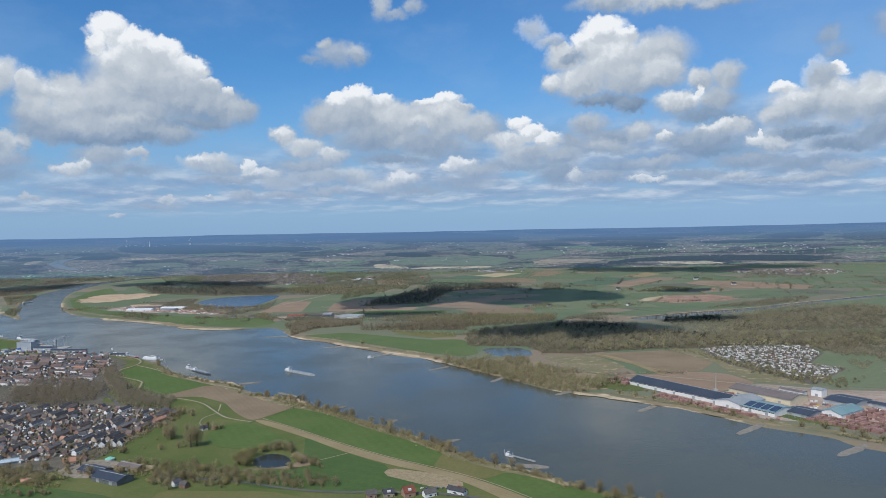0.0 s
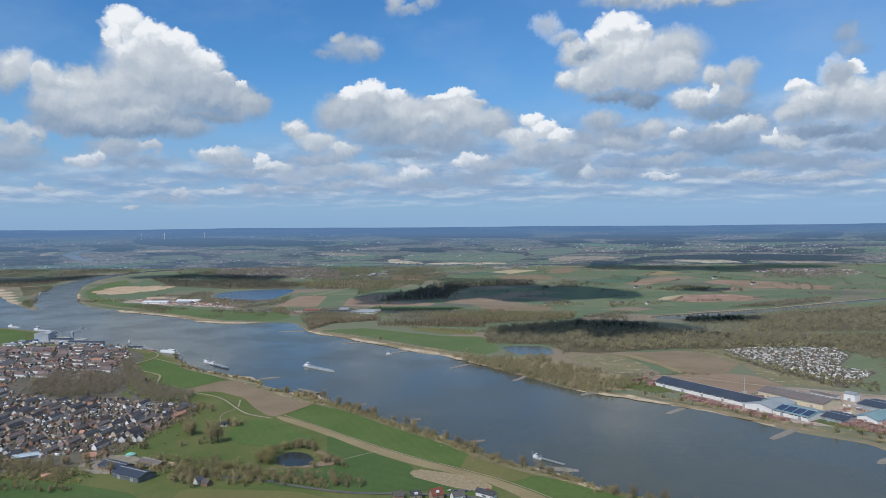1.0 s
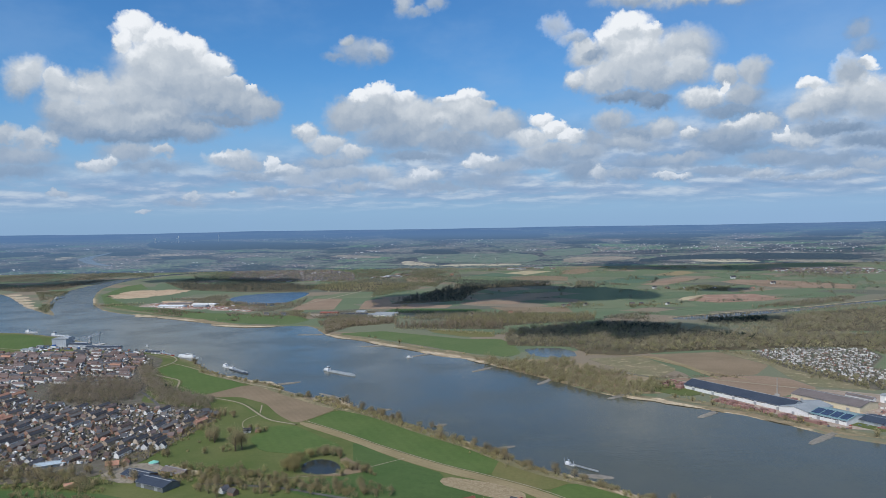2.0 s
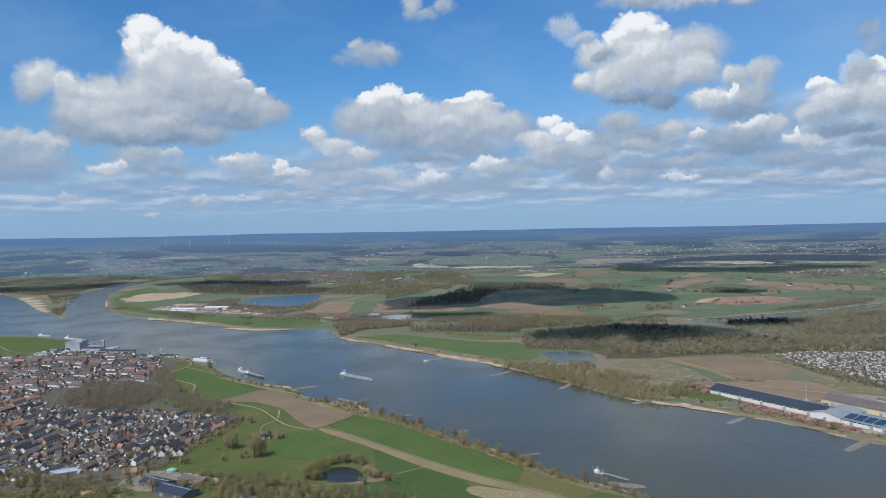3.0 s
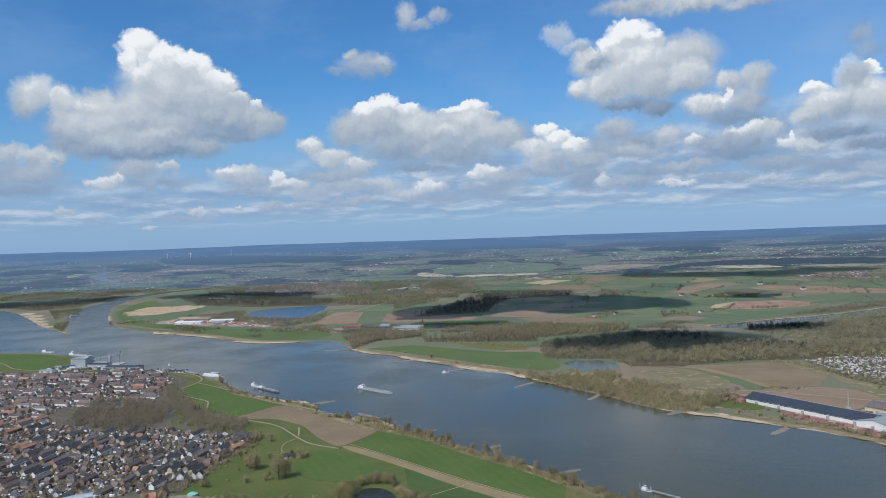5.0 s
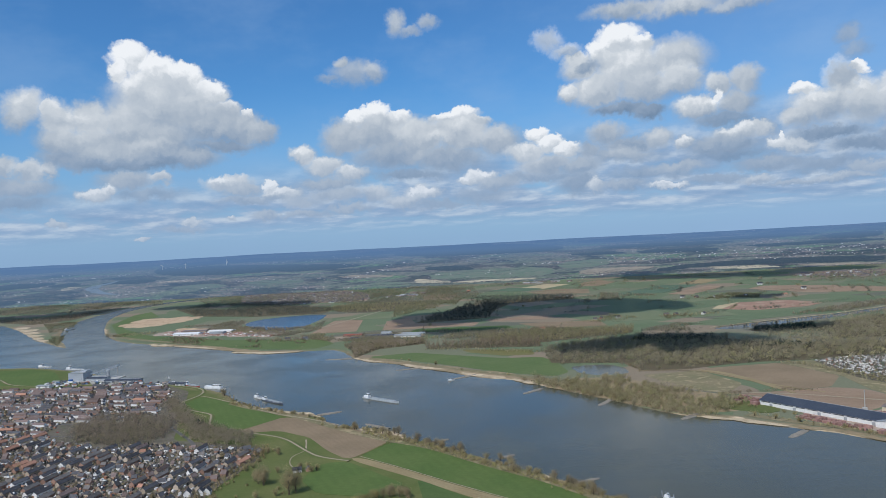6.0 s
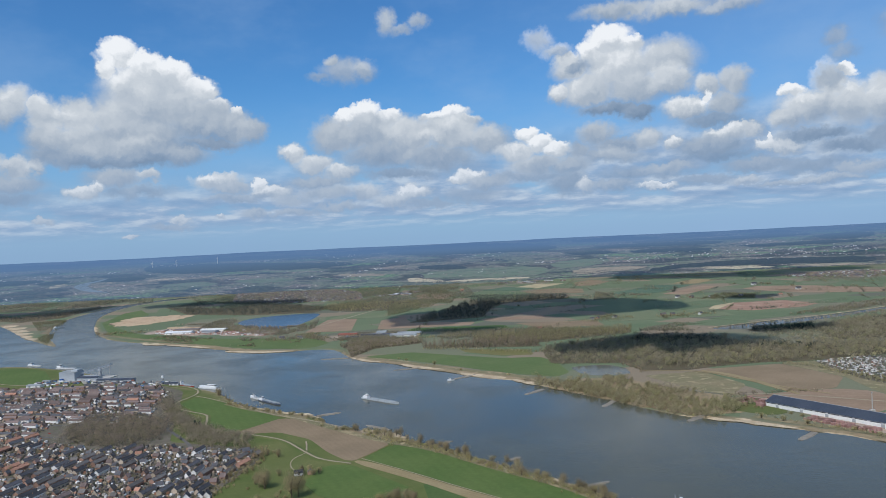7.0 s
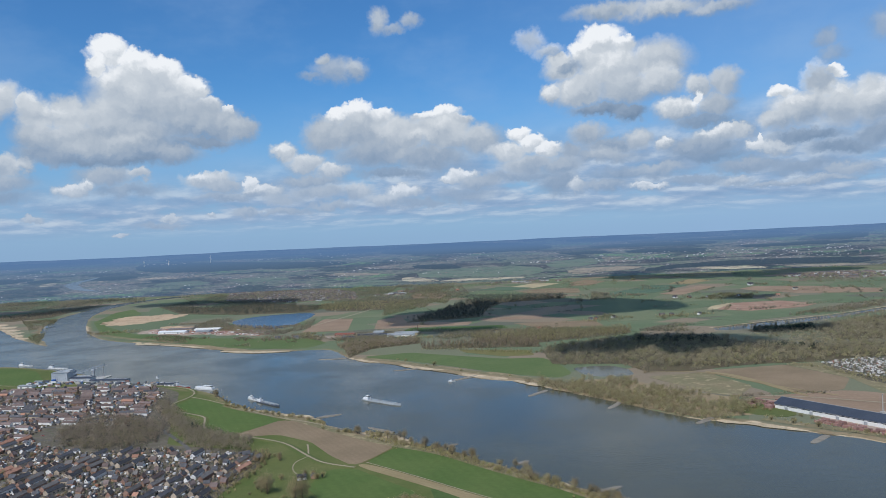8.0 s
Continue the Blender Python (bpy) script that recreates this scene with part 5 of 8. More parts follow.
wood("poplar_row", [(-249, 2163), (55, 2194), (65, 2060), (-30, 2075), (-242, 2110)], 11, 19, BARE, "tall leafless poplars in rows", 80, 0.24, 6)
wood("tree_belt", [(-107, 2331), (358, 2354), (333, 2229), (65, 2130), (-106, 2180)], 11, 14, BUDDING, "belt of budding trees", 70, seed=7)
wood("inlet_wood", [(-424, 2015), (-380, 2150), (-250, 2215), (-260, 2290), (-420, 2290), (-490, 2240), (-455, 2160)], 9, 13, BARE, "leafless trees round the river inlet", 75, seed=8)
# shade over this wood is put into its colour too
wood("lakeside_wood", [(-1640, 3900), (-1244, 3670), (-1133, 3855), (-883, 3656), (-717, 3478), (-752, 3265), (-1019, 3269), (-1354, 3425)], 16, 16, FAR_DARK, "wood behind the gravel lake, coloured dark for cloud shade", 55, 0.42, 9)
wood("tree_belt", [(-770, 3560), (-420, 3640), (-300, 3420), (-400, 3200), (-600, 3240), (-690, 3300)], 18, 14, BUDDING, "olive trees round the fishing ponds", 55, seed=10)
wood("far_wood", [(-2700, 3900), (-2278, 3700), (-2097, 4060), (-2040, 4150), (-2030, 3840), (-1990, 3551), (-2106, 3420), (-2404, 3620), (-2700, 3800)], 18, 15, BARE, "dark riverside wood in the bend", 50, seed=11)
wood("campsite_trees", [(560, 1560), (600, 1520), (600, 1420), (640, 1310), (690, 1280), (760, 1330), (700, 1360), (640, 1440), (600, 1560)], 11, 8, BUDDING, "scrub along the caravan park", 80, seed=12, floor=False)
wood("town_copse", [(-775, 1295), (-820, 1386), (-806, 1450), (-750, 1458), (-663, 1408), (-625, 1338), (-629, 1276), (-685, 1255)], 7.5, 15, PARK, "grey leafless park trees in the town", 420, 0.55, 13, size=0.42, gaps=0.32, floor=False)
wood("town_copse", [(-728, 1551), (-726, 1596), (-647, 1454), (-578, 1353), (-479, 1279), (-460, 1215), (-527, 1230), (-580, 1289), (-653, 1407)], 7.0, 14, PARK, "leafless trees along the town's edge", 420, 0.55, 16, size=0.42, gaps=0.6, floor=False)
for k, (poly, sp, hh, mat) in enumerate([
        ([(-760, 2470), (-620, 2480), (-560, 2400), (-740, 2380)], 12, 9, BARE), ([(-1000, 2760), (-740, 2660), (-700, 2740), (-960, 2860)], 14, 9, BARE),
        ([(260, 2540), (420, 2600), (430, 2560), (270, 2500)], 12, 10, BUDDING), ([(500, 2570), (680, 2600), (690, 2560), (500, 2540)], 13, 9, BUDDING),
        ([(700, 3130), (1180, 3080), (1190, 3040), (700, 3090)], 18, 10, BARE), ([(330, 3440), (700, 3380), (690, 3330), (330, 3390)], 17, 12, BARE),
        ([(-420, 4180), (-60, 4050), (-70, 3980), (-420, 4080)], 20, 11, BARE), ([(-60, 2400), (130, 2420), (140, 2340), (-60, 2330)], 11, 13, BARE),
        ([(-1460, 2800), (-1290, 2860), (-1270, 2760), (-1400, 2740)], 14, 8, BUDDING), ([(880, 2480), (1250, 2640), (1260, 2610), (900, 2440)], 13, 10, BARE),
        ([(1200, 3320), (1500, 3250), (1500, 3210), (1200, 3270)], 20, 9, BARE), ([(-330, 2330), (-120, 2320), (-120, 2290), (-330, 2300)], 10, 9, BUDDING)]):
    wood("hedgerow", poly, sp, hh, mat, "scrubby hedgerow between fields", 50, seed=30 + k, floor=False)


def far_trees(name, label, at, mat, seed, low=6, high=13, tris=16, leaf=1.25):
    """Small round trees at the given places, in one mesh."""
    rng = np.random.default_rng(seed)
    n = len(at)
    hh = rng.uniform(low, high, (n, 1, 1))
    ways = rng.normal(size=(n, tris, 3))
    c = ways * (0.3, 0.3, 0.2) * hh
    c[:, :, :2] += at[:, None]
    c[:, :, 2:] += hh * 0.45
    v = (c[:, :, None] + rng.normal(size=(n, tris, 3, 3)) * leaf).reshape(-1, 3)
    v[:, 2] = np.maximum(v[:, 2], 0.02)
    ob = new(name, fast_mesh(name, v, np.arange(len(v)).reshape(-1, 3), mat, ways.reshape(-1, 3)))
    ob.data.attributes.new("tint", "FLOAT", "POINT").data.foreach_set("value", np.repeat(rng.uniform(size=n), tris * 3).astype(np.float32))
    tagged(ob, label, "trees", kind="stuff")


def hedges(poly, count, seed):
    """Broken rows of trees along field edges."""
    rng = np.random.default_rng(seed)
    p = np.array(poly, float)
    lo, hi, rows = p.min(0), p.max(0), []
    while len(rows) < count:
        c = rng.uniform(lo, hi)
        if not inside(c[None], p)[0]:
            continue
        a = radians(rng.choice([-8, 4, 12, 80, 65]) + rng.normal() * 6)
        s = np.arange(0, rng.uniform(60, 330), 6.5)
        s = s[rng.uniform(size=len(s)) < 0.8]
        q = c + s[:, None] * (math.cos(a), math.sin(a)) + rng.normal(size=(len(s), 2)) * rng.uniform(2, 9)
        rows.append(q[rng.uniform(size=len(q)) < 0.5 + 1.2 * np.array([noise.noise((x * 0.02, y * 0.02, 1.0)) for x, y in q])] if len(q) else q)
    return np.vstack(rows)


def thicket(poly, gap, share, seed):
    rng = np.random.default_rng(seed)
    at = scatter(poly, gap, rng, 0.6)
    return at[np.array([noise.noise((x * 0.006, y * 0.003, seed * 1.0)) + 0.5 * noise.noise((x * 0.02, y * 0.012, seed * 1.0)) for x, y in at]) + rng.normal(size=len(at)) * 0.1 > share]


FARMLAND = [(-500, 2600), (-200, 2430), (500, 2460), (1900, 2750), (2700, 4650), (-500, 4650)]
far_trees("field_trees", "bare trees in hedges between far fields", hedges(FARMLAND, 85, 7), FAR_BARE, 1)
far_trees("field_trees", "olive trees in hedges between far fields", hedges(FARMLAND, 70, 8), FAR_OLIVE, 2)
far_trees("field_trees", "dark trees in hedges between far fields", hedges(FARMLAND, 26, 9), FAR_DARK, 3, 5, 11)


def grove(poly, gap, label, low, high, mat):
    far_trees("grove", label, thicket(poly, gap, 0.1 if high <= 11 else -0.12, gap), mat, gap + low, low * 0.7, high, 34, 0.95)


grove([(801, 3071), (969, 3274), (1075, 3178), (993, 3020)], 9, "farm trees round a far hamlet", 5, 11, FAR_OLIVE)
grove([(488, 2501), (557, 2674), (678, 2608), (640, 2500)], 8, "trees round a far farm", 5, 11, FAR_OLIVE)
grove([(276, 2493), (328, 2701), (391, 2658), (364, 2499)], 8, "trees round a far farm", 5, 11, FAR_OLIVE)
grove([(423, 3252), (502, 3622), (672, 3349), (623, 3221)], 11, "trees along a far lane", 6, 12, FAR_BARE)
grove([(1161, 3475), (1304, 3752), (1388, 3596), (1313, 3448)], 14, "trees round far houses", 6, 12, FAR_BARE)
grove([(1473, 3648), (1781, 4239), (2082, 4076), (1831, 3615)], 22, "bare trees of a far village", 6, 12, FAR_BARE)
grove([(926, 2500), (1118, 2643), (1385, 2796), (1300, 2639), (1062, 2486)], 10, "bare trees north of the old river arm", 6, 12, FAR_BARE)
grove([(-419, 2947), (-450, 3441), (-308, 3663), (-155, 3573), (-189, 3345), (-325, 3159)], 12, "budding wood beside the dark wood", 8, 15, FAR_OLIVE)
grove([(-802, 3382), (-753, 3672), (-505, 3697), (-473, 3416), (-630, 3277)], 14, "budding trees round the ponds", 7, 14, FAR_OLIVE)
grove([(-414, 4125), (-406, 4437), (-156, 4481), (-166, 4118)], 17, "trees behind the business park", 7, 13, FAR_BARE)
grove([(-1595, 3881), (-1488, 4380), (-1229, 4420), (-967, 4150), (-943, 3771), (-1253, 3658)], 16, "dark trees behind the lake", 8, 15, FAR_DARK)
grove([(-2546, 4320), (-2373, 4652), (-1975, 4571), (-1871, 4322), (-2177, 4131)], 20, "bare woodland in the river bend", 8, 14, FAR_BARE)
grove([(-585, 2378), (-496, 2482), (-237, 2486), (24, 2389), (11, 2298), (-323, 2253)], 9, "bare trees before the far fields", 7, 13, FAR_BARE)
grove([(20, 2297), (87, 2410), (240, 2368), (357, 2266), (260, 2180)], 9, "budding trees before the far fields", 7, 13, FAR_OLIVE)
grove([(357, 2266), (498, 2370), (586, 2322), (531, 2191)], 9, "bare trees beside the old river arm", 7, 14, FAR_BARE)
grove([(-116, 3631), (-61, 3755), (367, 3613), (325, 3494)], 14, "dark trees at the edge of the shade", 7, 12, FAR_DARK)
grove([(593, 2097), (796, 2191), (1177, 2414), (936, 1971), (715, 1932)], 13, "grey wood east of the spruces", 8, 15, WOODLAND)
far_trees("shore_scrub", "low green scrub on the river fork", thicket([(-2038, 3398), (-1913, 3462), (-1716, 3002), (-1506, 2566), (-1620, 2707), (-1792, 3011)], 9, -0.3, 31), FAR_OLIVE, 31, 2, 6, 20, 0.9)
far_trees("lake_trees", "brown trees between lake and works", thicket([(-1106, 2869), (-1112, 3078), (-1043, 3161), (-987, 2894), (-837, 2692), (-723, 2646), (-693, 2879), (-681, 2980), (-642, 2688), (-730, 2520), (-879, 2629)], 9, -0.15, 32), FAR_BARE, 32, 4, 9, 26, 1.0)
UPSTREAM = [(-1800, 4640), (-1500, 4000), (-1150, 3880), (-700, 3700), (-350, 3500), (-120, 3560), (-60, 3800), (-100, 4680)]
far_trees("open_woodland", "loose bare woodland beyond the lake", thicket(UPSTREAM, 15, -0.05, 3), FAR_BARE, 4, 7, 14)
far_trees("open_woodland", "loose olive woodland beyond the lake", thicket(UPSTREAM, 17, 0.0, 4), FAR_OLIVE, 5, 7, 14)
ACROSS = [(-3700, 4050), (-2250, 4000), (-2080, 4300), (-1980, 4660), (-3700, 4670)]
far_trees("open_woodland", "bare woodland beyond the river fork", thicket(ACROSS, 17, -0.1, 5), FAR_BARE, 6, 7, 14)
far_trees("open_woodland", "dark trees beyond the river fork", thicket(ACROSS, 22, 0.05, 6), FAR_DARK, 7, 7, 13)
LOW_SCRUB = [(-1500, 2850), (-1240, 2780), (-1000, 2560), (-640, 2440), (-600, 2250), (-760, 2290), (-1100, 2500), (-1450, 2800)]
EAST_WOOD = [(830, 1700), (1300, 1720), (1300, 1350), (900, 1290), (800, 1420), (850, 1600)]
far_trees("open_woodland", "bare trees beside the caravan park", thicket(EAST_WOOD, 10, -0.05, 11), BARE, 11, 6, 13, 40, 0.9)
far_trees("open_woodland", "budding trees beside the caravan park", thicket(EAST_WOOD, 12, 0.05, 12), BUDDING, 12, 5, 12, 40, 0.9)
BEHIND = [(60, 2030), (330, 2200), (560, 2110), (620, 2000), (900, 1910), (1290, 1910), (1240, 1710), (900, 1700), (600, 1705), (220, 1680), (120, 1800)]
far_trees("wood_edge_trees", "fresh green young trees inside the wood", thicket(BEHIND, 22, 0.1, 13), BUDDING, 13, 7, 14, 50)
far_trees("shore_scrub", "low scrub on the river meadow", thicket(LOW_SCRUB, 11, 0.22, 8), BARE, 8, 2.5, 6)
far_trees("works_scrub", "scrub and trees round the far works", thicket([(-1000, 2830), (-740, 2660), (-500, 2450), (-300, 2330), (-250, 2240), (-560, 2330), (-740, 2560), (-1020, 2750)], 9, 0.08, 9), BUDDING, 9, 3, 8)
far_trees("lake_trees", "bare trees on the shore of the gravel lake", np.vstack([q + np.random.default_rng(3).normal(size=(50, 2)) * 8 for q in (np.linspace((-1000, 2890), (-790, 2715), 50), np.linspace((-790, 2715), (-700, 2800), 50), np.linspace((-1240, 3000), (-1010, 2940), 50))]), BARE, 10, 4, 9)

# ---- town ----
WALL_TAN = mottled("tan brick wall", (0.40, 0.33, 0.25), (0.48, 0.40, 0.32), 0.2, 2.0, each=0.5)
WALL_RED = mottled("red brick wall", (0.26, 0.16, 0.12), (0.33, 0.21, 0.16), 0.2, 2.0, each=0.5)
WALL_WHITE = mottled("white plaster wall", (0.74, 0.73, 0.70), (0.8, 0.79, 0.77), 0.1, 1.0, each=0.2)
WALL_GREY = mottled("grey metal cladding", (0.36, 0.39, 0.42), (0.42, 0.45, 0.48), 0.05, 0.6, 0.6)
TILE_DARK = mottled("charcoal roof tiles", (0.066, 0.067, 0.076), (0.098, 0.098, 0.106), 0.2, 1.5, 0.7, each=0.7)
TILE_GREY = mottled("weathered grey-brown tiles", (0.12, 0.11, 0.104), (0.158, 0.146, 0.138), 0.2, 1.5, 0.8, each=0.6)
TILE_BROWN = mottled("brown concrete tiles", (0.135, 0.102, 0.094), (0.175, 0.135, 0.125), 0.2, 1.5, 0.8, each=0.7)
TILE_ORANGE = mottled("orange clay tiles", (0.34, 0.18, 0.125), (0.40, 0.22, 0.155), 0.2, 1.5, 0.8, each=0.5)
TILE_RED = mottled("dark red clay tiles", (0.20, 0.07, 0.05), (0.26, 0.10, 0.07), 0.2, 1.5, 0.8, each=0.5)
GLASS = mottled("window glass", (0.03, 0.035, 0.04), (0.05, 0.055, 0.06), 0.3, 2.0, 0.08, 0.5, bump=0)
DOOR = mottled("painted door", (0.10, 0.07, 0.05), (0.14, 0.09, 0.06), 0.5, 2.0, 0.5, each=0.8)
BRICK = mottled("chimney brick", (0.20, 0.12, 0.09), (0.25, 0.16, 0.12), 0.5, 3.0)
ASPHALT = mottled("asphalt", (0.10, 0.10, 0.10), (0.14, 0.135, 0.13), 0.05, 1.0)
GRAVEL = mottled("pale path gravel", (0.28, 0.235, 0.165), (0.35, 0.295, 0.21), 0.05, 0.8)
CONCRETE = mottled("concrete", (0.38, 0.37, 0.35), (0.46, 0.45, 0.42), 0.05, 0.6)


def house(name, label, L, W, eave, ridge, wall_mat, roof_mat, units=1, dormer=False, group="", panes=True):
    ob = root(name, label, "house", group)
    part("wall", gable_wall(L, W, eave, ridge), wall_mat, ob)
    part("roof", gable_roof(L, W, eave, ridge), roof_mat, ob)
    for i in range(units):
        x = (i + 0.5) * L / units - L / 2
        if i % 2 == 0:
            c = x + L / units * 0.3
            part("chimney", joined(box(c - 0.4, c + 0.4, 0.2, 1.0, ridge - 1.2, ridge + 1.0), box(c - 0.5, c + 0.5, 0.1, 1.1, ridge + 1.0, ridge + 1.15)), BRICK, ob)
        if panes:
            part("window", box(x - 1.4, x + 0.8, -W / 2 - 0.06, -W / 2 + 0.05, 0.9, 2.5), GLASS, ob)
    if panes:
        part("door", box(L / 2 - 1.6, L / 2 - 0.6, -W / 2 - 0.06, -W / 2 + 0.05, -0.05, 2.1), DOOR, ob)
    if units == 1 and panes and wall_mat is not WALL_RED:
        part("window", box(L / 2 - 0.05, L / 2 + 0.06, -1.0, 1.0, eave - 0.3, eave + 1.1), GLASS, ob)
    if dormer:
        z = (eave + ridge) / 2
        part("dormer", box(-1.6, 1.6, -W / 2 + 0.3, -0.6, z - 0.9, z + 0.9), WALL_WHITE, ob)
    return ob


KINDS = []
for wm, rm, lab, weight in [
        (WALL_TAN, TILE_DARK, "tan brick house with a charcoal tiled roof", 5), (WALL_RED, TILE_DARK, "red brick house with a dark tiled roof", 4),
        (WALL_RED, TILE_GREY, "brick house with a weathered grey roof", 3), (WALL_WHITE, TILE_DARK, "white plastered house with a dark roof", 3.4),
        (WALL_TAN, TILE_ORANGE, "tan brick house with an orange tiled roof", 0.9), (WALL_WHITE, TILE_GREY, "white house with a grey-brown roof", 1.4),
        (WALL_TAN, TILE_BROWN, "tan brick house with a brown tiled roof", 3.2), (WALL_RED, TILE_BROWN, "red brick house with a brown roof", 2.0)]:
    KINDS.append((house("detached_house", lab, 10, 8.2, 4.3, 8.2, wm, rm, 1, wm is WALL_TAN and rm is TILE_DARK, "houses of the town"), weight, 12.5))
TERRACES = []
for wm, rm, lab, weight in [
        (WALL_TAN, TILE_DARK, "terrace of tan brick houses with dark roofs", 5), (WALL_RED, TILE_GREY, "terrace of red brick houses with grey roofs", 4),
        (WALL_WHITE, TILE_DARK, "terrace of pale rendered houses with dark roofs", 1.6), (WALL_RED, TILE_ORANGE, "brick terrace with orange clay roofs", 0.5),
        (WALL_TAN, TILE_BROWN, "terrace of tan brick houses with brown roofs", 2.5)]:
    TERRACES.append((house("terraced_house", lab, 26, 7.2, 4.9, 7.8, wm, rm, 4, False, "terraces of the town"), weight, 29))
UPPER = [(house("cottage", "small brick house in the upper town", 9, 7.5, 4.2, 7.8, wm, rm, 1, False, "houses of the upper town", False), k, 12) for wm, rm, k in ((WALL_TAN, TILE_DARK, 3), (WALL_RED, TILE_BROWN, 4), (WALL_WHITE, TILE_DARK, 3.5), (WALL_TAN, TILE_ORANGE, 0.5))]
UPPER_ROWS = [(house("terraced_house", lab, 25, 6.3, 4.8, 7.4, wm, rm, 4, False, "terraces of the upper town", False), k, 28) for wm, rm, k, lab in (
    (WALL_TAN, TILE_DARK, 2.5, "row of small tan brick houses"), (WALL_RED, TILE_BROWN, 3, "row of small red brick houses"), (WALL_WHITE, TILE_BROWN, 4.5, "row of small white houses with brown roofs"), (WALL_RED, TILE_ORANGE, 0.35, "row of small houses with orange roofs"))]
TOWN_UP = np.array([(-1330, 1790), (-1120, 1765), (-1000, 1770), (-797, 1733), (-745, 1660), (-725, 1540), (-700, 1450), (-695, 1399), (-862, 1430), (-845, 1330), (-1010, 1290), (-1150, 1500)], float)
TOWN_LOW = np.array([(-1030, 1318), (-850, 1350), (-800, 1300), (-702, 1247), (-600, 1260), (-548, 1225), (-455, 1210), (-440, 1154), (-460, 1047), (-480, 985), (-520, 955), (-600, 925), (-690, 900), (-800, 960)], float)
TOWN_TAKEN = []


def far_enough(x, y, r):
    return all((x - a) ** 2 + (y - b) ** 2 > (r + q) ** 2 for a, b, q in TOWN_TAKEN)


def settle(poly, turn, gap, seed, terraces, singles, rows):
    """Rows of houses along streets that run at turn degrees."""
    rng = np.random.default_rng(seed)
    u = np.array((math.cos(radians(turn)), math.sin(radians(turn))))
    v = np.array((-u[1], u[0]))
    mid = poly.mean(0)
    wk, wt = np.array([k[1] for k in singles]), np.array([k[1] for k in rows])
    mine = []
    for row in np.arange(-700, 700, gap):
        s = -700.0 + rng.uniform(0, 20)
        zone = noise.noise((row * 0.01, seed * 3.0, 0.0))
        while s < 700:
            many = rng.uniform() < terraces + zone * 0.5
            proto, _, length = rows[rng.choice(len(wt), p=wt / wt.sum())] if many else singles[rng.choice(len(wk), p=wk / wk.sum())]
            c = mid + u * (s + length / 2) + v * (row + rng.normal() * 1.6)
            if many and rows is TERRACES and c[0] < -740 and c[1] > 1150 and rng.uniform() < 0.42:
                proto = TERRACES[3][0]
            edge = [c + u * (length / 2 - 3), c - u * (length / 2 - 3)]
            s += length + (abs(rng.normal()) * 4 if not many else rng.uniform(2, 9))
            if not inside(np.array(edge + [c]), poly).all() or not far_enough(*c, 9):
                continue
            across = 0 if many or rng.uniform() < 0.45 else 90
            flip = 180 if rng.uniform() < 0.5 else 0
            h = copy_thing(proto, pose(c[0], c[1], 0.06, 0, 0, turn + across + flip + rng.normal() * (3 if many else 9)))
            if many:
                mine.extend((*(c + u * k), 5) for k in (-10, 0, 10))
            else:
                h.scale = (rng.uniform(0.62, 0.95), rng.uniform(0.66, 0.9), rng.uniform(0.7, 1.0))
                TOWN_TAKEN.append((*c, 7))
    TOWN_TAKEN.extend(mine)


def fixed_house(x, y, turn, k, scale=(1, 1, 1)):
    h = copy_thing(KINDS[k][0], pose(x, y, 0.06, 0, 0, turn))
    h.scale = scale
    TOWN_TAKEN.append((x, y, 9))


for x, y, turn, k, sc in [(-478, 1012, 100, 3, (1, 1, 1.1)), (-463, 1014, 100, 3, (1, 1, 1.1)), (-455, 1016, 95, 3, (0.9, 1, 1.1)), (-487, 940, 20, 4, (1.5, 1.3, 1)), (-474, 948, 110, 4, (1.1, 1, 0.9)),
                          (-362, 1088, 15, 3, (1.1, 1, 0.8)), (-348, 1092, 100, 2, (0.8, 0.8, 0.7)), (-318, 853, 60, 3, (1, 0.9, 0.9)), (-306, 846, 150, 2, (1, 1, 0.9)), (-505, 872, 25, 4, (1, 0.8, 0.6)),
                          (-21, 804, 30, 5, (1.4, 1, 1)), (10, 810, -35, 3, (2.2, 1, 0.9)), (-85, 804, 10, 2, (1.1, 1, 1)), (-66, 806, 10, 0, (1.2, 1.1, 1)), (-460, 1196, 20, 1, (1, 1, 1)), (-440, 1180, 60, 2, (1, 1, 0.9))]:
    fixed_house(x, y, turn, k, sc)
settle(TOWN_UP, -11.5, 17.5, 3, 0.46, UPPER, UPPER_ROWS)
settle(TOWN_LOW, 78, 16.5, 4, 0.32, KINDS, TERRACES)
red = house("detached_house", "house with a steep dark red roof and white window frames", 13, 11, 5, 11, WALL_RED, TILE_RED, 1, True)
red.matrix_basis = pose(-44, 806, 0.06, 0, 0, 25)
# the models themselves take a place in the town as well
for i, (proto, *_) in enumerate(KINDS + TERRACES + UPPER + UPPER_ROWS):
    proto.matrix_basis = pose(-1010 + 38 * (i % 4), 1010 + 26 * (i // 4), 0.06, 0, 0, 78)


# ---- brickworks ----
ROOF_SLATE = mottled("dark blue sheet roof", (0.042, 0.053, 0.075), (0.056, 0.067, 0.09), 0.03, 0.5, 0.5, turn=-57, rows=6)
ROOF_GREY = mottled("pale grey sheet roof", (0.26, 0.28, 0.29), (0.32, 0.34, 0.35), 0.05, 0.5, 0.6)
ROOF_BROWN = mottled("grey-brown sheet roof", (0.15, 0.125, 0.115), (0.19, 0.16, 0.15), 0.05, 0.5, 0.7)
ROOF_TEAL = mottled("teal sheet roof", (0.16, 0.26, 0.27), (0.2, 0.3, 0.31), 0.05, 0.5, 0.5)
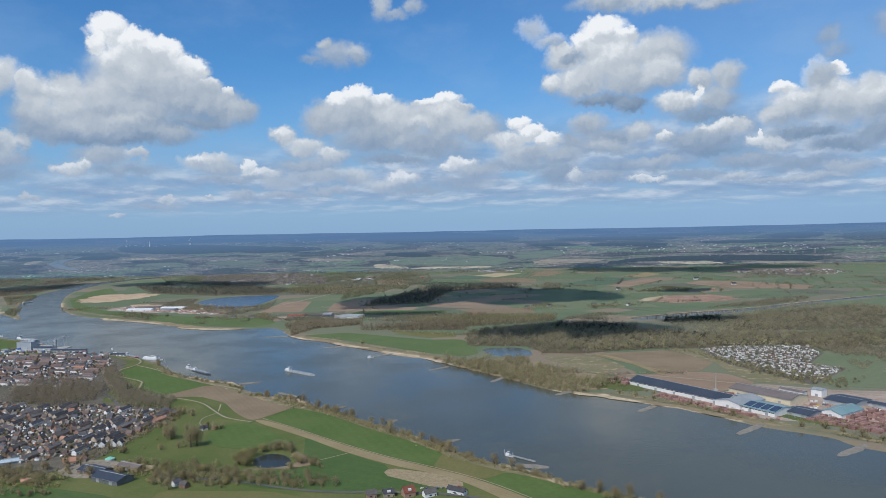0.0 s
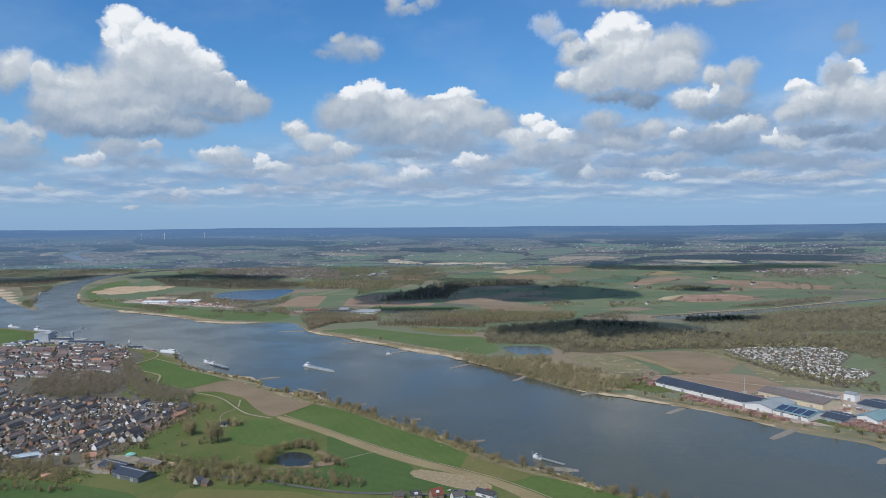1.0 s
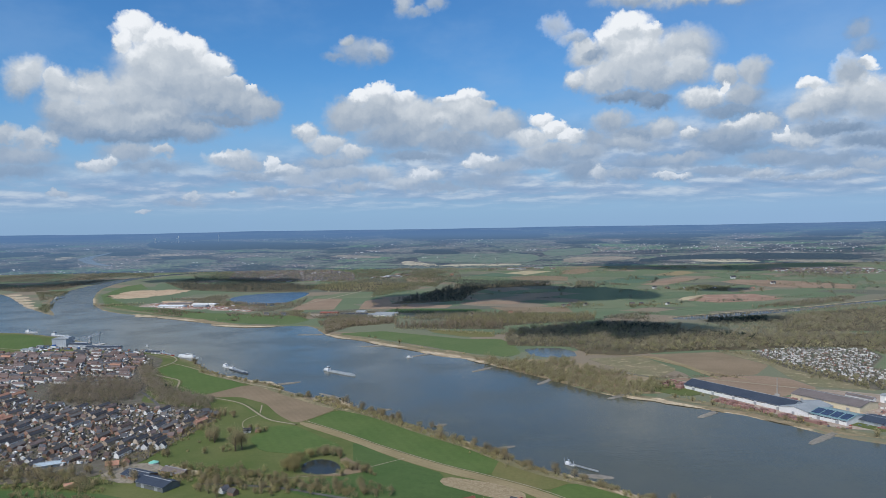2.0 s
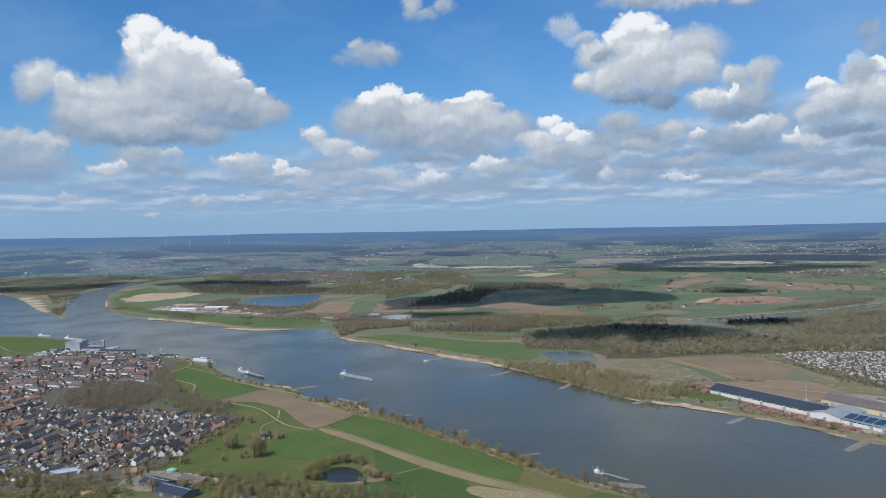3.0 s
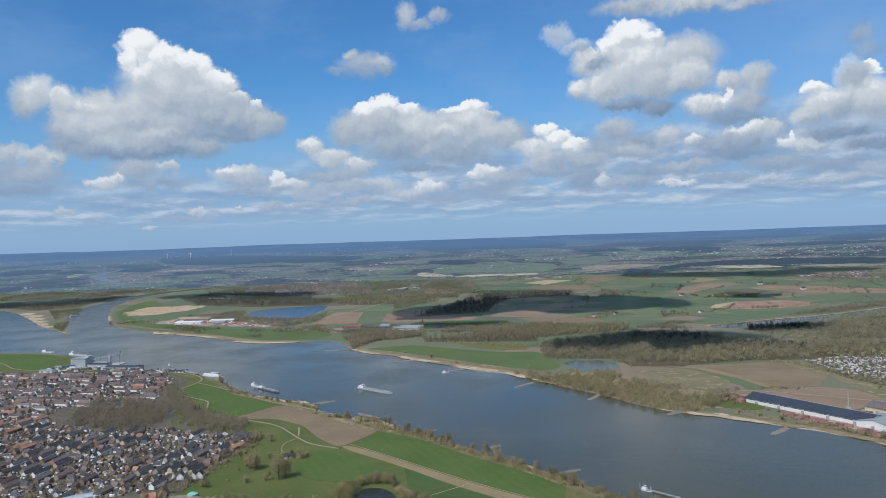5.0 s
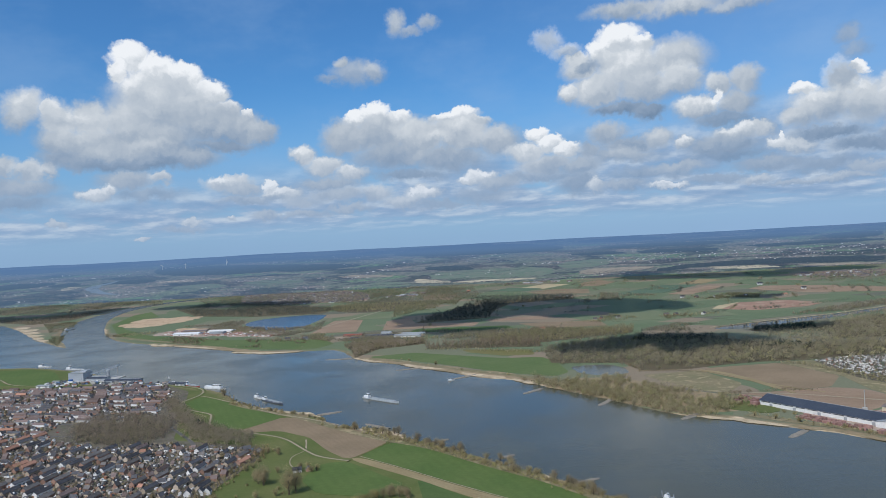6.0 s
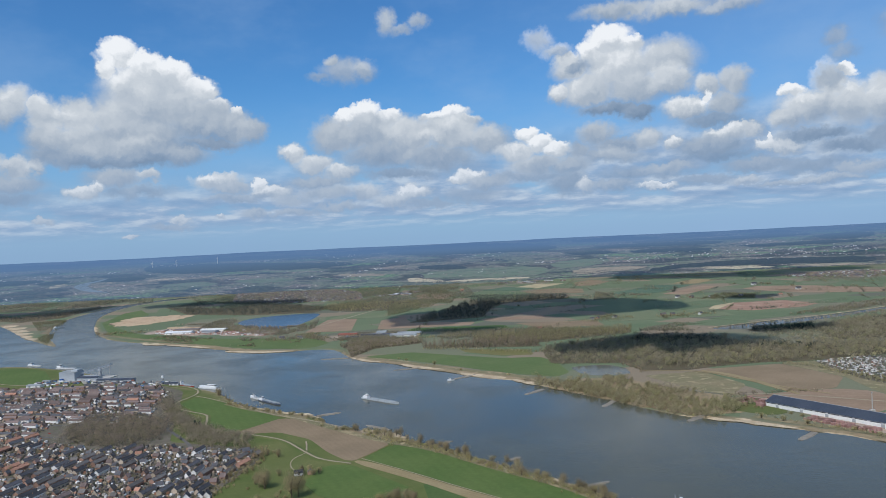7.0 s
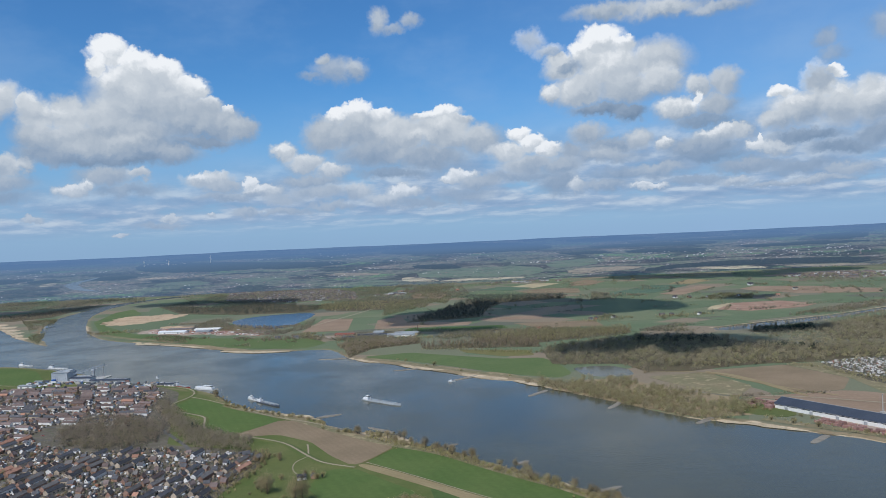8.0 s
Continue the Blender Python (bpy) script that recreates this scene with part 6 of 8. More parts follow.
CREAM = mottled("cream cladding", (0.62, 0.54, 0.38), (0.68, 0.6, 0.44), 0.05, 0.6, 0.7)
PANEL = mottled("solar panel glass", (0.02, 0.035, 0.075), (0.03, 0.05, 0.10), 0.1, 1.0, 0.15, 0.5, bump=0)
STEEL = mottled("grey painted steel", (0.30, 0.31, 0.32), (0.36, 0.37, 0.38), 0.2, 1.0, 0.5)
BRICK_RED = mottled("stacked red bricks", (0.24, 0.135, 0.115), (0.31, 0.19, 0.165), 0.1, 0.9, 0.9, each=0.6)
WORKS = Matrix.Translation((333, 1335, 0.1)) @ Matrix.Rotation(math.atan2(-0.835, 0.55), 4, "Z")


def hall(name, label, s0, s1, d0, d1, eave, ridge, wall_mat, roof_mat, along=True, doors=2, frame_of=WORKS, bands=0):
    L, W = (s1 - s0, d1 - d0) if along else (d1 - d0, s1 - s0)
    m = frame_of @ Matrix.Translation(((s0 + s1) / 2, (d0 + d1) / 2, 0)) @ Matrix.Rotation(0 if along else -math.pi / 2, 4, "Z")
    ob = root(name, label, "building", at=m)
    part("wall", gable_wall(L, W, eave, ridge), wall_mat, ob)
    part("roof", gable_roof(L, W, eave, ridge, 0.8, 0.4), roof_mat, ob)
    part("ridge_cap", box(-L / 2 - 0.8, L / 2 + 0.8, -0.6, 0.6, ridge + 0.2, ridge + 0.6), STEEL, ob)
    part("gutter", box(-L / 2, L / 2, -W / 2 - 1.0, -W / 2 - 0.75, eave - 0.5, eave - 0.2), STEEL, ob)
    for i in range(doors):
        if along:
            x = (i + 0.5) * L / doors - L / 2
            part("roller_door", box(x - 2.5, x + 2.5, -W / 2 - 0.12, -W / 2 + 0.05, -0.1, 4.5), STEEL, ob)
        else:
            y = (i + 0.5) * W / doors - W / 2
            part("roller_door", box(L / 2 - 0.05, L / 2 + 0.12, y - 2.2, y + 2.2, -0.1, 4.5), STEEL, ob)
    for i in range(bands):
        x = (i + 0.5) * L / bands - L / 2
        part("window_band", box(x - L / bands * 0.4, x + L / bands * 0.4, -W / 2 - 0.1, -W / 2 + 0.05, eave - 1.9, eave - 1.0), GLASS, ob)
    return ob


# local y of WORKS points away from the river
hall("kiln_hall", "long white hall with a dark blue roof", 0, 200, 2, 46, 7.5, 14.5, WALL_WHITE, ROOF_SLATE, True, 5, bands=10)
hall("press_hall", "white gabled hall with a pale grey roof", 186, 232, -4, 62, 8, 12.5, WALL_WHITE, ROOF_GREY, False, 1)
solar = hall("drying_hall", "white hall with solar panels on its roof", 232, 288, 0, 52, 7, 12, WALL_WHITE, ROOF_TEAL, True, 2, bands=5)
for i in range(4):
    x = -21 + i * 14
    rise = lambda y: 7 + (26 + y) * 5 / 26 + 0.55
    part("solar_panel", ([(x - 6, -23, rise(-23)), (x + 6, -23, rise(-23)), (x + 6, -4, rise(-4)), (x - 6, -4, rise(-4)),
                          (x - 6, -23, rise(-23) + .2), (x + 6, -23, rise(-23) + .2), (x + 6, -4, rise(-4) + .2), (x - 6, -4, rise(-4) + .2)], box(0, 1, 0, 1, 0, 1)[1]), PANEL, solar)
hall("rear_hall", "large cream hall with a grey-brown roof", 150, 262, 82, 132, 9, 14, CREAM, ROOF_BROWN, True, 3)
hall("workshop", "low workshop with a dark roof", 284, 322, 30, 74, 5, 8, WALL_GREY, ROOF_SLATE, True, 2)
hall("loading_hall", "white gabled hall with a teal roof", 318, 352, 66, 128, 6, 11, WALL_WHITE, ROOF_TEAL, False, 1)
hall("storage_shed", "open shed with a dark roof", 282, 330, 142, 196, 6, 9, WALL_GREY, ROOF_SLATE, True, 2)
hall("storage_shed", "long black shed in the brickyard", 334, 392, 176, 196, 5, 7, WALL_GREY, ROOF_SLATE, True, 3)
hall("silo_house", "tall white tower building of the brickworks", 244, 262, 172, 188, 12, 13, WALL_WHITE, ROOF_GREY, True, 1)
hall("conveyor_house", "narrow white gallery between the halls", 200, 244, 150, 160, 8, 10, WALL_WHITE, ROOF_BROWN, True, 1)
mast = root("chimney_mast", "slim grey steel chimney mast behind the long hall", "chimney", at=pose(470, 1276, 0))
part("pole", tube((0, 0, -0.5), (0, 0, 29), 0.8, 0.5, 10), CONCRETE, mast)
part("collar", tube((0, 0, 27.5), (0, 0, 29.3), 0.8, 0.8, 10), STEEL, mast)
part("foot", box(-3, 3, -3, 3, -0.3, 3), CONCRETE, mast)

stack = root("brick_stack", "long stack of red bricks on the yard", "brick stack", "brick stacks of the works")
for i in range(2):
    part("pallet_block", box(-6 + i * 6.1, -6 + i * 6.1 + 5.8, -1.6, 1.6, -0.1, 2.9 + 0.15 * (i % 2), 0.05), BRICK_RED, stack)
rng = np.random.default_rng(8)
spots = []
for s in np.arange(92, 268, 13):
    for d in (-31, -24, -17):
        spots.append((s, d, 8))
for s in np.arange(330, 430, 14.5):
    for d in np.arange(28, 150, 7.5):
        if not (s < 356 and d > 60):
            spots.append((s, d, 10))
for s in np.arange(-45, 0, 13):
    for d in (-6, 2, 10, 18, 26):
        spots.append((s, d, 12))
for s in np.arange(150, 195, 13):
    for d in (66, 73):
        spots.append((s, d, 5))
placed = 0
for s, d, wob in spots:
    if rng.uniform() < 0.22:
        continue
    m = WORKS @ Matrix.Translation((s + rng.normal() * 0.8, d + rng.normal() * 0.6, 0)) @ Matrix.Rotation(rng.normal() * 0.06, 4, "Z")
    if placed == 0:
        stack.matrix_basis = m
    else:
        copy_thing(stack, m).scale = (rng.uniform(0.8, 1.1), rng.uniform(1.2, 1.6), rng.uniform(1.0, 1.7))
    placed += 1

def yard_goods():
    """Pallets, skips and machines on the paved yard."""
    r = np.random.default_rng(98)
    shapes = []
    for s0, s1, d0, d1, count in ((228, 300, -26, -6, 26), (262, 345, 56, 64, 22), (264, 330, 80, 138, 40), (-30, 150, 50, 64, 40), (345, 420, 150, 175, 24)):
        for _ in range(count):
            x, y, w, d, h = r.uniform(s0, s1), r.uniform(d0, d1), r.uniform(1.2, 6), r.uniform(1.2, 3), r.uniform(0.8, 3)
            shapes.append(([tuple(WORKS @ Vector(q)) for q in box(x - w / 2, x + w / 2, y - d / 2, y + d / 2, -0.1, h, 0.08)[0]], box(0, 1, 0, 1, 0, 1)[1]))

    def tint(n, at, p):
        return n.ramp(n.node("ShaderNodeNewGeometry").outputs["Random Per Island"], [(0.0, (0.3, 0.17, 0.14)), (0.4, (0.42, 0.36, 0.3)), (0.6, (0.7, 0.69, 0.66)), (0.8, (0.16, 0.16, 0.17)), (0.92, (0.55, 0.42, 0.12))], True), None
    tagged(mesh_object("yard_goods", *joined(*shapes), material("goods of the yard", tint, 0.7, 0.25)), "pallets, skips and machines on the brickyard", "goods", kind="stuff")


yard_goods()

# ---- caravan park ----
VAN = mottled("white caravan shell", (0.54, 0.53, 0.50), (0.66, 0.65, 0.61), 0.2, 1.0, 0.5, each=1.1)
van = root("caravan", "white static caravan on the campsite", "caravan", "caravans of the park")
part("body", joined(box(-4.2, 4.2, -1.6, 1.6, 0.4, 2.7, 0.08), box(-3.8, 3.8, -1.2, 1.2, -0.1, 0.45)), VAN, van)
part("roof", box(-4.4, 4.4, -1.8, 1.8, 2.7, 3.0, 0.3), VAN, van)
park = np.array([(585, 1690), (680, 1720), (840, 1705), (820, 1610), (735, 1490), (785, 1442), (690, 1340), (640, 1402), (600, 1520)], float)
placed = 0
for p in scatter(park, 13.8, rng, 0.4):
    if placed >= 290 or rng.uniform() < 0.15:
        continue
    m = pose(p[0], p[1], 0.12, 0, 0, rng.choice([-20, 70, -15, 160]) + rng.normal() * 6)
    if placed == 0:
        van.matrix_basis = m
    else:
        copy_thing(van, m).scale = (rng.uniform(0.5, 1.0), rng.uniform(0.55, 1.0), rng.uniform(0.5, 0.9))
    placed += 1


def awnings():
    """Awnings, small sheds and parked things between the caravans."""
    r = np.random.default_rng(97)
    shapes = []
    for x, y in scatter(park, 8.5, r, 0.6):
        w, d, h = r.uniform(1.5, 5), r.uniform(1.5, 3.5), r.uniform(1.2, 2.6)
        a = radians(r.choice([-20, 70]) + r.normal() * 8)
        sv, sf = gable_wall(w, d, h, h + r.uniform(0.1, 0.7))
        shapes.append(([(x + q[0] * math.cos(a) - q[1] * math.sin(a), y + q[0] * math.sin(a) + q[1] * math.cos(a), q[2] + 0.1) for q in sv], sf))

    def tint(n, at, p):
        return n.ramp(n.node("ShaderNodeNewGeometry").outputs["Random Per Island"], [(0.0, (0.12, 0.11, 0.10)), (0.25, (0.3, 0.25, 0.2)), (0.42, (0.14, 0.17, 0.12)), (0.55, (0.62, 0.6, 0.56)), (0.8, (0.38, 0.37, 0.36)), (0.92, (0.3, 0.15, 0.11))], True), None
    tagged(mesh_object("awnings", *joined(*shapes), material("awning cloth and boards", tint, 0.8, 0.2)), "awnings and small sheds between the caravans", "awnings", kind="stuff")


awnings()
wood("campsite_hedges", park.tolist(), 11.5, 4.5, FAR_DARK, "dark hedges between the caravans", 34, 0.4, 51, floor=False, size=0.7)
wood("campsite_shrubs", park.tolist(), 13, 6, BARE, "bare shrubs between the caravans", 30, 0.45, 52, floor=False, size=0.7)

# ---- gardens of the town ----
def garden_growth():
    rng = np.random.default_rng(21)
    at = np.vstack([scatter(TOWN_UP, 6.8, rng), scatter(TOWN_LOW, 5.6, rng)])
    at = at[rng.uniform(size=len(at)) < 0.75]
    for name, mat, share, label in [("garden_shrubs", BARE, 0.5, "leafless shrubs and hedges in gardens"), ("garden_bushes", DARK, 0.8, "dark evergreen bushes in gardens"), ("garden_hedges", WILLOW, 1.0, "fresh green bushes in gardens")]:
        pick = rng.uniform(size=len(at)) < share
        mine, at = at[pick], at[~pick]
        verts, ways = [], []
        for x, y in mine:
            hh = rng.uniform(1.5, 5.0)
            ways.append(rng.normal(size=(24, 3)))
            c = ways[-1] * (hh * 0.32, hh * 0.32, hh * 0.22) + (x, y, hh * 0.5)
            verts.append((c[:, None] + rng.normal(size=(24, 3, 3)) * 0.38).reshape(-1, 3))
        v = np.vstack(verts)
        v[:, 2] = np.maximum(v[:, 2], 0.02)
        tagged(new(name, fast_mesh(name, v, np.arange(len(v)).reshape(-1, 3), mat, np.vstack(ways))), label, "shrubs", kind="stuff")
    sheds = []
    for x, y in np.vstack([scatter(TOWN_UP, 13, rng), scatter(TOWN_LOW, 11, rng)]):
        w, d, h = rng.uniform(2, 5), rng.uniform(2, 4), rng.uniform(2, 3)
        sv, sf = gable_wall(w, d, h, h + rng.uniform(0.2, 1.2))
        a = radians(78 + rng.choice([0, 90]) + rng.normal() * 5)
        sheds.append(([(x + p[0] * math.cos(a) - p[1] * math.sin(a), y + p[0] * math.sin(a) + p[1] * math.cos(a), p[2]) for p in sv], sf))
    shape = joined(*sheds)
    def tint(n, at, p):
        r = n.node("ShaderNodeNewGeometry").outputs["Random Per Island"]
        return n.ramp(r, [(0.0, (0.10, 0.09, 0.085)), (0.35, (0.3, 0.24, 0.18)), (0.55, (0.16, 0.15, 0.15)), (0.72, (0.62, 0.6, 0.58)), (0.9, (0.3, 0.15, 0.1))], True), None
    tagged(mesh_object("garden_sheds", *shape, material("shed boards", tint, 0.8, 0.2)), "small sheds and lean-tos behind the houses", "sheds", kind="stuff")


garden_growth()


# ---- roads, paths and dike ----
def strip(name, label, points, width, mat, z=0.2, bank=0.0, category="path", rise=0.0):
    """A path along a soft line; with bank metres of height it runs on a dike."""
    p = rounded(points, False, 2)
    d = np.gradient(p, axis=0)
    nrm = np.c_[-d[:, 1], d[:, 0]] / np.linalg.norm(d, axis=1)[:, None]
    w = width / 2
    if not bank and z < 0.9:
        z += 0.38
    prof = [(-w, z + bank), (w, z + bank)] if not bank else [(-w - 4 * bank, -0.1), (-w, bank), (w, bank), (w + 4 * bank, -0.1)]
    k = len(prof)
    run = np.r_[0, np.cumsum(np.linalg.norm(np.diff(p, axis=0), axis=1))]
    verts = [(*(q + m * o), h + rise * max(0, 1 - s / 11)) for q, m, s in zip(p, nrm, run) for o, h in prof]
    faces = [(i * k + j, (i + 1) * k + j, (i + 1) * k + j + 1, i * k + j + 1) for i in range(len(p) - 1) for j in range(k - 1)]
    faces = [f[::-1] for f in faces]
    ob = mesh_object(name, verts, faces, mat)
    return tagged(ob, label, category, kind="structure")


DIKE_PATH = [(-1500, 2010), (-1370, 1985), (-1296, 1930), (-1232, 1855), (-1167, 1822), (-1090, 1810), (-1009, 1808), (-944, 1792), (-840, 1771), (-793, 1750), (-725, 1712), (-690, 1667), (-682, 1617), (-700, 1560), (-684, 1515), (-643, 1477), (-600, 1446), (-590, 1418), (-572, 1352), (-520, 1315), (-460, 1285), (-418, 1255), (-386, 1206), (-371, 1183), (-346, 1149), (-300, 1125)]
strip("dike", "low grass dike round the town", DIKE_PATH, 7, GRASS, bank=0.9, category="dike")
strip("dike_path", "pale gravel path along the dike", DIKE_PATH, 3.3, GRAVEL, 0.98)
strip("path", "pale path along the meadow's edge", [(-682, 1617), (-644, 1588), (-600, 1546), (-551, 1499), (-480, 1425), (-410, 1380), (-330, 1310), (-262, 1236)], 3, GRAVEL, 0.2)
strip("path", "short path to the farmhouse", [(-371, 1183), (-386, 1160), (-382, 1125), (-366, 1098)], 1.6, GRAVEL, 0.12, rise=0.9)
strip("path", "short path to the ploughed field", [(-371, 1183), (-374, 1198), (-379, 1224), (-384, 1244)], 2.4, GRAVEL, 0.12, rise=0.9)
strip("path", "pale path beside the crop field", [(-289, 1147), (-214, 1076), (-156, 1016), (-78, 943), (-18, 900), (40, 853), (92, 790), (140, 722)], 1.6, GRAVEL, 0.05)
strip("path", "narrow path past the pond", [(-125, 966), (-150, 946), (-175, 925), (-215, 905), (-290, 893)], 1.6, GRAVEL, 0.05)
strip("field_edge", "pale grass edge between two fields", [(-258, 1205), (-275, 1172), (-292, 1144)], 3, OLIVE, 0.22)
strip("road", "grey street through the park", [(-745, 1540), (-713, 1455), (-655, 1385), (-610, 1320), (-560, 1255), (-520, 1160)], 6, ASPHALT, 0.2, category="road")
strip("road", "grey village lane", [(-360, 880), (-260, 868), (-190, 835), (-130, 818), (-60, 818), (30, 800), (80, 760)], 5, ASPHALT, 0.2, category="road")
for c in range(5):
    o = 60 + c * 78
    strip("street", "grey street between rows of houses", [(-990 + o, 1250 - 0.17 * o), (-1040 + o, 1010 + 5 * c), (-1060 + o, 900 + 10 * c)], 5, ASPHALT, 0.1, category="road")
for c in range(5):
    strip("street", "grey street between rows of houses", [(-1230 + c * 40, 1722 - c * 75), (-980, 1668 - c * 75), (-760, 1622 - c * 75)], 5, ASPHALT, 0.1, category="road")
strip("works_road", "pale road behind the brickworks", [(300, 1440), (420, 1400), (520, 1330), (640, 1265), (760, 1215), (950, 1150)], 6, GRAVEL, 0.22, category="road")
strip("field_road", "pale road along the reddish field", [(-705, 2560), (-660, 2700), (-560, 3020), (-480, 3300)], 9, GRAVEL, 0.24, category="road")
strip("canal_dam", "pale stone edge of the old river arm", [(560, 2260), (781, 2360), (916, 2402), (1094, 2486), (1271, 2592), (1700, 2800)], 7, SAND, 0.2)
strip("shore_path", "sandy path between shore and wasteland", [(215, 1668), (330, 1650), (370, 1560), (430, 1450), (470, 1400)], 6, TAN, 0.32)

strip("canal_reeds", "dry reeds along the shore", [(-1380, 2740), (-1270, 2640), (-1150, 2550), (-1000, 2450)], 26, WASTE, 0.1, category="reeds")
strip("bank_scrub", "dry tan scrub along the near bank", [(-590, 1530), (-524, 1468), (-442, 1408), (-330, 1288), (-270, 1230), (-190, 1176), (-140, 1115), (-90, 1060), (-40, 1010), (0, 955), (40, 908), (95, 868)], 15, WASTE, 0.1, category="scrub")
strip("shore_scrub", "dry tan scrub along the opposite shore", [(600, 935), (560, 985), (530, 1025), (470, 1075), (445, 1110), (390, 1185), (350, 1215), (290, 1275)], 18, WASTE, 0.1, category="scrub")
strip("shore_scrub", "sandy scrub below the meadow", [(-385, 1995), (-300, 1935), (-215, 1835), (-105, 1735), (-20, 1665), (35, 1600)], 20, WASTE, 0.1, category="scrub")

# ---- stone groynes ----
STONE = mottled("groyne stone", (0.20, 0.18, 0.15), (0.28, 0.25, 0.21), 0.1, 0.8, c=(0.14, 0.13, 0.11))


def groyne(x0, y0, x1, y1, w, label="low stone groyne reaching into the river"):
    p, q = np.array((x0, y0)), np.array((x1, y1))
    rng = np.random.default_rng(int(abs(x0 * 7 + y0)))
    u = (q - p) / np.linalg.norm(q - p)
    m = np.array((-u[1], u[0]))
    rings, k = [], 9
    for i in range(k):
        t = i / (k - 1)
        c = p + (q - p) * t
        half = 0.72 * w * (0.5 + 0.2 * math.sin(t * 3.1)) * (1 if i < k - 1 else 0.55)
        top = 0.55 - 0.7 * t
        j = rng.normal(size=4) * 0.5
        rings.append([(*(c - m * (half * 1.7 + j[0])), -2.0), (*(c - m * (half + j[1])), top), (*(c + m * (half + j[2])), top), (*(c + m * (half * 1.7 + j[3])), -2.0)])
    v = [pt for r in rings for pt in r]
    f = [(i * 4 + j, i * 4 + j + 1, (i + 1) * 4 + j + 1, (i + 1) * 4 + j) for i in range(k - 1) for j in range(3)]
    f = [t[::-1] for t in f] + [(k * 4 - 4, k * 4 - 3, k * 4 - 2, k * 4 - 1)]
    tagged(mesh_object("groyne", v, f, STONE), label, "groyne", "groynes of the river")


for g in [(236, 1306, 189, 1267, 9), (336, 1178, 300, 1147, 9), (458, 1062, 403, 1015, 10), (548, 955, 490, 914, 11), (114, 1424, 84, 1380, 8), (-118, 1712, -172, 1668, 8), (4, 1538, -34, 1499, 8),
          (84, 903, 124, 892, 10), (-14, 1000, 18, 1016, 6), (-92, 1112, -76, 1125, 6), (-188, 1204, -166, 1215, 6), (-398, 1404, -360, 1424, 9), (-262, 1290, -304, 1328, 7), (-430, 2010, -500, 2010, 7), (-240, 1825, -300, 1810, 7)]:
    groyne(*g)

# ---- ships ----
HULL_WHITE = mottled("white ship paint", (0.68, 0.69, 0.70), (0.76, 0.77, 0.78), 0.2, 1.0, 0.4)
HULL_BLUE = mottled("dark blue hull paint", (0.05, 0.07, 0.11), (0.08, 0.10, 0.14), 0.2, 1.0, 0.4)
HULL_RED = mottled("red hull paint", (0.28, 0.05, 0.04), (0.34, 0.08, 0.06), 0.2, 1.0, 0.5)
DECK = mottled("grey deck paint", (0.22, 0.24, 0.25), (0.28, 0.30, 0.31), 0.2, 1.0, 0.6)
HULL_GREY = mottled("pale grey hull paint", (0.40, 0.44, 0.47), (0.48, 0.52, 0.55), 0.2, 1.0, 0.4)
HATCH = mottled("grey hatch covers", (0.26, 0.29, 0.31), (0.34, 0.37, 0.39), 0.2, 1.0, 0.5)


def hull_shape(L, B, z0, z1, bow=0.16):
    out = []
    for t, w in [(0, 0.7), (0.03, 0.92), (0.1, 1.0), (1 - bow, 1.0), (1 - bow * 0.5, 0.72), (1 - bow * 0.15, 0.32), (1.0, 0.04)]:
        out.append((t * L - L / 2, w * B / 2))
    ring = out + [(x, -y) for x, y in out[::-1]]
    n = len(ring)
    rise = lambda x: z1 + (1.0 if x > L * 0.38 else 0.0)
    v = [(x * 0.985, y * 0.9, z0) for x, y in ring] + [(x, y, rise(x)) for x, y in ring]
    return v, [(i, i + n, (i + 1) % n + n, (i + 1) % n) for i in range(n)] + [tuple(range(n, 2 * n))[::-1], tuple(range(n))]


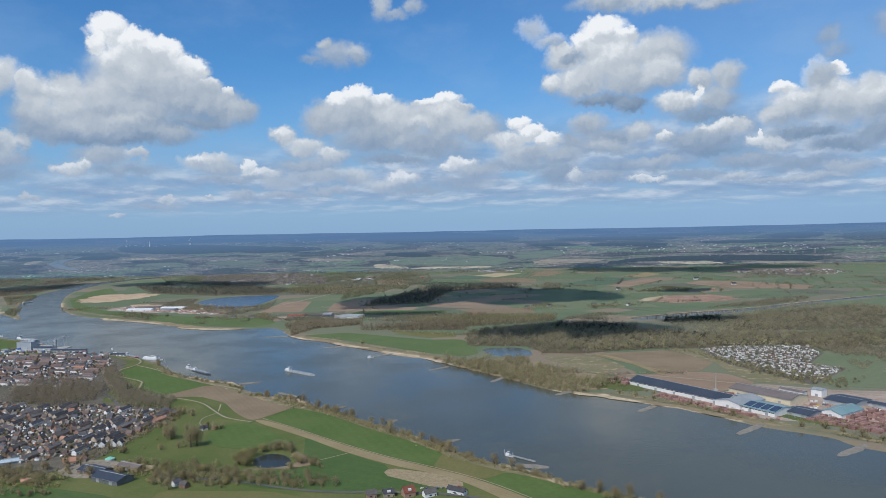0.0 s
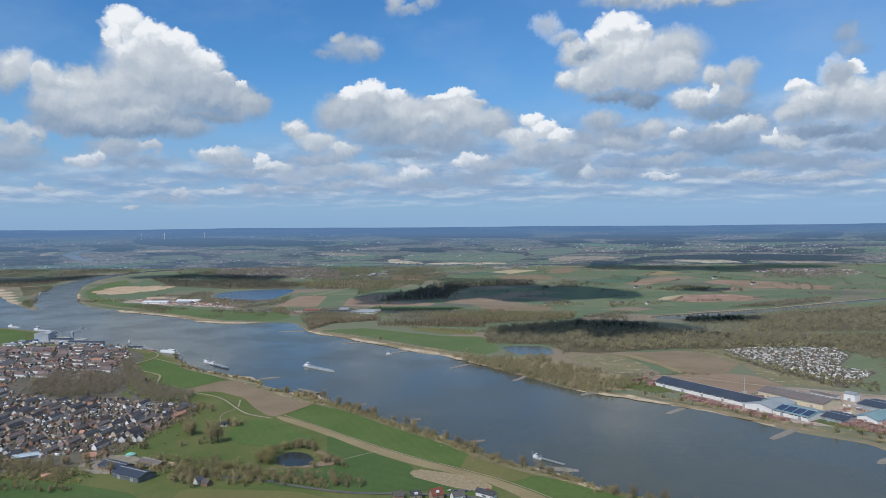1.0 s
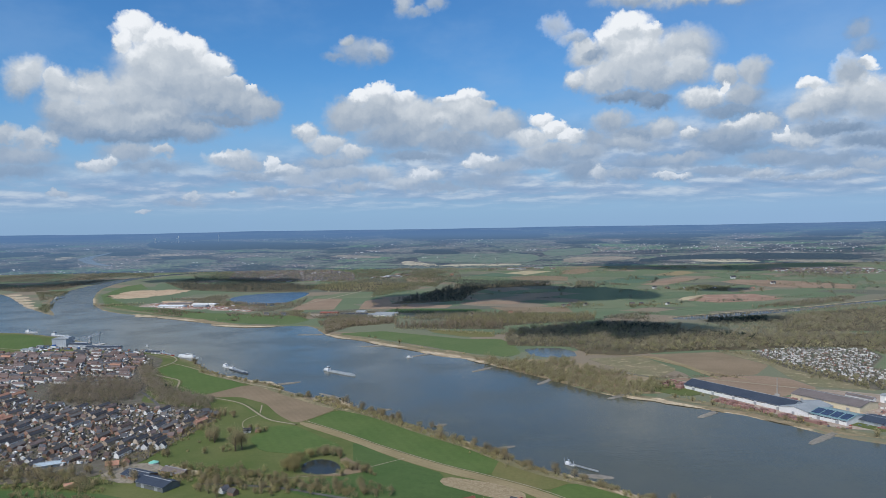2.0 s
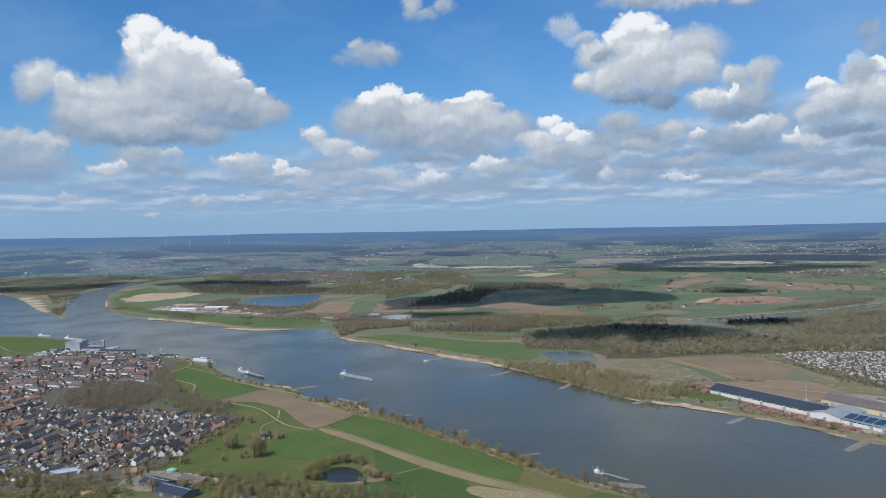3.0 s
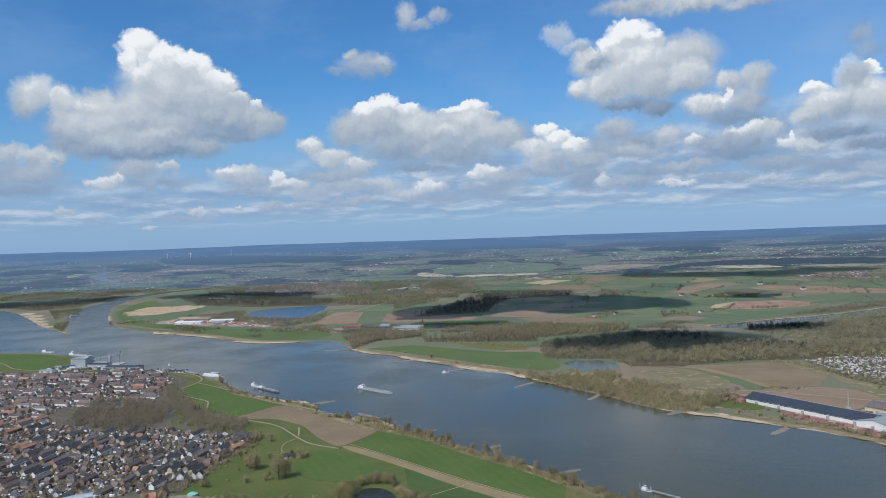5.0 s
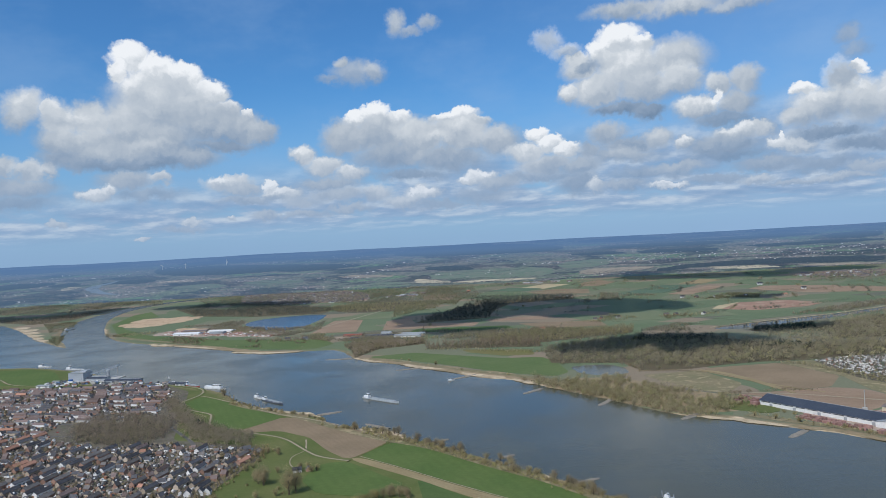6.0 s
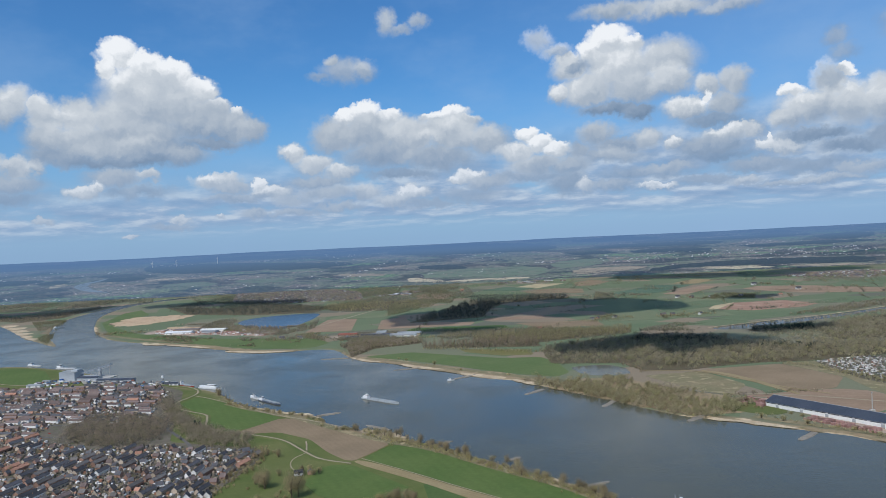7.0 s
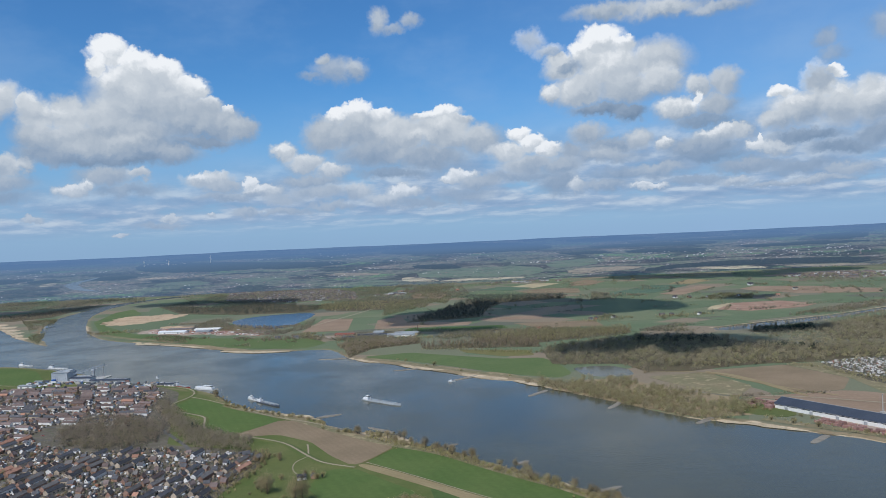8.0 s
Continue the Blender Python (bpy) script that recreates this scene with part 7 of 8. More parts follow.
def ship(label, x, y, heading, L, B, hull_mat, hatches, house_len, house_h, free=1.6, house_front=False, category="ship", name="cargo_ship", house_mat=None):
    ob = root(name, label, category, at=pose(x, y, WATER_Z, 0, 0, heading))
    part("hull", hull_shape(L, B, -0.6, free), hull_mat, ob)
    part("deck", hull_shape(L * 0.97, B * 0.94, free - 0.1, free + 0.05), DECK, ob)
    hx = -L / 2 + L * 0.05 if not house_front else L * 0.2
    cabin = part("deckhouse", box(hx, hx + house_len, -B * 0.36, B * 0.36, free, free + house_h * 0.55, 0.2), house_mat or HULL_WHITE, ob)
    top = part("wheelhouse", box(hx + house_len * 0.45, hx + house_len * 0.9, -B * 0.25, B * 0.25, free + house_h * 0.55, free + house_h, 0.25), HULL_WHITE, ob)
    part("window", box(hx + house_len * 0.42, hx + house_len * 0.93, -B * 0.24, B * 0.24, free + house_h * 0.72, free + house_h * 0.9), GLASS, top)
    part("mast", tube((hx + house_len * 0.3, 0, free + house_h * 0.5), (hx + house_len * 0.3, 0, free + house_h * 1.5), 0.15, 0.1, 5), STEEL, ob)
    part("bow_mast", tube((L * 0.43, 0, free), (L * 0.43, 0, free + 5), 0.18, 0.12, 5), STEEL, ob)
    if hatches:
        a, b = hx + house_len + L * 0.03, L * 0.36
        part("coaming", box(a - 0.4, b + 0.4, -B * 0.42, B * 0.42, free, free + 1.0), hull_mat if hull_mat is not HULL_RED else DECK, ob)
        for i in range(hatches):
            w = (b - a) / hatches
            part("hatch_cover", box(a + i * w + 0.15, a + (i + 1) * w - 0.15, -B * 0.41, B * 0.41, free + 1.0, free + 1.55, 0.25), HATCH if i % 3 else DECK, ob)
    for s in (-1, 1):
        part("railing", box(-L * 0.46, L * 0.4, s * B * 0.47 - 0.06, s * B * 0.47 + 0.06, free, free + 0.3), STEEL, ob)
    return ob


ship("long pale grey inland cargo ship under way", -299, 1502, -41, 98, 10.5, HULL_GREY, 9, 13, 7)
ship("moored dark barge with a white deckhouse", -510, 1530, -45, 76, 9.5, HULL_BLUE, 7, 12, 6)
ship("white work boat beside the barge", -548, 1573, -45, 34, 8, HULL_WHITE, 2, 12, 6, category="boat", name="work_boat")
ship("white passenger ship at the quay", -676, 1693, -26, 62, 11, HULL_WHITE, 0, 46, 7, category="ship", name="passenger_ship")
ship("red barge at the quay", -742, 1735, -38, 58, 9.5, HULL_RED, 5, 10, 7)
ship("white boat in the harbour mouth", -1294, 2120, -18, 46, 9, HULL_WHITE, 3, 14, 7, category="boat", name="harbour_boat")
ship("white tanker behind the silo building", -1172, 2050, -22, 66, 10, HULL_WHITE, 5, 14, 8, name="tanker")
ship("small white survey boat by a groyne", -170, 1662, 10, 15, 5, HULL_WHITE, 0, 7, 4, 1.0, category="boat", name="survey_boat")
ship("far white ship in the river bend", -1766, 3115, 80, 60, 10, HULL_WHITE, 5, 12, 7)
ship("small white boat near the bank", -840, 1850, -60, 18, 5, HULL_WHITE, 0, 8, 4, 1.0, category="boat", name="motor_boat")
ship("white ferry boat beside a jetty", 80, 939, -44, 13, 5, HULL_WHITE, 0, 6, 5, 1.0, category="boat", name="ferry_boat")

jetty = root("jetty", "narrow grey gangway from the bank to the boat", "jetty", at=pose(97, 923, 0, 0, 0, -44))
part("walkway", box(-19, 17, -1.1, 1.1, 0.1, 0.4), DECK, jetty)
for s in (-1, 1):
    part("handrail", box(-19, 17, s * 1.05 - 0.05, s * 1.05 + 0.05, 0.4, 1.4), STEEL, jetty)
for x in (-17, -6, 5, 15):
    part("pile", tube((x, 0, -3), (x, 0, 0.2), 0.3, 0.3, 6), STEEL, jetty)
for x, y, h in [(74, 946, 7), (84, 938, 5), (-640, 1640, 9), (-632, 1650, 9), (-836, 1846, 7)]:
    post = root("mooring_post", "tall dark steel mooring post in the water", "post", "mooring posts", pose(x, y, -0.7))
    part("pole", tube((0, 0, -2), (0, 0, h), 0.5, 0.45, 8), STEEL, post)
    part("cap", tube((0, 0, h), (0, 0, h + 0.5), 0.6, 0.2, 8), HULL_BLUE, post)

# ---- harbour ----
HARBOUR = Matrix.Translation((-1088, 1862, 0.1)) @ Matrix.Rotation(radians(-8), 4, "Z")
silo = root("silo_building", "tall grey clad grain silo on the quay", "building", at=HARBOUR)
part("block", box(0, 40, 0, 34, -0.2, 19), WALL_GREY, silo)
for i in range(9):
    part("cladding_rib", box(i * 4.9, i * 4.9 + 0.5, -0.35, 0, -0.1, 18.8), WALL_GREY, silo)
part("roof", box(-0.8, 40.8, -0.8, 34.8, 19, 19.8), ROOF_GREY, silo)
part("head_house", box(22, 38, 12, 30, 19.8, 23), WALL_GREY, silo)
part("blue_container", box(6, 14, -9, -3, -0.1, 6), mottled("blue container paint", (0.03, 0.10, 0.32), (0.05, 0.14, 0.38), 0.3, 1.0, 0.5), silo, "bright blue container")
conv = root("conveyor", "sloping grey conveyor gallery on steel legs", "conveyor", at=HARBOUR)
part("gallery", ([(38, 20, 10), (38, 25, 10), (90, 68, 24), (90, 63, 24), (38, 20, 14), (38, 25, 14), (90, 68, 28), (90, 63, 28)], [(3, 2, 1, 0), (4, 5, 6, 7), (0, 1, 5, 4), (1, 2, 6, 5), (2, 3, 7, 6), (3, 0, 4, 7)]), WALL_GREY, conv)
for x, y, h in [(55, 36, 14), (72, 50, 19), (88, 63, 24)]:
    part("leg", tube((x, y, -3), (x, y, h), 0.8, 0.8, 6), STEEL, conv)
crane = root("quay_crane", "grey quay crane with a long jib", "crane", at=HARBOUR @ Matrix.Translation((78, 40, 0)))
part("tower", box(-3, 3, -3, 3, -1, 16, 0.8), STEEL, crane)
part("cab", box(-3.5, 3.5, -3.5, 3.5, 16, 20), WALL_GREY, crane)
part("jib", tube((0, 0, 19), (30, 12, 27), 0.9, 0.4, 4), STEEL, crane)
quay = root("quay_wall", "concrete quay below the silo building", "quay", at=HARBOUR)
part("apron", box(-10, 110, -14, 60, -3, 0.15), CONCRETE, quay)
part("fender", box(-10, 110, 60, 61, -3, 0.6), STEEL, quay)
for name, label, s0, s1, d0, d1, e, r, wm, rm in [
        ("warehouse", "low dark warehouse on the quay", 48, 100, -4, 16, 7, 9, WALL_GREY, ROOF_SLATE), ("warehouse", "long dark shed along the river", 110, 200, -24, -8, 5, 7, WALL_GREY, ROOF_SLATE),
        ("warehouse", "white flat shed near the dike", -28, 6, -74, -58, 5, 6, WALL_WHITE, ROOF_GREY), ("warehouse", "small white shed near the quay", -30, -12, -18, -8, 4, 5, WALL_WHITE, ROOF_GREY),
        ("warehouse", "pale warehouse beside the conveyor", 42, 80, 20, 34, 6, 8, WALL_WHITE, ROOF_GREY), ("quay_office", "white office by the red barge", 320, 340, -78, -66, 5, 7, WALL_WHITE, ROOF_SLATE)]:
    hall(name, label, s0, s1, d0, d1, e, r, wm, rm, True, 2, HARBOUR)

def harbour_goods():
    """Sheds, containers and stacked goods along the quay, too small to tell apart."""
    r = np.random.default_rng(96)
    shapes = []
    for i in range(150):
        q = r.uniform()
        x, y = -1130 + 330 * q + r.normal() * 8, 1856 - 84 * q + r.uniform(-34, 16) - 20 * abs(0.5 - q)
        w, d, h = r.uniform(3, 12), r.uniform(2.5, 6), r.uniform(2, 5)
        shapes.append(box(x - w / 2, x + w / 2, y - d / 2, y + d / 2, 0.0, h, 0.15))

    def tint(n, at, p):
        return n.ramp(n.node("ShaderNodeNewGeometry").outputs["Random Per Island"], [(0.0, (0.10, 0.11, 0.13)), (0.3, (0.22, 0.2, 0.18)), (0.5, (0.12, 0.2, 0.34)), (0.58, (0.7, 0.7, 0.7)), (0.78, (0.3, 0.13, 0.09)), (0.88, (0.4, 0.38, 0.35))], True), None
    tagged(mesh_object("harbour_goods", *joined(*shapes), material("sheds and stacked goods", tint, 0.7, 0.25)), "sheds, containers and goods along the quay", "goods", kind="stuff")


harbour_goods()

# ---- farm at the edge of the town ----
FARM = Matrix.Translation((-428, 874, 0.1)) @ Matrix.Rotation(radians(-28), 4, "Z")
BARN_WALL = mottled("dark barn boards", (0.12, 0.13, 0.13), (0.17, 0.18, 0.18), 0.1, 1.0, 0.8)
hall("barn", "large barn with a dark grey roof", 0, 46, 0, 24, 5.5, 9, BARN_WALL, ROOF_SLATE, True, 2, FARM)
hall("barn", "long stable with a dark roof", -42, -4, 12, 34, 4, 7, WALL_RED, ROOF_SLATE, True, 2, FARM)
hall("stable", "brown stable behind the barn", -10, 26, 44, 58, 4, 7, WALL_RED, ROOF_BROWN, True, 1, FARM)
field("farmyard", [(-490, 905), (-445, 880), (-420, 890), (-405, 925), (-440, 955), (-480, 950)], mottled("farmyard paving", (0.23, 0.195, 0.15), (0.32, 0.275, 0.22), 0.06, 0.4, c=(0.12, 0.125, 0.06)), "grey-brown paved farmyard", 0.1, 1, "yard")
field("riding_arena", [(-425, 930), (-375, 905), (-365, 920), (-415, 945)], SAND, "sandy riding arena beside the farm", 0.14, 0, "yard")
dome = root("slurry_tank", "round tank with a pale green cover", "tank", at=pose(-440, 951, 0.1))
part("ring", tube((0, 0, -0.2), (0, 0, 2.6), 6, 6, 20), CONCRETE, dome)
part("cover", tube((0, 0, 2.6), (0, 0, 5.0), 6.2, 0.5, 20), mottled("pale green cover", (0.2, 0.5, 0.4), (0.26, 0.56, 0.46), 0.2, 1.0, 0.6), dome, "pale green cover")
glass_roof = mottled("greenhouse glass", (0.35, 0.42, 0.46), (0.45, 0.52, 0.56), 0.1, 1.0, 0.2)
hall("greenhouse", "pale glazed greenhouse beside the gardens", 0, 38, 0, 16, 3.5, 5, glass_roof, glass_roof, True, 0, Matrix.Translation((-582, 932, 0.1)) @ Matrix.Rotation(radians(28), 4, "Z"))

# ---- buildings across the river ----
EAST = Matrix.Translation((-530, 2400, 0.1)) @ Matrix.Rotation(radians(-8), 4, "Z")
for s0, s1, d0, d1, e, r, wm, rm, lab in [(0, 60, 40, 70, 5, 8, WALL_RED, TILE_RED, "red farm hall across the river"), (80, 170, 10, 34, 5, 8, WALL_GREY, ROOF_SLATE, "dark roofed brick drying shed"),
                                          (175, 255, -6, 20, 6, 9, WALL_WHITE, ROOF_GREY, "white hall across the river"), (120, 150, 50, 80, 7, 11, WALL_WHITE, ROOF_GREY, "white gabled barn across the river"),
                                          (190, 262, 30, 56, 6, 9, CREAM, ROOF_GREY, "cream hall with a pale roof"), (40, 80, -20, -4, 4, 6, WALL_RED, ROOF_SLATE, "low shed by the yard")]:
    hall("farm_hall", lab, s0, s1, d0, d1, e, r, wm, rm, True, 1, EAST)
field("farm_yard", [(-560, 2440), (-420, 2500), (-270, 2460), (-260, 2380), (-400, 2370), (-540, 2410)], YARD, "reddish yard between far halls", 0.12, 1, "yard")
stk = root("far_chimney", "slim chimney of the far works", "chimney", at=pose(-268, 2420, 0))
part("pole", tube((0, 0, -0.3), (0, 0, 26), 1.2, 0.8, 8), BRICK, stk)
part("foot", box(-2.5, 2.5, -2.5, 2.5, -0.2, 2), BRICK, stk)
BEND = Matrix.Translation((-1190, 2700, 0.1)) @ Matrix.Rotation(radians(-6), 4, "Z")
for s0, s1, d0, d1, e, r, wm, rm, lab in [(20, 115, 0, 40, 6, 9, WALL_WHITE, HULL_WHITE, "white works hall in the river bend"), (125, 215, 50, 90, 6, 9, WALL_WHITE, VAN, "large pale hall in the river bend"),
                                          (20, 110, 70, 110, 7, 9, WALL_TAN, ROOF_BROWN, "brown roofed hall of the far works"), (150, 200, 10, 40, 6, 8, WALL_GREY, ROOF_GREY, "grey shed of the far works")]:
    hall("works_hall", lab, s0, s1, d0, d1, e, r, wm, rm, True, 2, BEND)
for i in range(24):
    s, d = rng.uniform(180, 440), rng.uniform(-70, 40)
    copy_thing(stack, BEND @ Matrix.Translation((s, d - (s - 300) * 0.3, 0)) @ Matrix.Rotation(rng.normal() * 0.1, 4, "Z")).scale = (1.3, 1.3, 1)
for x, y, turn, k, s in [(-32, 2368, 10, 3, 1.2), (96, 2386, 20, 4, 1.2), (110, 2400, 80, 4, 0.9), (290, 2570, 0, 3, 1.2), (310, 2585, 60, 2, 1.2), (368, 2592, 30, 3, 1.1), (527, 2592, 10, 2, 1.3), (560, 2600, 10, 1, 1.1), (645, 2580, 40, 3, 1.2),
                         (751, 3175, 0, 3, 1.4), (800, 3150, 30, 2, 1.3), (860, 3120, 60, 3, 1.2), (975, 3092, 10, 0, 1.4), (1121, 3070, 10, 4, 1.4), (1298, 3300, 0, 3, 1.6), (284, 3470, 20, 2, 1.6), (330, 3460, 20, 3, 1.5), (-119, 4065, 0, 4, 1.5), (1240, 3620, 0, 3, 1.8), (-640, 2425, 10, 3, 1.3), (-700, 2440, 0, 3, 1.2)]:
    copy_thing(KINDS[k][0], pose(x, y, 0.1, 0, 0, turn)).scale = (s * 1.2, s, s * 0.9)


def works_goods():
    """Pallets and stacks on the far yard, too small to tell apart."""
    r = np.random.default_rng(95)
    shapes = []
    for i in range(260):
        q = r.uniform()
        x, y = -1230 + 470 * q + r.normal() * 10, 2800 - 210 * q + r.uniform(-55, 60)
        w, d, h = r.uniform(4, 14), r.uniform(3, 6), r.uniform(1.8, 4.5)
        shapes.append(box(x - w / 2, x + w / 2, y - d / 2, y + d / 2, 0.0, h, 0.1))

    def tint(n, at, p):
        return n.ramp(n.node("ShaderNodeNewGeometry").outputs["Random Per Island"], [(0.0, (0.33, 0.19, 0.15)), (0.35, (0.42, 0.29, 0.24)), (0.6, (0.5, 0.47, 0.44)), (0.78, (0.68, 0.67, 0.65)), (0.9, (0.2, 0.19, 0.18))], True), None
    v, f = joined(*shapes)
    tagged(mesh_object("brick_pallets", v, f, material("wrapped brick pallets", tint, 0.7, 0.2)), "pink and grey brick pallets on the far yard", "brick pallets", kind="stuff")


works_goods()


def village(name, label, poly, spacing, seed, big=0.06):
    """Far houses, too small to tell apart one by one."""
    r = np.random.default_rng(seed)
    walls, roofs = [], []
    for x, y in scatter(poly, spacing, r):
        L, W, e = (r.uniform(8, 13), r.uniform(6.5, 8.5), r.uniform(3, 4.5)) if r.uniform() > big else (r.uniform(30, 60), r.uniform(18, 30), 6)
        a = r.uniform(0, 3.14)
        top = e + W * 0.42 if L < 20 else e + 1.8
        for store, (sv, sf) in ((walls, gable_wall(L, W, e, top)), (roofs, gable_roof(L, W, e, top))):
            store.append(([(x + p[0] * math.cos(a) - p[1] * math.sin(a), y + p[0] * math.sin(a) + p[1] * math.cos(a), p[2]) for p in sv], sf))
    ob = root(name, label, "village")
    ob["kind"] = "stuff"
    def wall_tint(n, at, p):
        return n.ramp(n.node("ShaderNodeNewGeometry").outputs["Random Per Island"], [(0.0, (0.27, 0.2, 0.165)), (0.45, (0.36, 0.3, 0.26)), (0.8, (0.62, 0.61, 0.6))], True), None
    def roof_tint(n, at, p):
        return n.ramp(n.node("ShaderNodeNewGeometry").outputs["Random Per Island"], [(0.0, (0.12, 0.115, 0.12)), (0.45, (0.17, 0.145, 0.14)), (0.75, (0.22, 0.155, 0.135)), (0.9, (0.36, 0.36, 0.37))], True), None
    for nm, shapes, tint in (("walls", walls, wall_tint), ("roofs", roofs, roof_tint)):
        part(nm, joined(*shapes), material("village " + nm, tint, 0.8, 0.2), ob)["kind"] = "stuff"


village("village", "far village of small red and white houses", [(-1500, 4660), (-900, 4660), (-690, 4300), (-620, 3830), (-1000, 3810), (-1319, 3990)], 20, 41, 0.004)
village("village", "far village among trees", [(1560, 4040), (1700, 4200), (2100, 4300), (2200, 3900), (1800, 3750)], 34, 42)
village("business_park", "far pale warehouses beside the village", [(-560, 3960), (-400, 4180), (-300, 4140), (-450, 3900)], 50, 43, 0.7)
village("hamlet", "far hamlet between fields", [(60, 4500), (150, 4640), (520, 4600), (470, 4460)], 50, 44, 0.2)

wood("village_trees", [(-1500, 4660), (-900, 4660), (-690, 4300), (-620, 3830), (-1000, 3800), (-1319, 3970)], 24, 9, BARE, "bare trees among far houses", 40, 0.45, 61, floor=False)
far_growth()
far_buildings()

# ---- wind turbines on the horizon ----
turbine = root("wind_turbine", "slim white wind turbine on the horizon", "wind turbine", "wind turbines far off", pose(-2101, 4879, 188))
part("tower", tube((0, 0, -12), (0, 0, 26), 1.3, 0.8, 6), HULL_WHITE, turbine)
part("nacelle", box(-1, 1, -2, 2, 25.5, 27.5), HULL_WHITE, turbine)
for a in (20, 140, 260):
    part("blade", tube((0, -2.2, 26.5), (14 * math.sin(radians(a)), -2.2, 26.5 + 14 * math.cos(radians(a))), 0.7, 0.25, 4), HULL_WHITE, turbine)
for m in (pose(-1946, 4880, 189), pose(-1679, 4886, 196)):
    copy_thing(turbine, m)

# ---- single trees ----
BIG = tree("tree", "tall leafless tree with a broad grey-brown crown", TWIGS, 22, 7.4, 5200, 60, 0.34, "trees of the meadows", trunk=0.1)
MID = tree("tree", "leafless tree with fine brown twigs", TWIGS, 13, 5.2, 2300, 40, 0.32, "trees of the meadows", trunk=0.08)
BUD = tree("tree", "budding tree with an olive crown", SPRING, 11, 5.0, 2000, 34, 0.32, "trees of the meadows", trunk=0.06)
WIL = tree("willow", "round willow with fresh yellow-green leaves", WILLOW, 10, 6.0, 2400, 26, 0.4, "willows round the pond", trunk=0.15)
BUSH = tree("bush", "low leafless bush on the bank", SPRING, 5, 4.0, 850, 16, 0.34, "bushes along the bank", "bush", 0.05)
FIR = tree("conifer", "dark green conifer beside the houses", DARK, 11, 3, 600, 16, 0.45, "conifers", trunk=0.1, pointed=0.7)
used = set()


def plant(proto, x, y, s=1.0):
    m = pose(x, y, 0, 0, 0, rng.uniform(0, 360))
    if proto.name not in used:
        used.add(proto.name)
        proto.matrix_basis = m
        proto.scale = (s, s, s)
    else:
        copy_thing(proto, m).scale = (s, s, s * rng.uniform(0.9, 1.1))


for x, y, k, s in [(-352, 1002, BIG, 1.5), (-345, 1007, BIG, 1.3), (-393, 1040, BIG, 1.3), (-402, 1047, BIG, 1.0), (-360, 1098, MID, 0.8), (-342, 1085, BUD, 0.8), (-336, 1086, FIR, 0.7),
                   (-264, 924, WIL, 1.7), (-258, 936, WIL, 1.6), (-254, 918, WIL, 1.35), (-256, 958, WIL, 1.4), (-246, 974, WIL, 1.2), (-230, 980, MID, 1.2), (-218, 978, MID, 1.25), (-208, 974, MID, 1.0), (-264, 952, WIL, 1.25), (-190, 928, WIL, 1.1), (-184, 922, BUD, 1.0), (-178, 924, MID, 1.0), (-166, 913, MID, 1.1), (-160, 908, BUD, 0.8), (-198, 946, BUSH, 1.4),
                   (-588, 1352, FIR, 1.3), (-583, 1358, FIR, 1.1), (-634, 1614, MID, 1.3), (-628, 1606, MID, 1.0), (-178, 842, WIL, 0.9), (-335, 850, BIG, 0.8), (-322, 838, BIG, 0.75), (-345, 890, WIL, 1.3), (-352, 885, MID, 1.0), (-300, 900, WIL, 1.0), (-285, 880, FIR, 0.9), (-478, 962, BIG, 0.7), (-468, 930, BIG, 0.65), (-440, 900, MID, 0.8)]:
    plant(k, x, y, s)
field("pond_bank", [(-252, 908), (-222, 904), (-196, 904), (-172, 915), (-176, 940), (-200, 972), (-207, 962), (-192, 930), (-197, 911), (-222, 907)], SOIL, "bare brown bank of the pond", 0.12, 0, "bank")
# thickets round the pond and in the meadow
for cx, cy, n, sx, sy, kinds in [(-262, 940, 9, 5, 10, (WIL, WIL, BUD)), (-226, 982, 9, 12, 4, (WIL, MID, MID)), (-176, 922, 6, 10, 7, (MID, BUD, BUSH)), (-400, 1060, 9, 14, 14, (MID, BUD, BUSH)), (-440, 1120, 12, 12, 26, (MID, BUD, BUSH)), (-425, 1170, 10, 10, 16, (MID, BUSH, BUSH)),
                              (-360, 1010, 4, 6, 6, (BUSH, MID, BUD)), (-340, 870, 14, 26, 12, (BIG, MID, WIL)), (-250, 862, 12, 30, 8, (BUSH, MID, WIL)), (-430, 985, 8, 22, 10, (BUSH, MID, BUD)), (-470, 905, 8, 20, 14, (MID, BIG, BUSH)), (-560, 905, 14, 34, 14, (BIG, MID, BUSH)), (-345, 1092, 6, 10, 6, (MID, BUD, FIR))]:
    for i in range(n):
        plant(kinds[rng.integers(0, 3)], cx + rng.normal() * sx, cy + rng.normal() * sy, rng.uniform(0.55, 1.0))
# rows along the village lane
for i in range(44):
    t = i / 43
    x, y = -430 + 280 * t, 905 - 70 * t + 14 * math.sin(9 * t)
    plant([MID, BUSH, BUD, MID, BUSH, WIL, BIG][rng.integers(0, 7)], x + rng.normal() * 6, y + rng.normal() * 7, rng.uniform(0.5, 0.8))
for i in range(16):
    plant([MID, BUD, BUSH][rng.integers(0, 3)], -500 - 150 * rng.uniform(), 880 - 30 * rng.uniform(), rng.uniform(0.6, 0.9))
# the near bank
bank_line = rounded(NEAR_BANK, False, 1)
bank_line = bank_line[(bank_line[:, 0] > -600) & (bank_line[:, 0] < 330)]
legs = np.linalg.norm(np.diff(bank_line, axis=0), axis=1)
along = np.r_[0, np.cumsum(legs)]
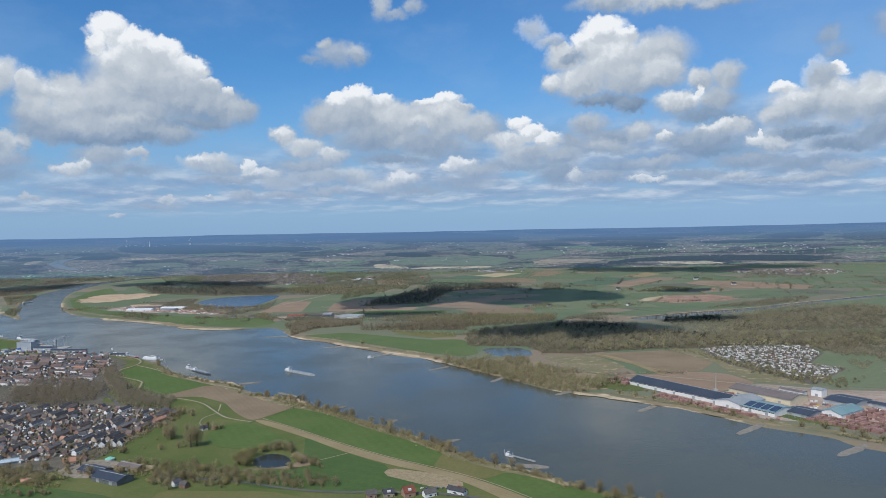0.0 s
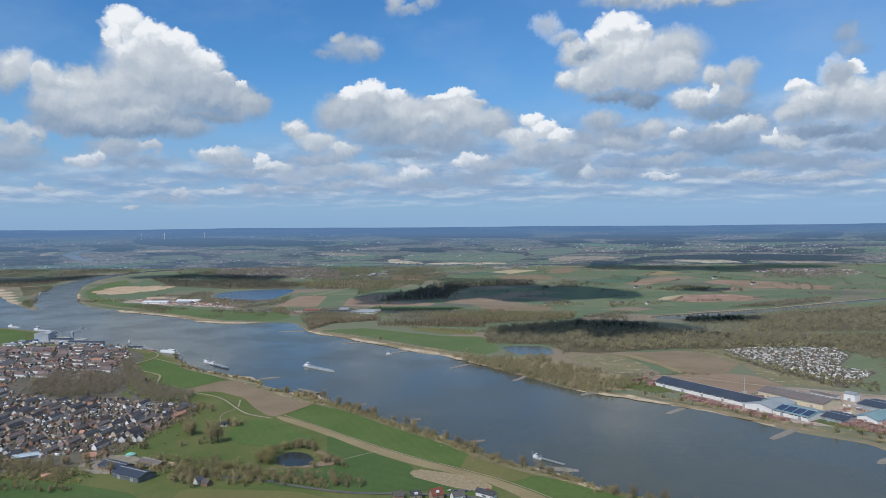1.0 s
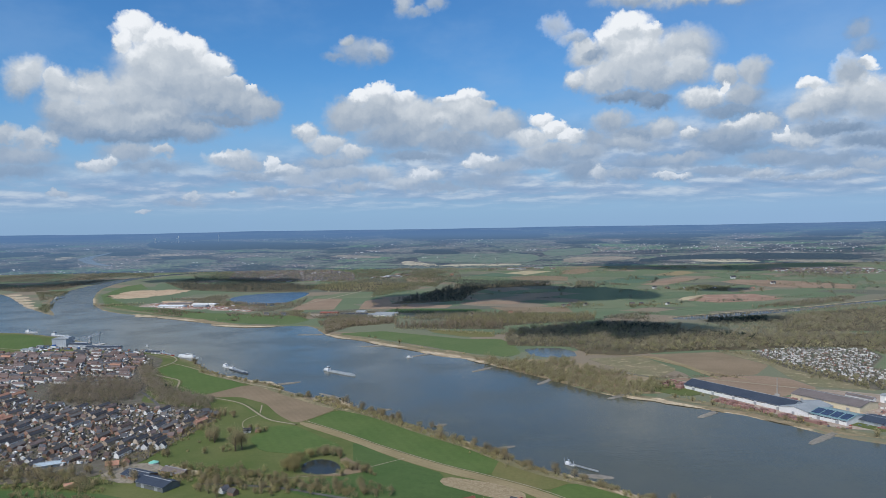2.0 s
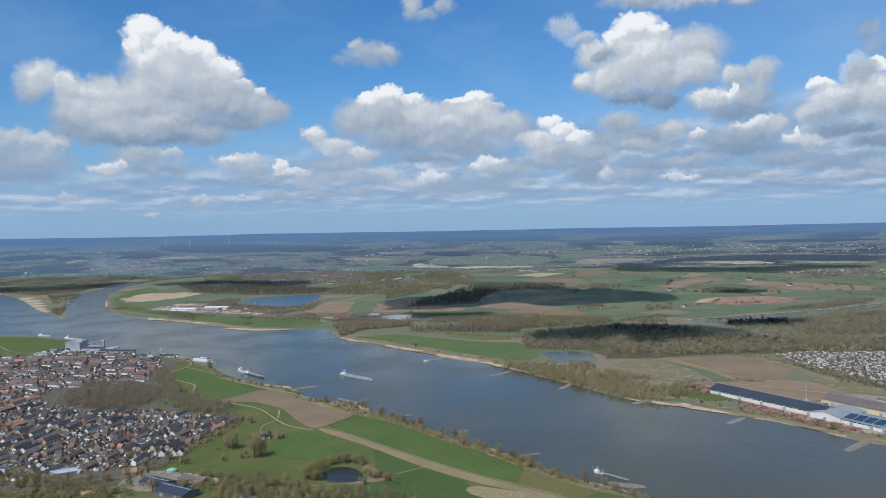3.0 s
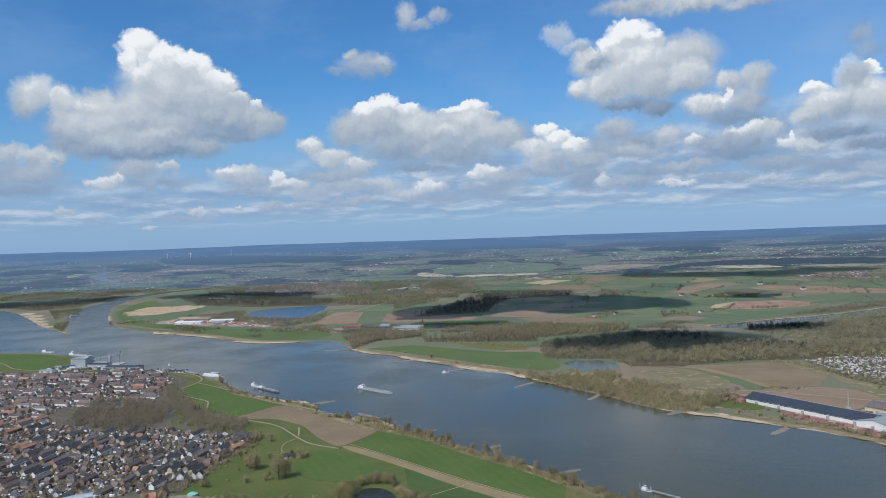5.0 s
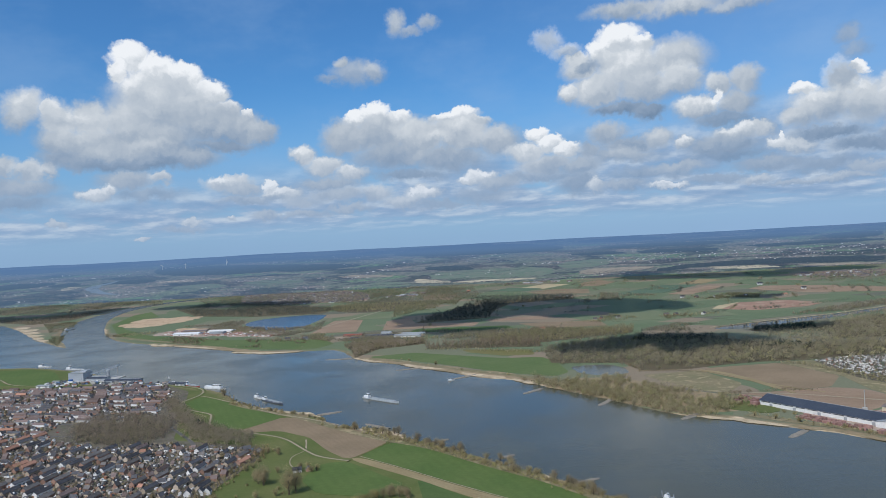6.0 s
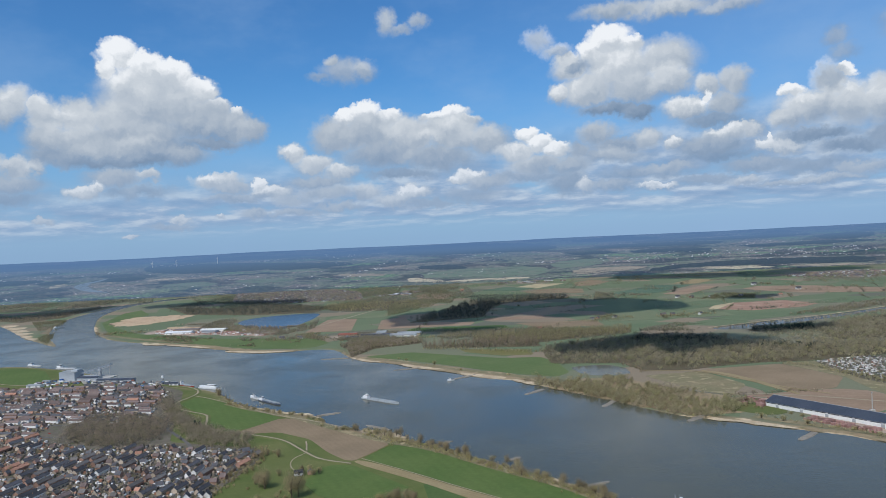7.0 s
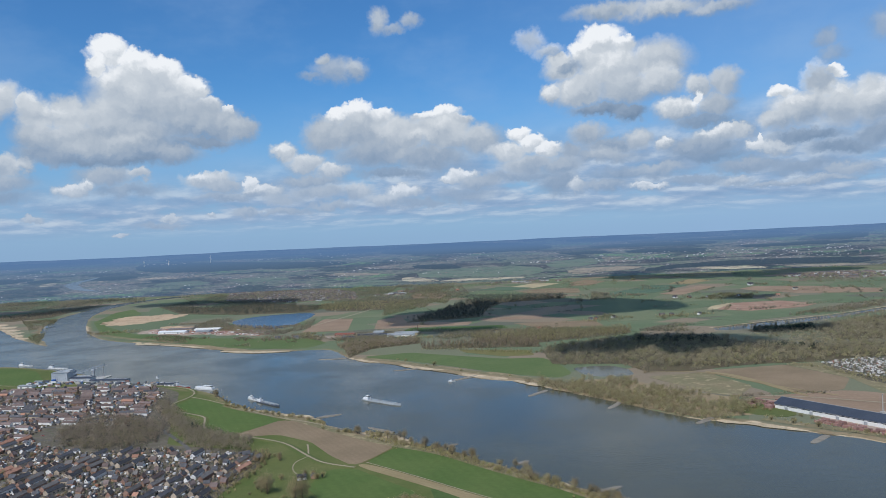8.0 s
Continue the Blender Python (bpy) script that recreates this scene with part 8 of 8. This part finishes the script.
for d in np.arange(0, along[-1], 4.8):
    thick = 0.55 + 1.1 * noise.noise((d * 0.012, 5.0, 0.0))
    p = np.array([np.interp(d, along, bank_line[:, 0]), np.interp(d, along, bank_line[:, 1])])
    if p[0] < -300:
        thick -= 0.15
    if rng.uniform() > thick + 0.18:
        continue
    p = p + np.array((-0.72, -0.69)) * rng.uniform(3, 17)
    tall = rng.uniform() < 0.42 and p[0] > -320
    plant([MID, BUD, MID][rng.integers(0, 3)] if tall else BUSH, *p, rng.uniform(0.75, 1.25) if tall else rng.uniform(0.7, 1.5))
for x, y, k, s in [(168, 806, BIG, 0.75), (196, 786, BIG, 0.8), (222, 764, BIG, 0.75), (150, 815, MID, 0.9), (-250, 1255, MID, 1.0), (-243, 1247, BIG, 0.7), (-84, 1082, BIG, 0.65), (-96, 1094, BIG, 0.6), (2, 965, BIG, 0.6), (-8, 978, MID, 0.9)]:
    plant(k, x, y, s)
# bushes on the opposite bank
for x, y in [(372, 1186), (385, 1178), (392, 1166), (402, 1150), (340, 1215), (420, 1120), (440, 1090), (470, 1062), (500, 1040), (530, 1020), (545, 1005), (552, 985), (562, 970), (575, 962), (540, 1012), (300, 1262), (318, 1240), (430, 1105), (-230, 1850), (-210, 1840), (-150, 1770), (-60, 1690), (-280, 1925), (-300, 1945)]:
    plant(BUSH if rng.uniform() < 0.65 else BUD, x + rng.normal() * 4 + 4, y + rng.normal() * 4 + 6, rng.uniform(0.8, 1.3))
for x, y in [(545, 1065), (560, 1058), (575, 1052), (590, 1048), (605, 1040), (620, 1030), (300, 1345), (315, 1330), (326, 1318), (352, 1280), (362, 1262)]:
    plant(BUSH, x + rng.normal() * 3, y + rng.normal() * 3, rng.uniform(0.9, 1.4))
# trees in the streets
for poly, gap in ((TOWN_UP, 60), (TOWN_LOW, 50)):
    for x, y in scatter(poly, gap, rng):
        plant([MID, FIR, BUD, MID][rng.integers(0, 4)], x, y, rng.uniform(0.5, 0.9))

# ---- scrub and hedge belts ----
def belt(name, label, points, width, spacing, h, mat, seed, tris=90, size=0.5):
    """Shrubs along a line, thinning out in places."""
    p = rounded(points, False, 1)
    d = np.gradient(p, axis=0)
    nrm = np.c_[-d[:, 1], d[:, 0]] / np.linalg.norm(d, axis=1)[:, None]
    outline = np.vstack([p + nrm * width / 2, (p - nrm * width / 2)[::-1]])
    wood(name, outline.tolist(), spacing, h, mat, label, tris, 0.5, seed, floor=False, size=size)


belt("scrub_belt", "bare scrub at the town's edge", [(-440, 1225), (-432, 1160), (-448, 1060), (-462, 985), (-478, 955)], 22, 6.5, 6, TWIGS, 71)
belt("scrub_belt", "bare brown hedge along the lane", [(-425, 915), (-350, 884), (-300, 880), (-240, 868), (-165, 838)], 16, 5.5, 6.5, TWIGS, 72)
belt("scrub_belt", "low budding scrub below the farm", [(-620, 880), (-560, 868), (-500, 862), (-455, 856)], 14, 5.5, 5, SPRING, 73)
belt("bank_shrubs", "budding shrubs along the near bank", [(-300, 1270), (-258, 1232), (-195, 1180), (-145, 1120), (-95, 1066), (-45, 1014), (-5, 962)], 13, 4.8, 5.0, SPRING, 74)
belt("bank_shrubs", "bare shrubs along the near bank", [(-262, 1238), (-195, 1186), (-148, 1126), (-98, 1074), (-48, 1022), (-4, 968), (40, 918)], 9, 7.5, 8.0, TWIGS, 75, 140)
belt("bank_shrubs", "budding shrubs beside the crop strip", [(20, 940), (60, 898), (110, 862), (150, 818), (210, 768)], 10, 5.5, 4.5, SPRING, 76)
belt("bank_shrubs", "low scrub above the harbour meadow", [(-620, 1600), (-575, 1528), (-510, 1466), (-450, 1412)], 10, 6.0, 3.2, TWIGS, 77)
belt("shore_shrubs", "budding shrubs before the brickworks", [(300, 1282), (345, 1222), (400, 1160), (440, 1100)], 12, 8.5, 5.0, BUDDING, 78)
belt("shore_shrubs", "green shrubs below the brickyard", [(520, 1050), (590, 1032), (640, 1005)], 12, 7.0, 4.5, BUDDING, 79)
belt("shore_shrubs", "willow shrubs by the last groyne", [(535, 1000), (560, 975), (590, 950)], 16, 7.0, 6.5, WILLOW, 80)
belt("tree_line", "bare trees along the old river arm", [(560, 2230), (760, 2290), (900, 2340), (1060, 2400), (1300, 2530)], 18, 9, 9, BARE, 81, 60, 0.9)
belt("tree_line", "budding trees behind the shore meadow", [(-250, 2090), (-140, 2060), (-40, 2000), (60, 1960)], 12, 8, 9, BUDDING, 82, 60, 0.8)
belt("tree_line", "bare trees round the woodland pond", [(75, 1780), (130, 1785), (195, 1782), (225, 1690), (215, 1650)], 10, 7, 9, BARE, 83, 70, 0.8)
belt("tree_line", "scrub between field and campsite", [(520, 1690), (560, 1640), (580, 1560), (600, 1480), (640, 1400)], 22, 8, 7, BUDDING, 84, 70, 0.7)

belt("shore_wood", "budding willows at the waterline", [(0, 1590), (40, 1548), (92, 1476), (150, 1388), (205, 1308), (250, 1284)], 34, 7.5, 11, BUDDING, 93, 190, 0.65)
belt("shore_wood", "bare willows at the waterline", [(-20, 1625), (46, 1560), (100, 1482), (158, 1396), (215, 1318)], 40, 13, 14, TWIGS, 94, 200, 0.6)
belt("works_scrub", "low scrub round the brickyard", [(300, 1420), (345, 1430), (410, 1432), (470, 1420)], 16, 7, 4.5, BARE, 86, 60, 0.6)


def garden_sheds():
    r = np.random.default_rng(91)
    shapes = []
    for x, y in np.vstack([scatter(TOWN_UP, 13, r), scatter(TOWN_LOW, 11, r)]):
        if r.uniform() < 0.3:
            continue
        L, W, e, a = r.uniform(2.4, 5.0), r.uniform(2.2, 3.2), r.uniform(2.0, 2.5), radians(r.choice([-12, 78]) + r.normal() * 5)
        sv, sf = gable_wall(L, W, e, e + r.uniform(0.1, 0.9))
        shapes.append(([(x + p[0] * math.cos(a) - p[1] * math.sin(a), y + p[0] * math.sin(a) + p[1] * math.cos(a), p[2] + 0.05) for p in sv], sf))

    def tint(n, at, p):
        return n.ramp(n.node("ShaderNodeNewGeometry").outputs["Random Per Island"], [(0.0, (0.25, 0.24, 0.23)), (0.25, (0.38, 0.35, 0.31)), (0.45, (0.7, 0.69, 0.67)), (0.62, (0.3, 0.25, 0.2)), (0.78, (0.8, 0.8, 0.79)), (0.9, (0.42, 0.25, 0.17))], True), None
    v, f = joined(*shapes)
    tagged(mesh_object("garden_sheds", v, f, material("shed boards and roofing", tint, 0.7, 0.3)), "small pale sheds and lean-tos in the gardens", "sheds", kind="stuff")


garden_sheds()

belt("tree_belt", "brown leafless trees below the town", [(-640, 930), (-579, 906), (-531, 889), (-470, 868)], 34, 7.5, 11, TWIGS, 87, 280, 0.6)
belt("tree_belt", "brown leafless trees along the farm's edge", [(-560, 842), (-500, 833), (-450, 826)], 16, 7.5, 8, TWIGS, 88, 240, 0.58)
belt("tree_belt", "leafless trees along the village lane", [(-412, 918), (-383, 930), (-343, 918), (-287, 895), (-240, 876), (-182, 852), (-130, 845)], 22, 8, 9.5, TWIGS, 89, 260, 0.6)
belt("tree_belt", "budding trees beside the village lane", [(-400, 905), (-340, 900), (-270, 872), (-200, 845)], 20, 13, 9, SPRING, 90, 280, 0.6)


# ---- parked cars ----
PAINTS = [mottled(nm, a, b, 0.3, 1.5, 0.3, 0.5, bump=0) for nm, a, b in (("white car paint", (0.66, 0.66, 0.66), (0.72, 0.72, 0.72)), ("grey car paint", (0.25, 0.26, 0.27), (0.3, 0.31, 0.32)), ("blue car paint", (0.05, 0.09, 0.2), (0.07, 0.12, 0.24)), ("red car paint", (0.34, 0.05, 0.04), (0.38, 0.07, 0.05)))]
RUBBER = mottled("tyre rubber", (0.02, 0.02, 0.02), (0.03, 0.03, 0.03), 1.0, 4.0)


def car(label, paint):
    ob = root("car", label, "car", "parked cars of the town")
    part("body", joined(box(-2.15, 2.15, -0.88, 0.88, 0.3, 0.95, 0.06), box(-1.5, 0.9, -0.8, 0.8, 0.95, 1.45, 0.22)), paint, ob)
    part("windows", box(-1.46, 0.86, -0.815, 0.815, 1.0, 1.3, 0.14), GLASS, ob)
    part("wheels", joined(*[tube((x, y - 0.1, 0.32), (x, y + 0.1, 0.32), 0.33, 0.33, 8) for x in (-1.35, 1.35) for y in (-0.8, 0.8)]), RUBBER, ob)
    return ob


CARS = [car(lab, p) for lab, p in zip(("white car parked in the street", "grey car parked in the street", "blue car parked in the street", "red car parked in the street"), PAINTS)]
spots = []
for c in range(5):
    o = 60 + c * 78
    for k in range(12):
        spots.append((-990 + o - 60 * k / 12 + 2.4 * (1 if k % 2 else -1), 1240 - 0.17 * o - 25 * k + rng.normal() * 5, 80))
for c in range(5):
    for k in range(7):
        spots.append((-1180 + c * 30 + 58 * k + rng.normal() * 6, 1712 - c * 75 - 13 * k, -12))
for k in range(14):
    spots.append((500 + 9 * k + rng.normal() * 2, 1096 - 3.5 * k + rng.normal() * 4, -30))
for k in range(8):
    spots.append((-30 + 6 * k, 826 + rng.normal() * 2, 40))
for i, (x, y, a) in enumerate(spots):
    m = pose(x, y, 0.48 if i < len(spots) - 22 else 0.24, 0, 0, a + rng.normal() * 4)
    if i < 4:
        CARS[i].matrix_basis = m
    else:
        copy_thing(CARS[rng.choice([0, 0, 1, 1, 2, 3])], m)
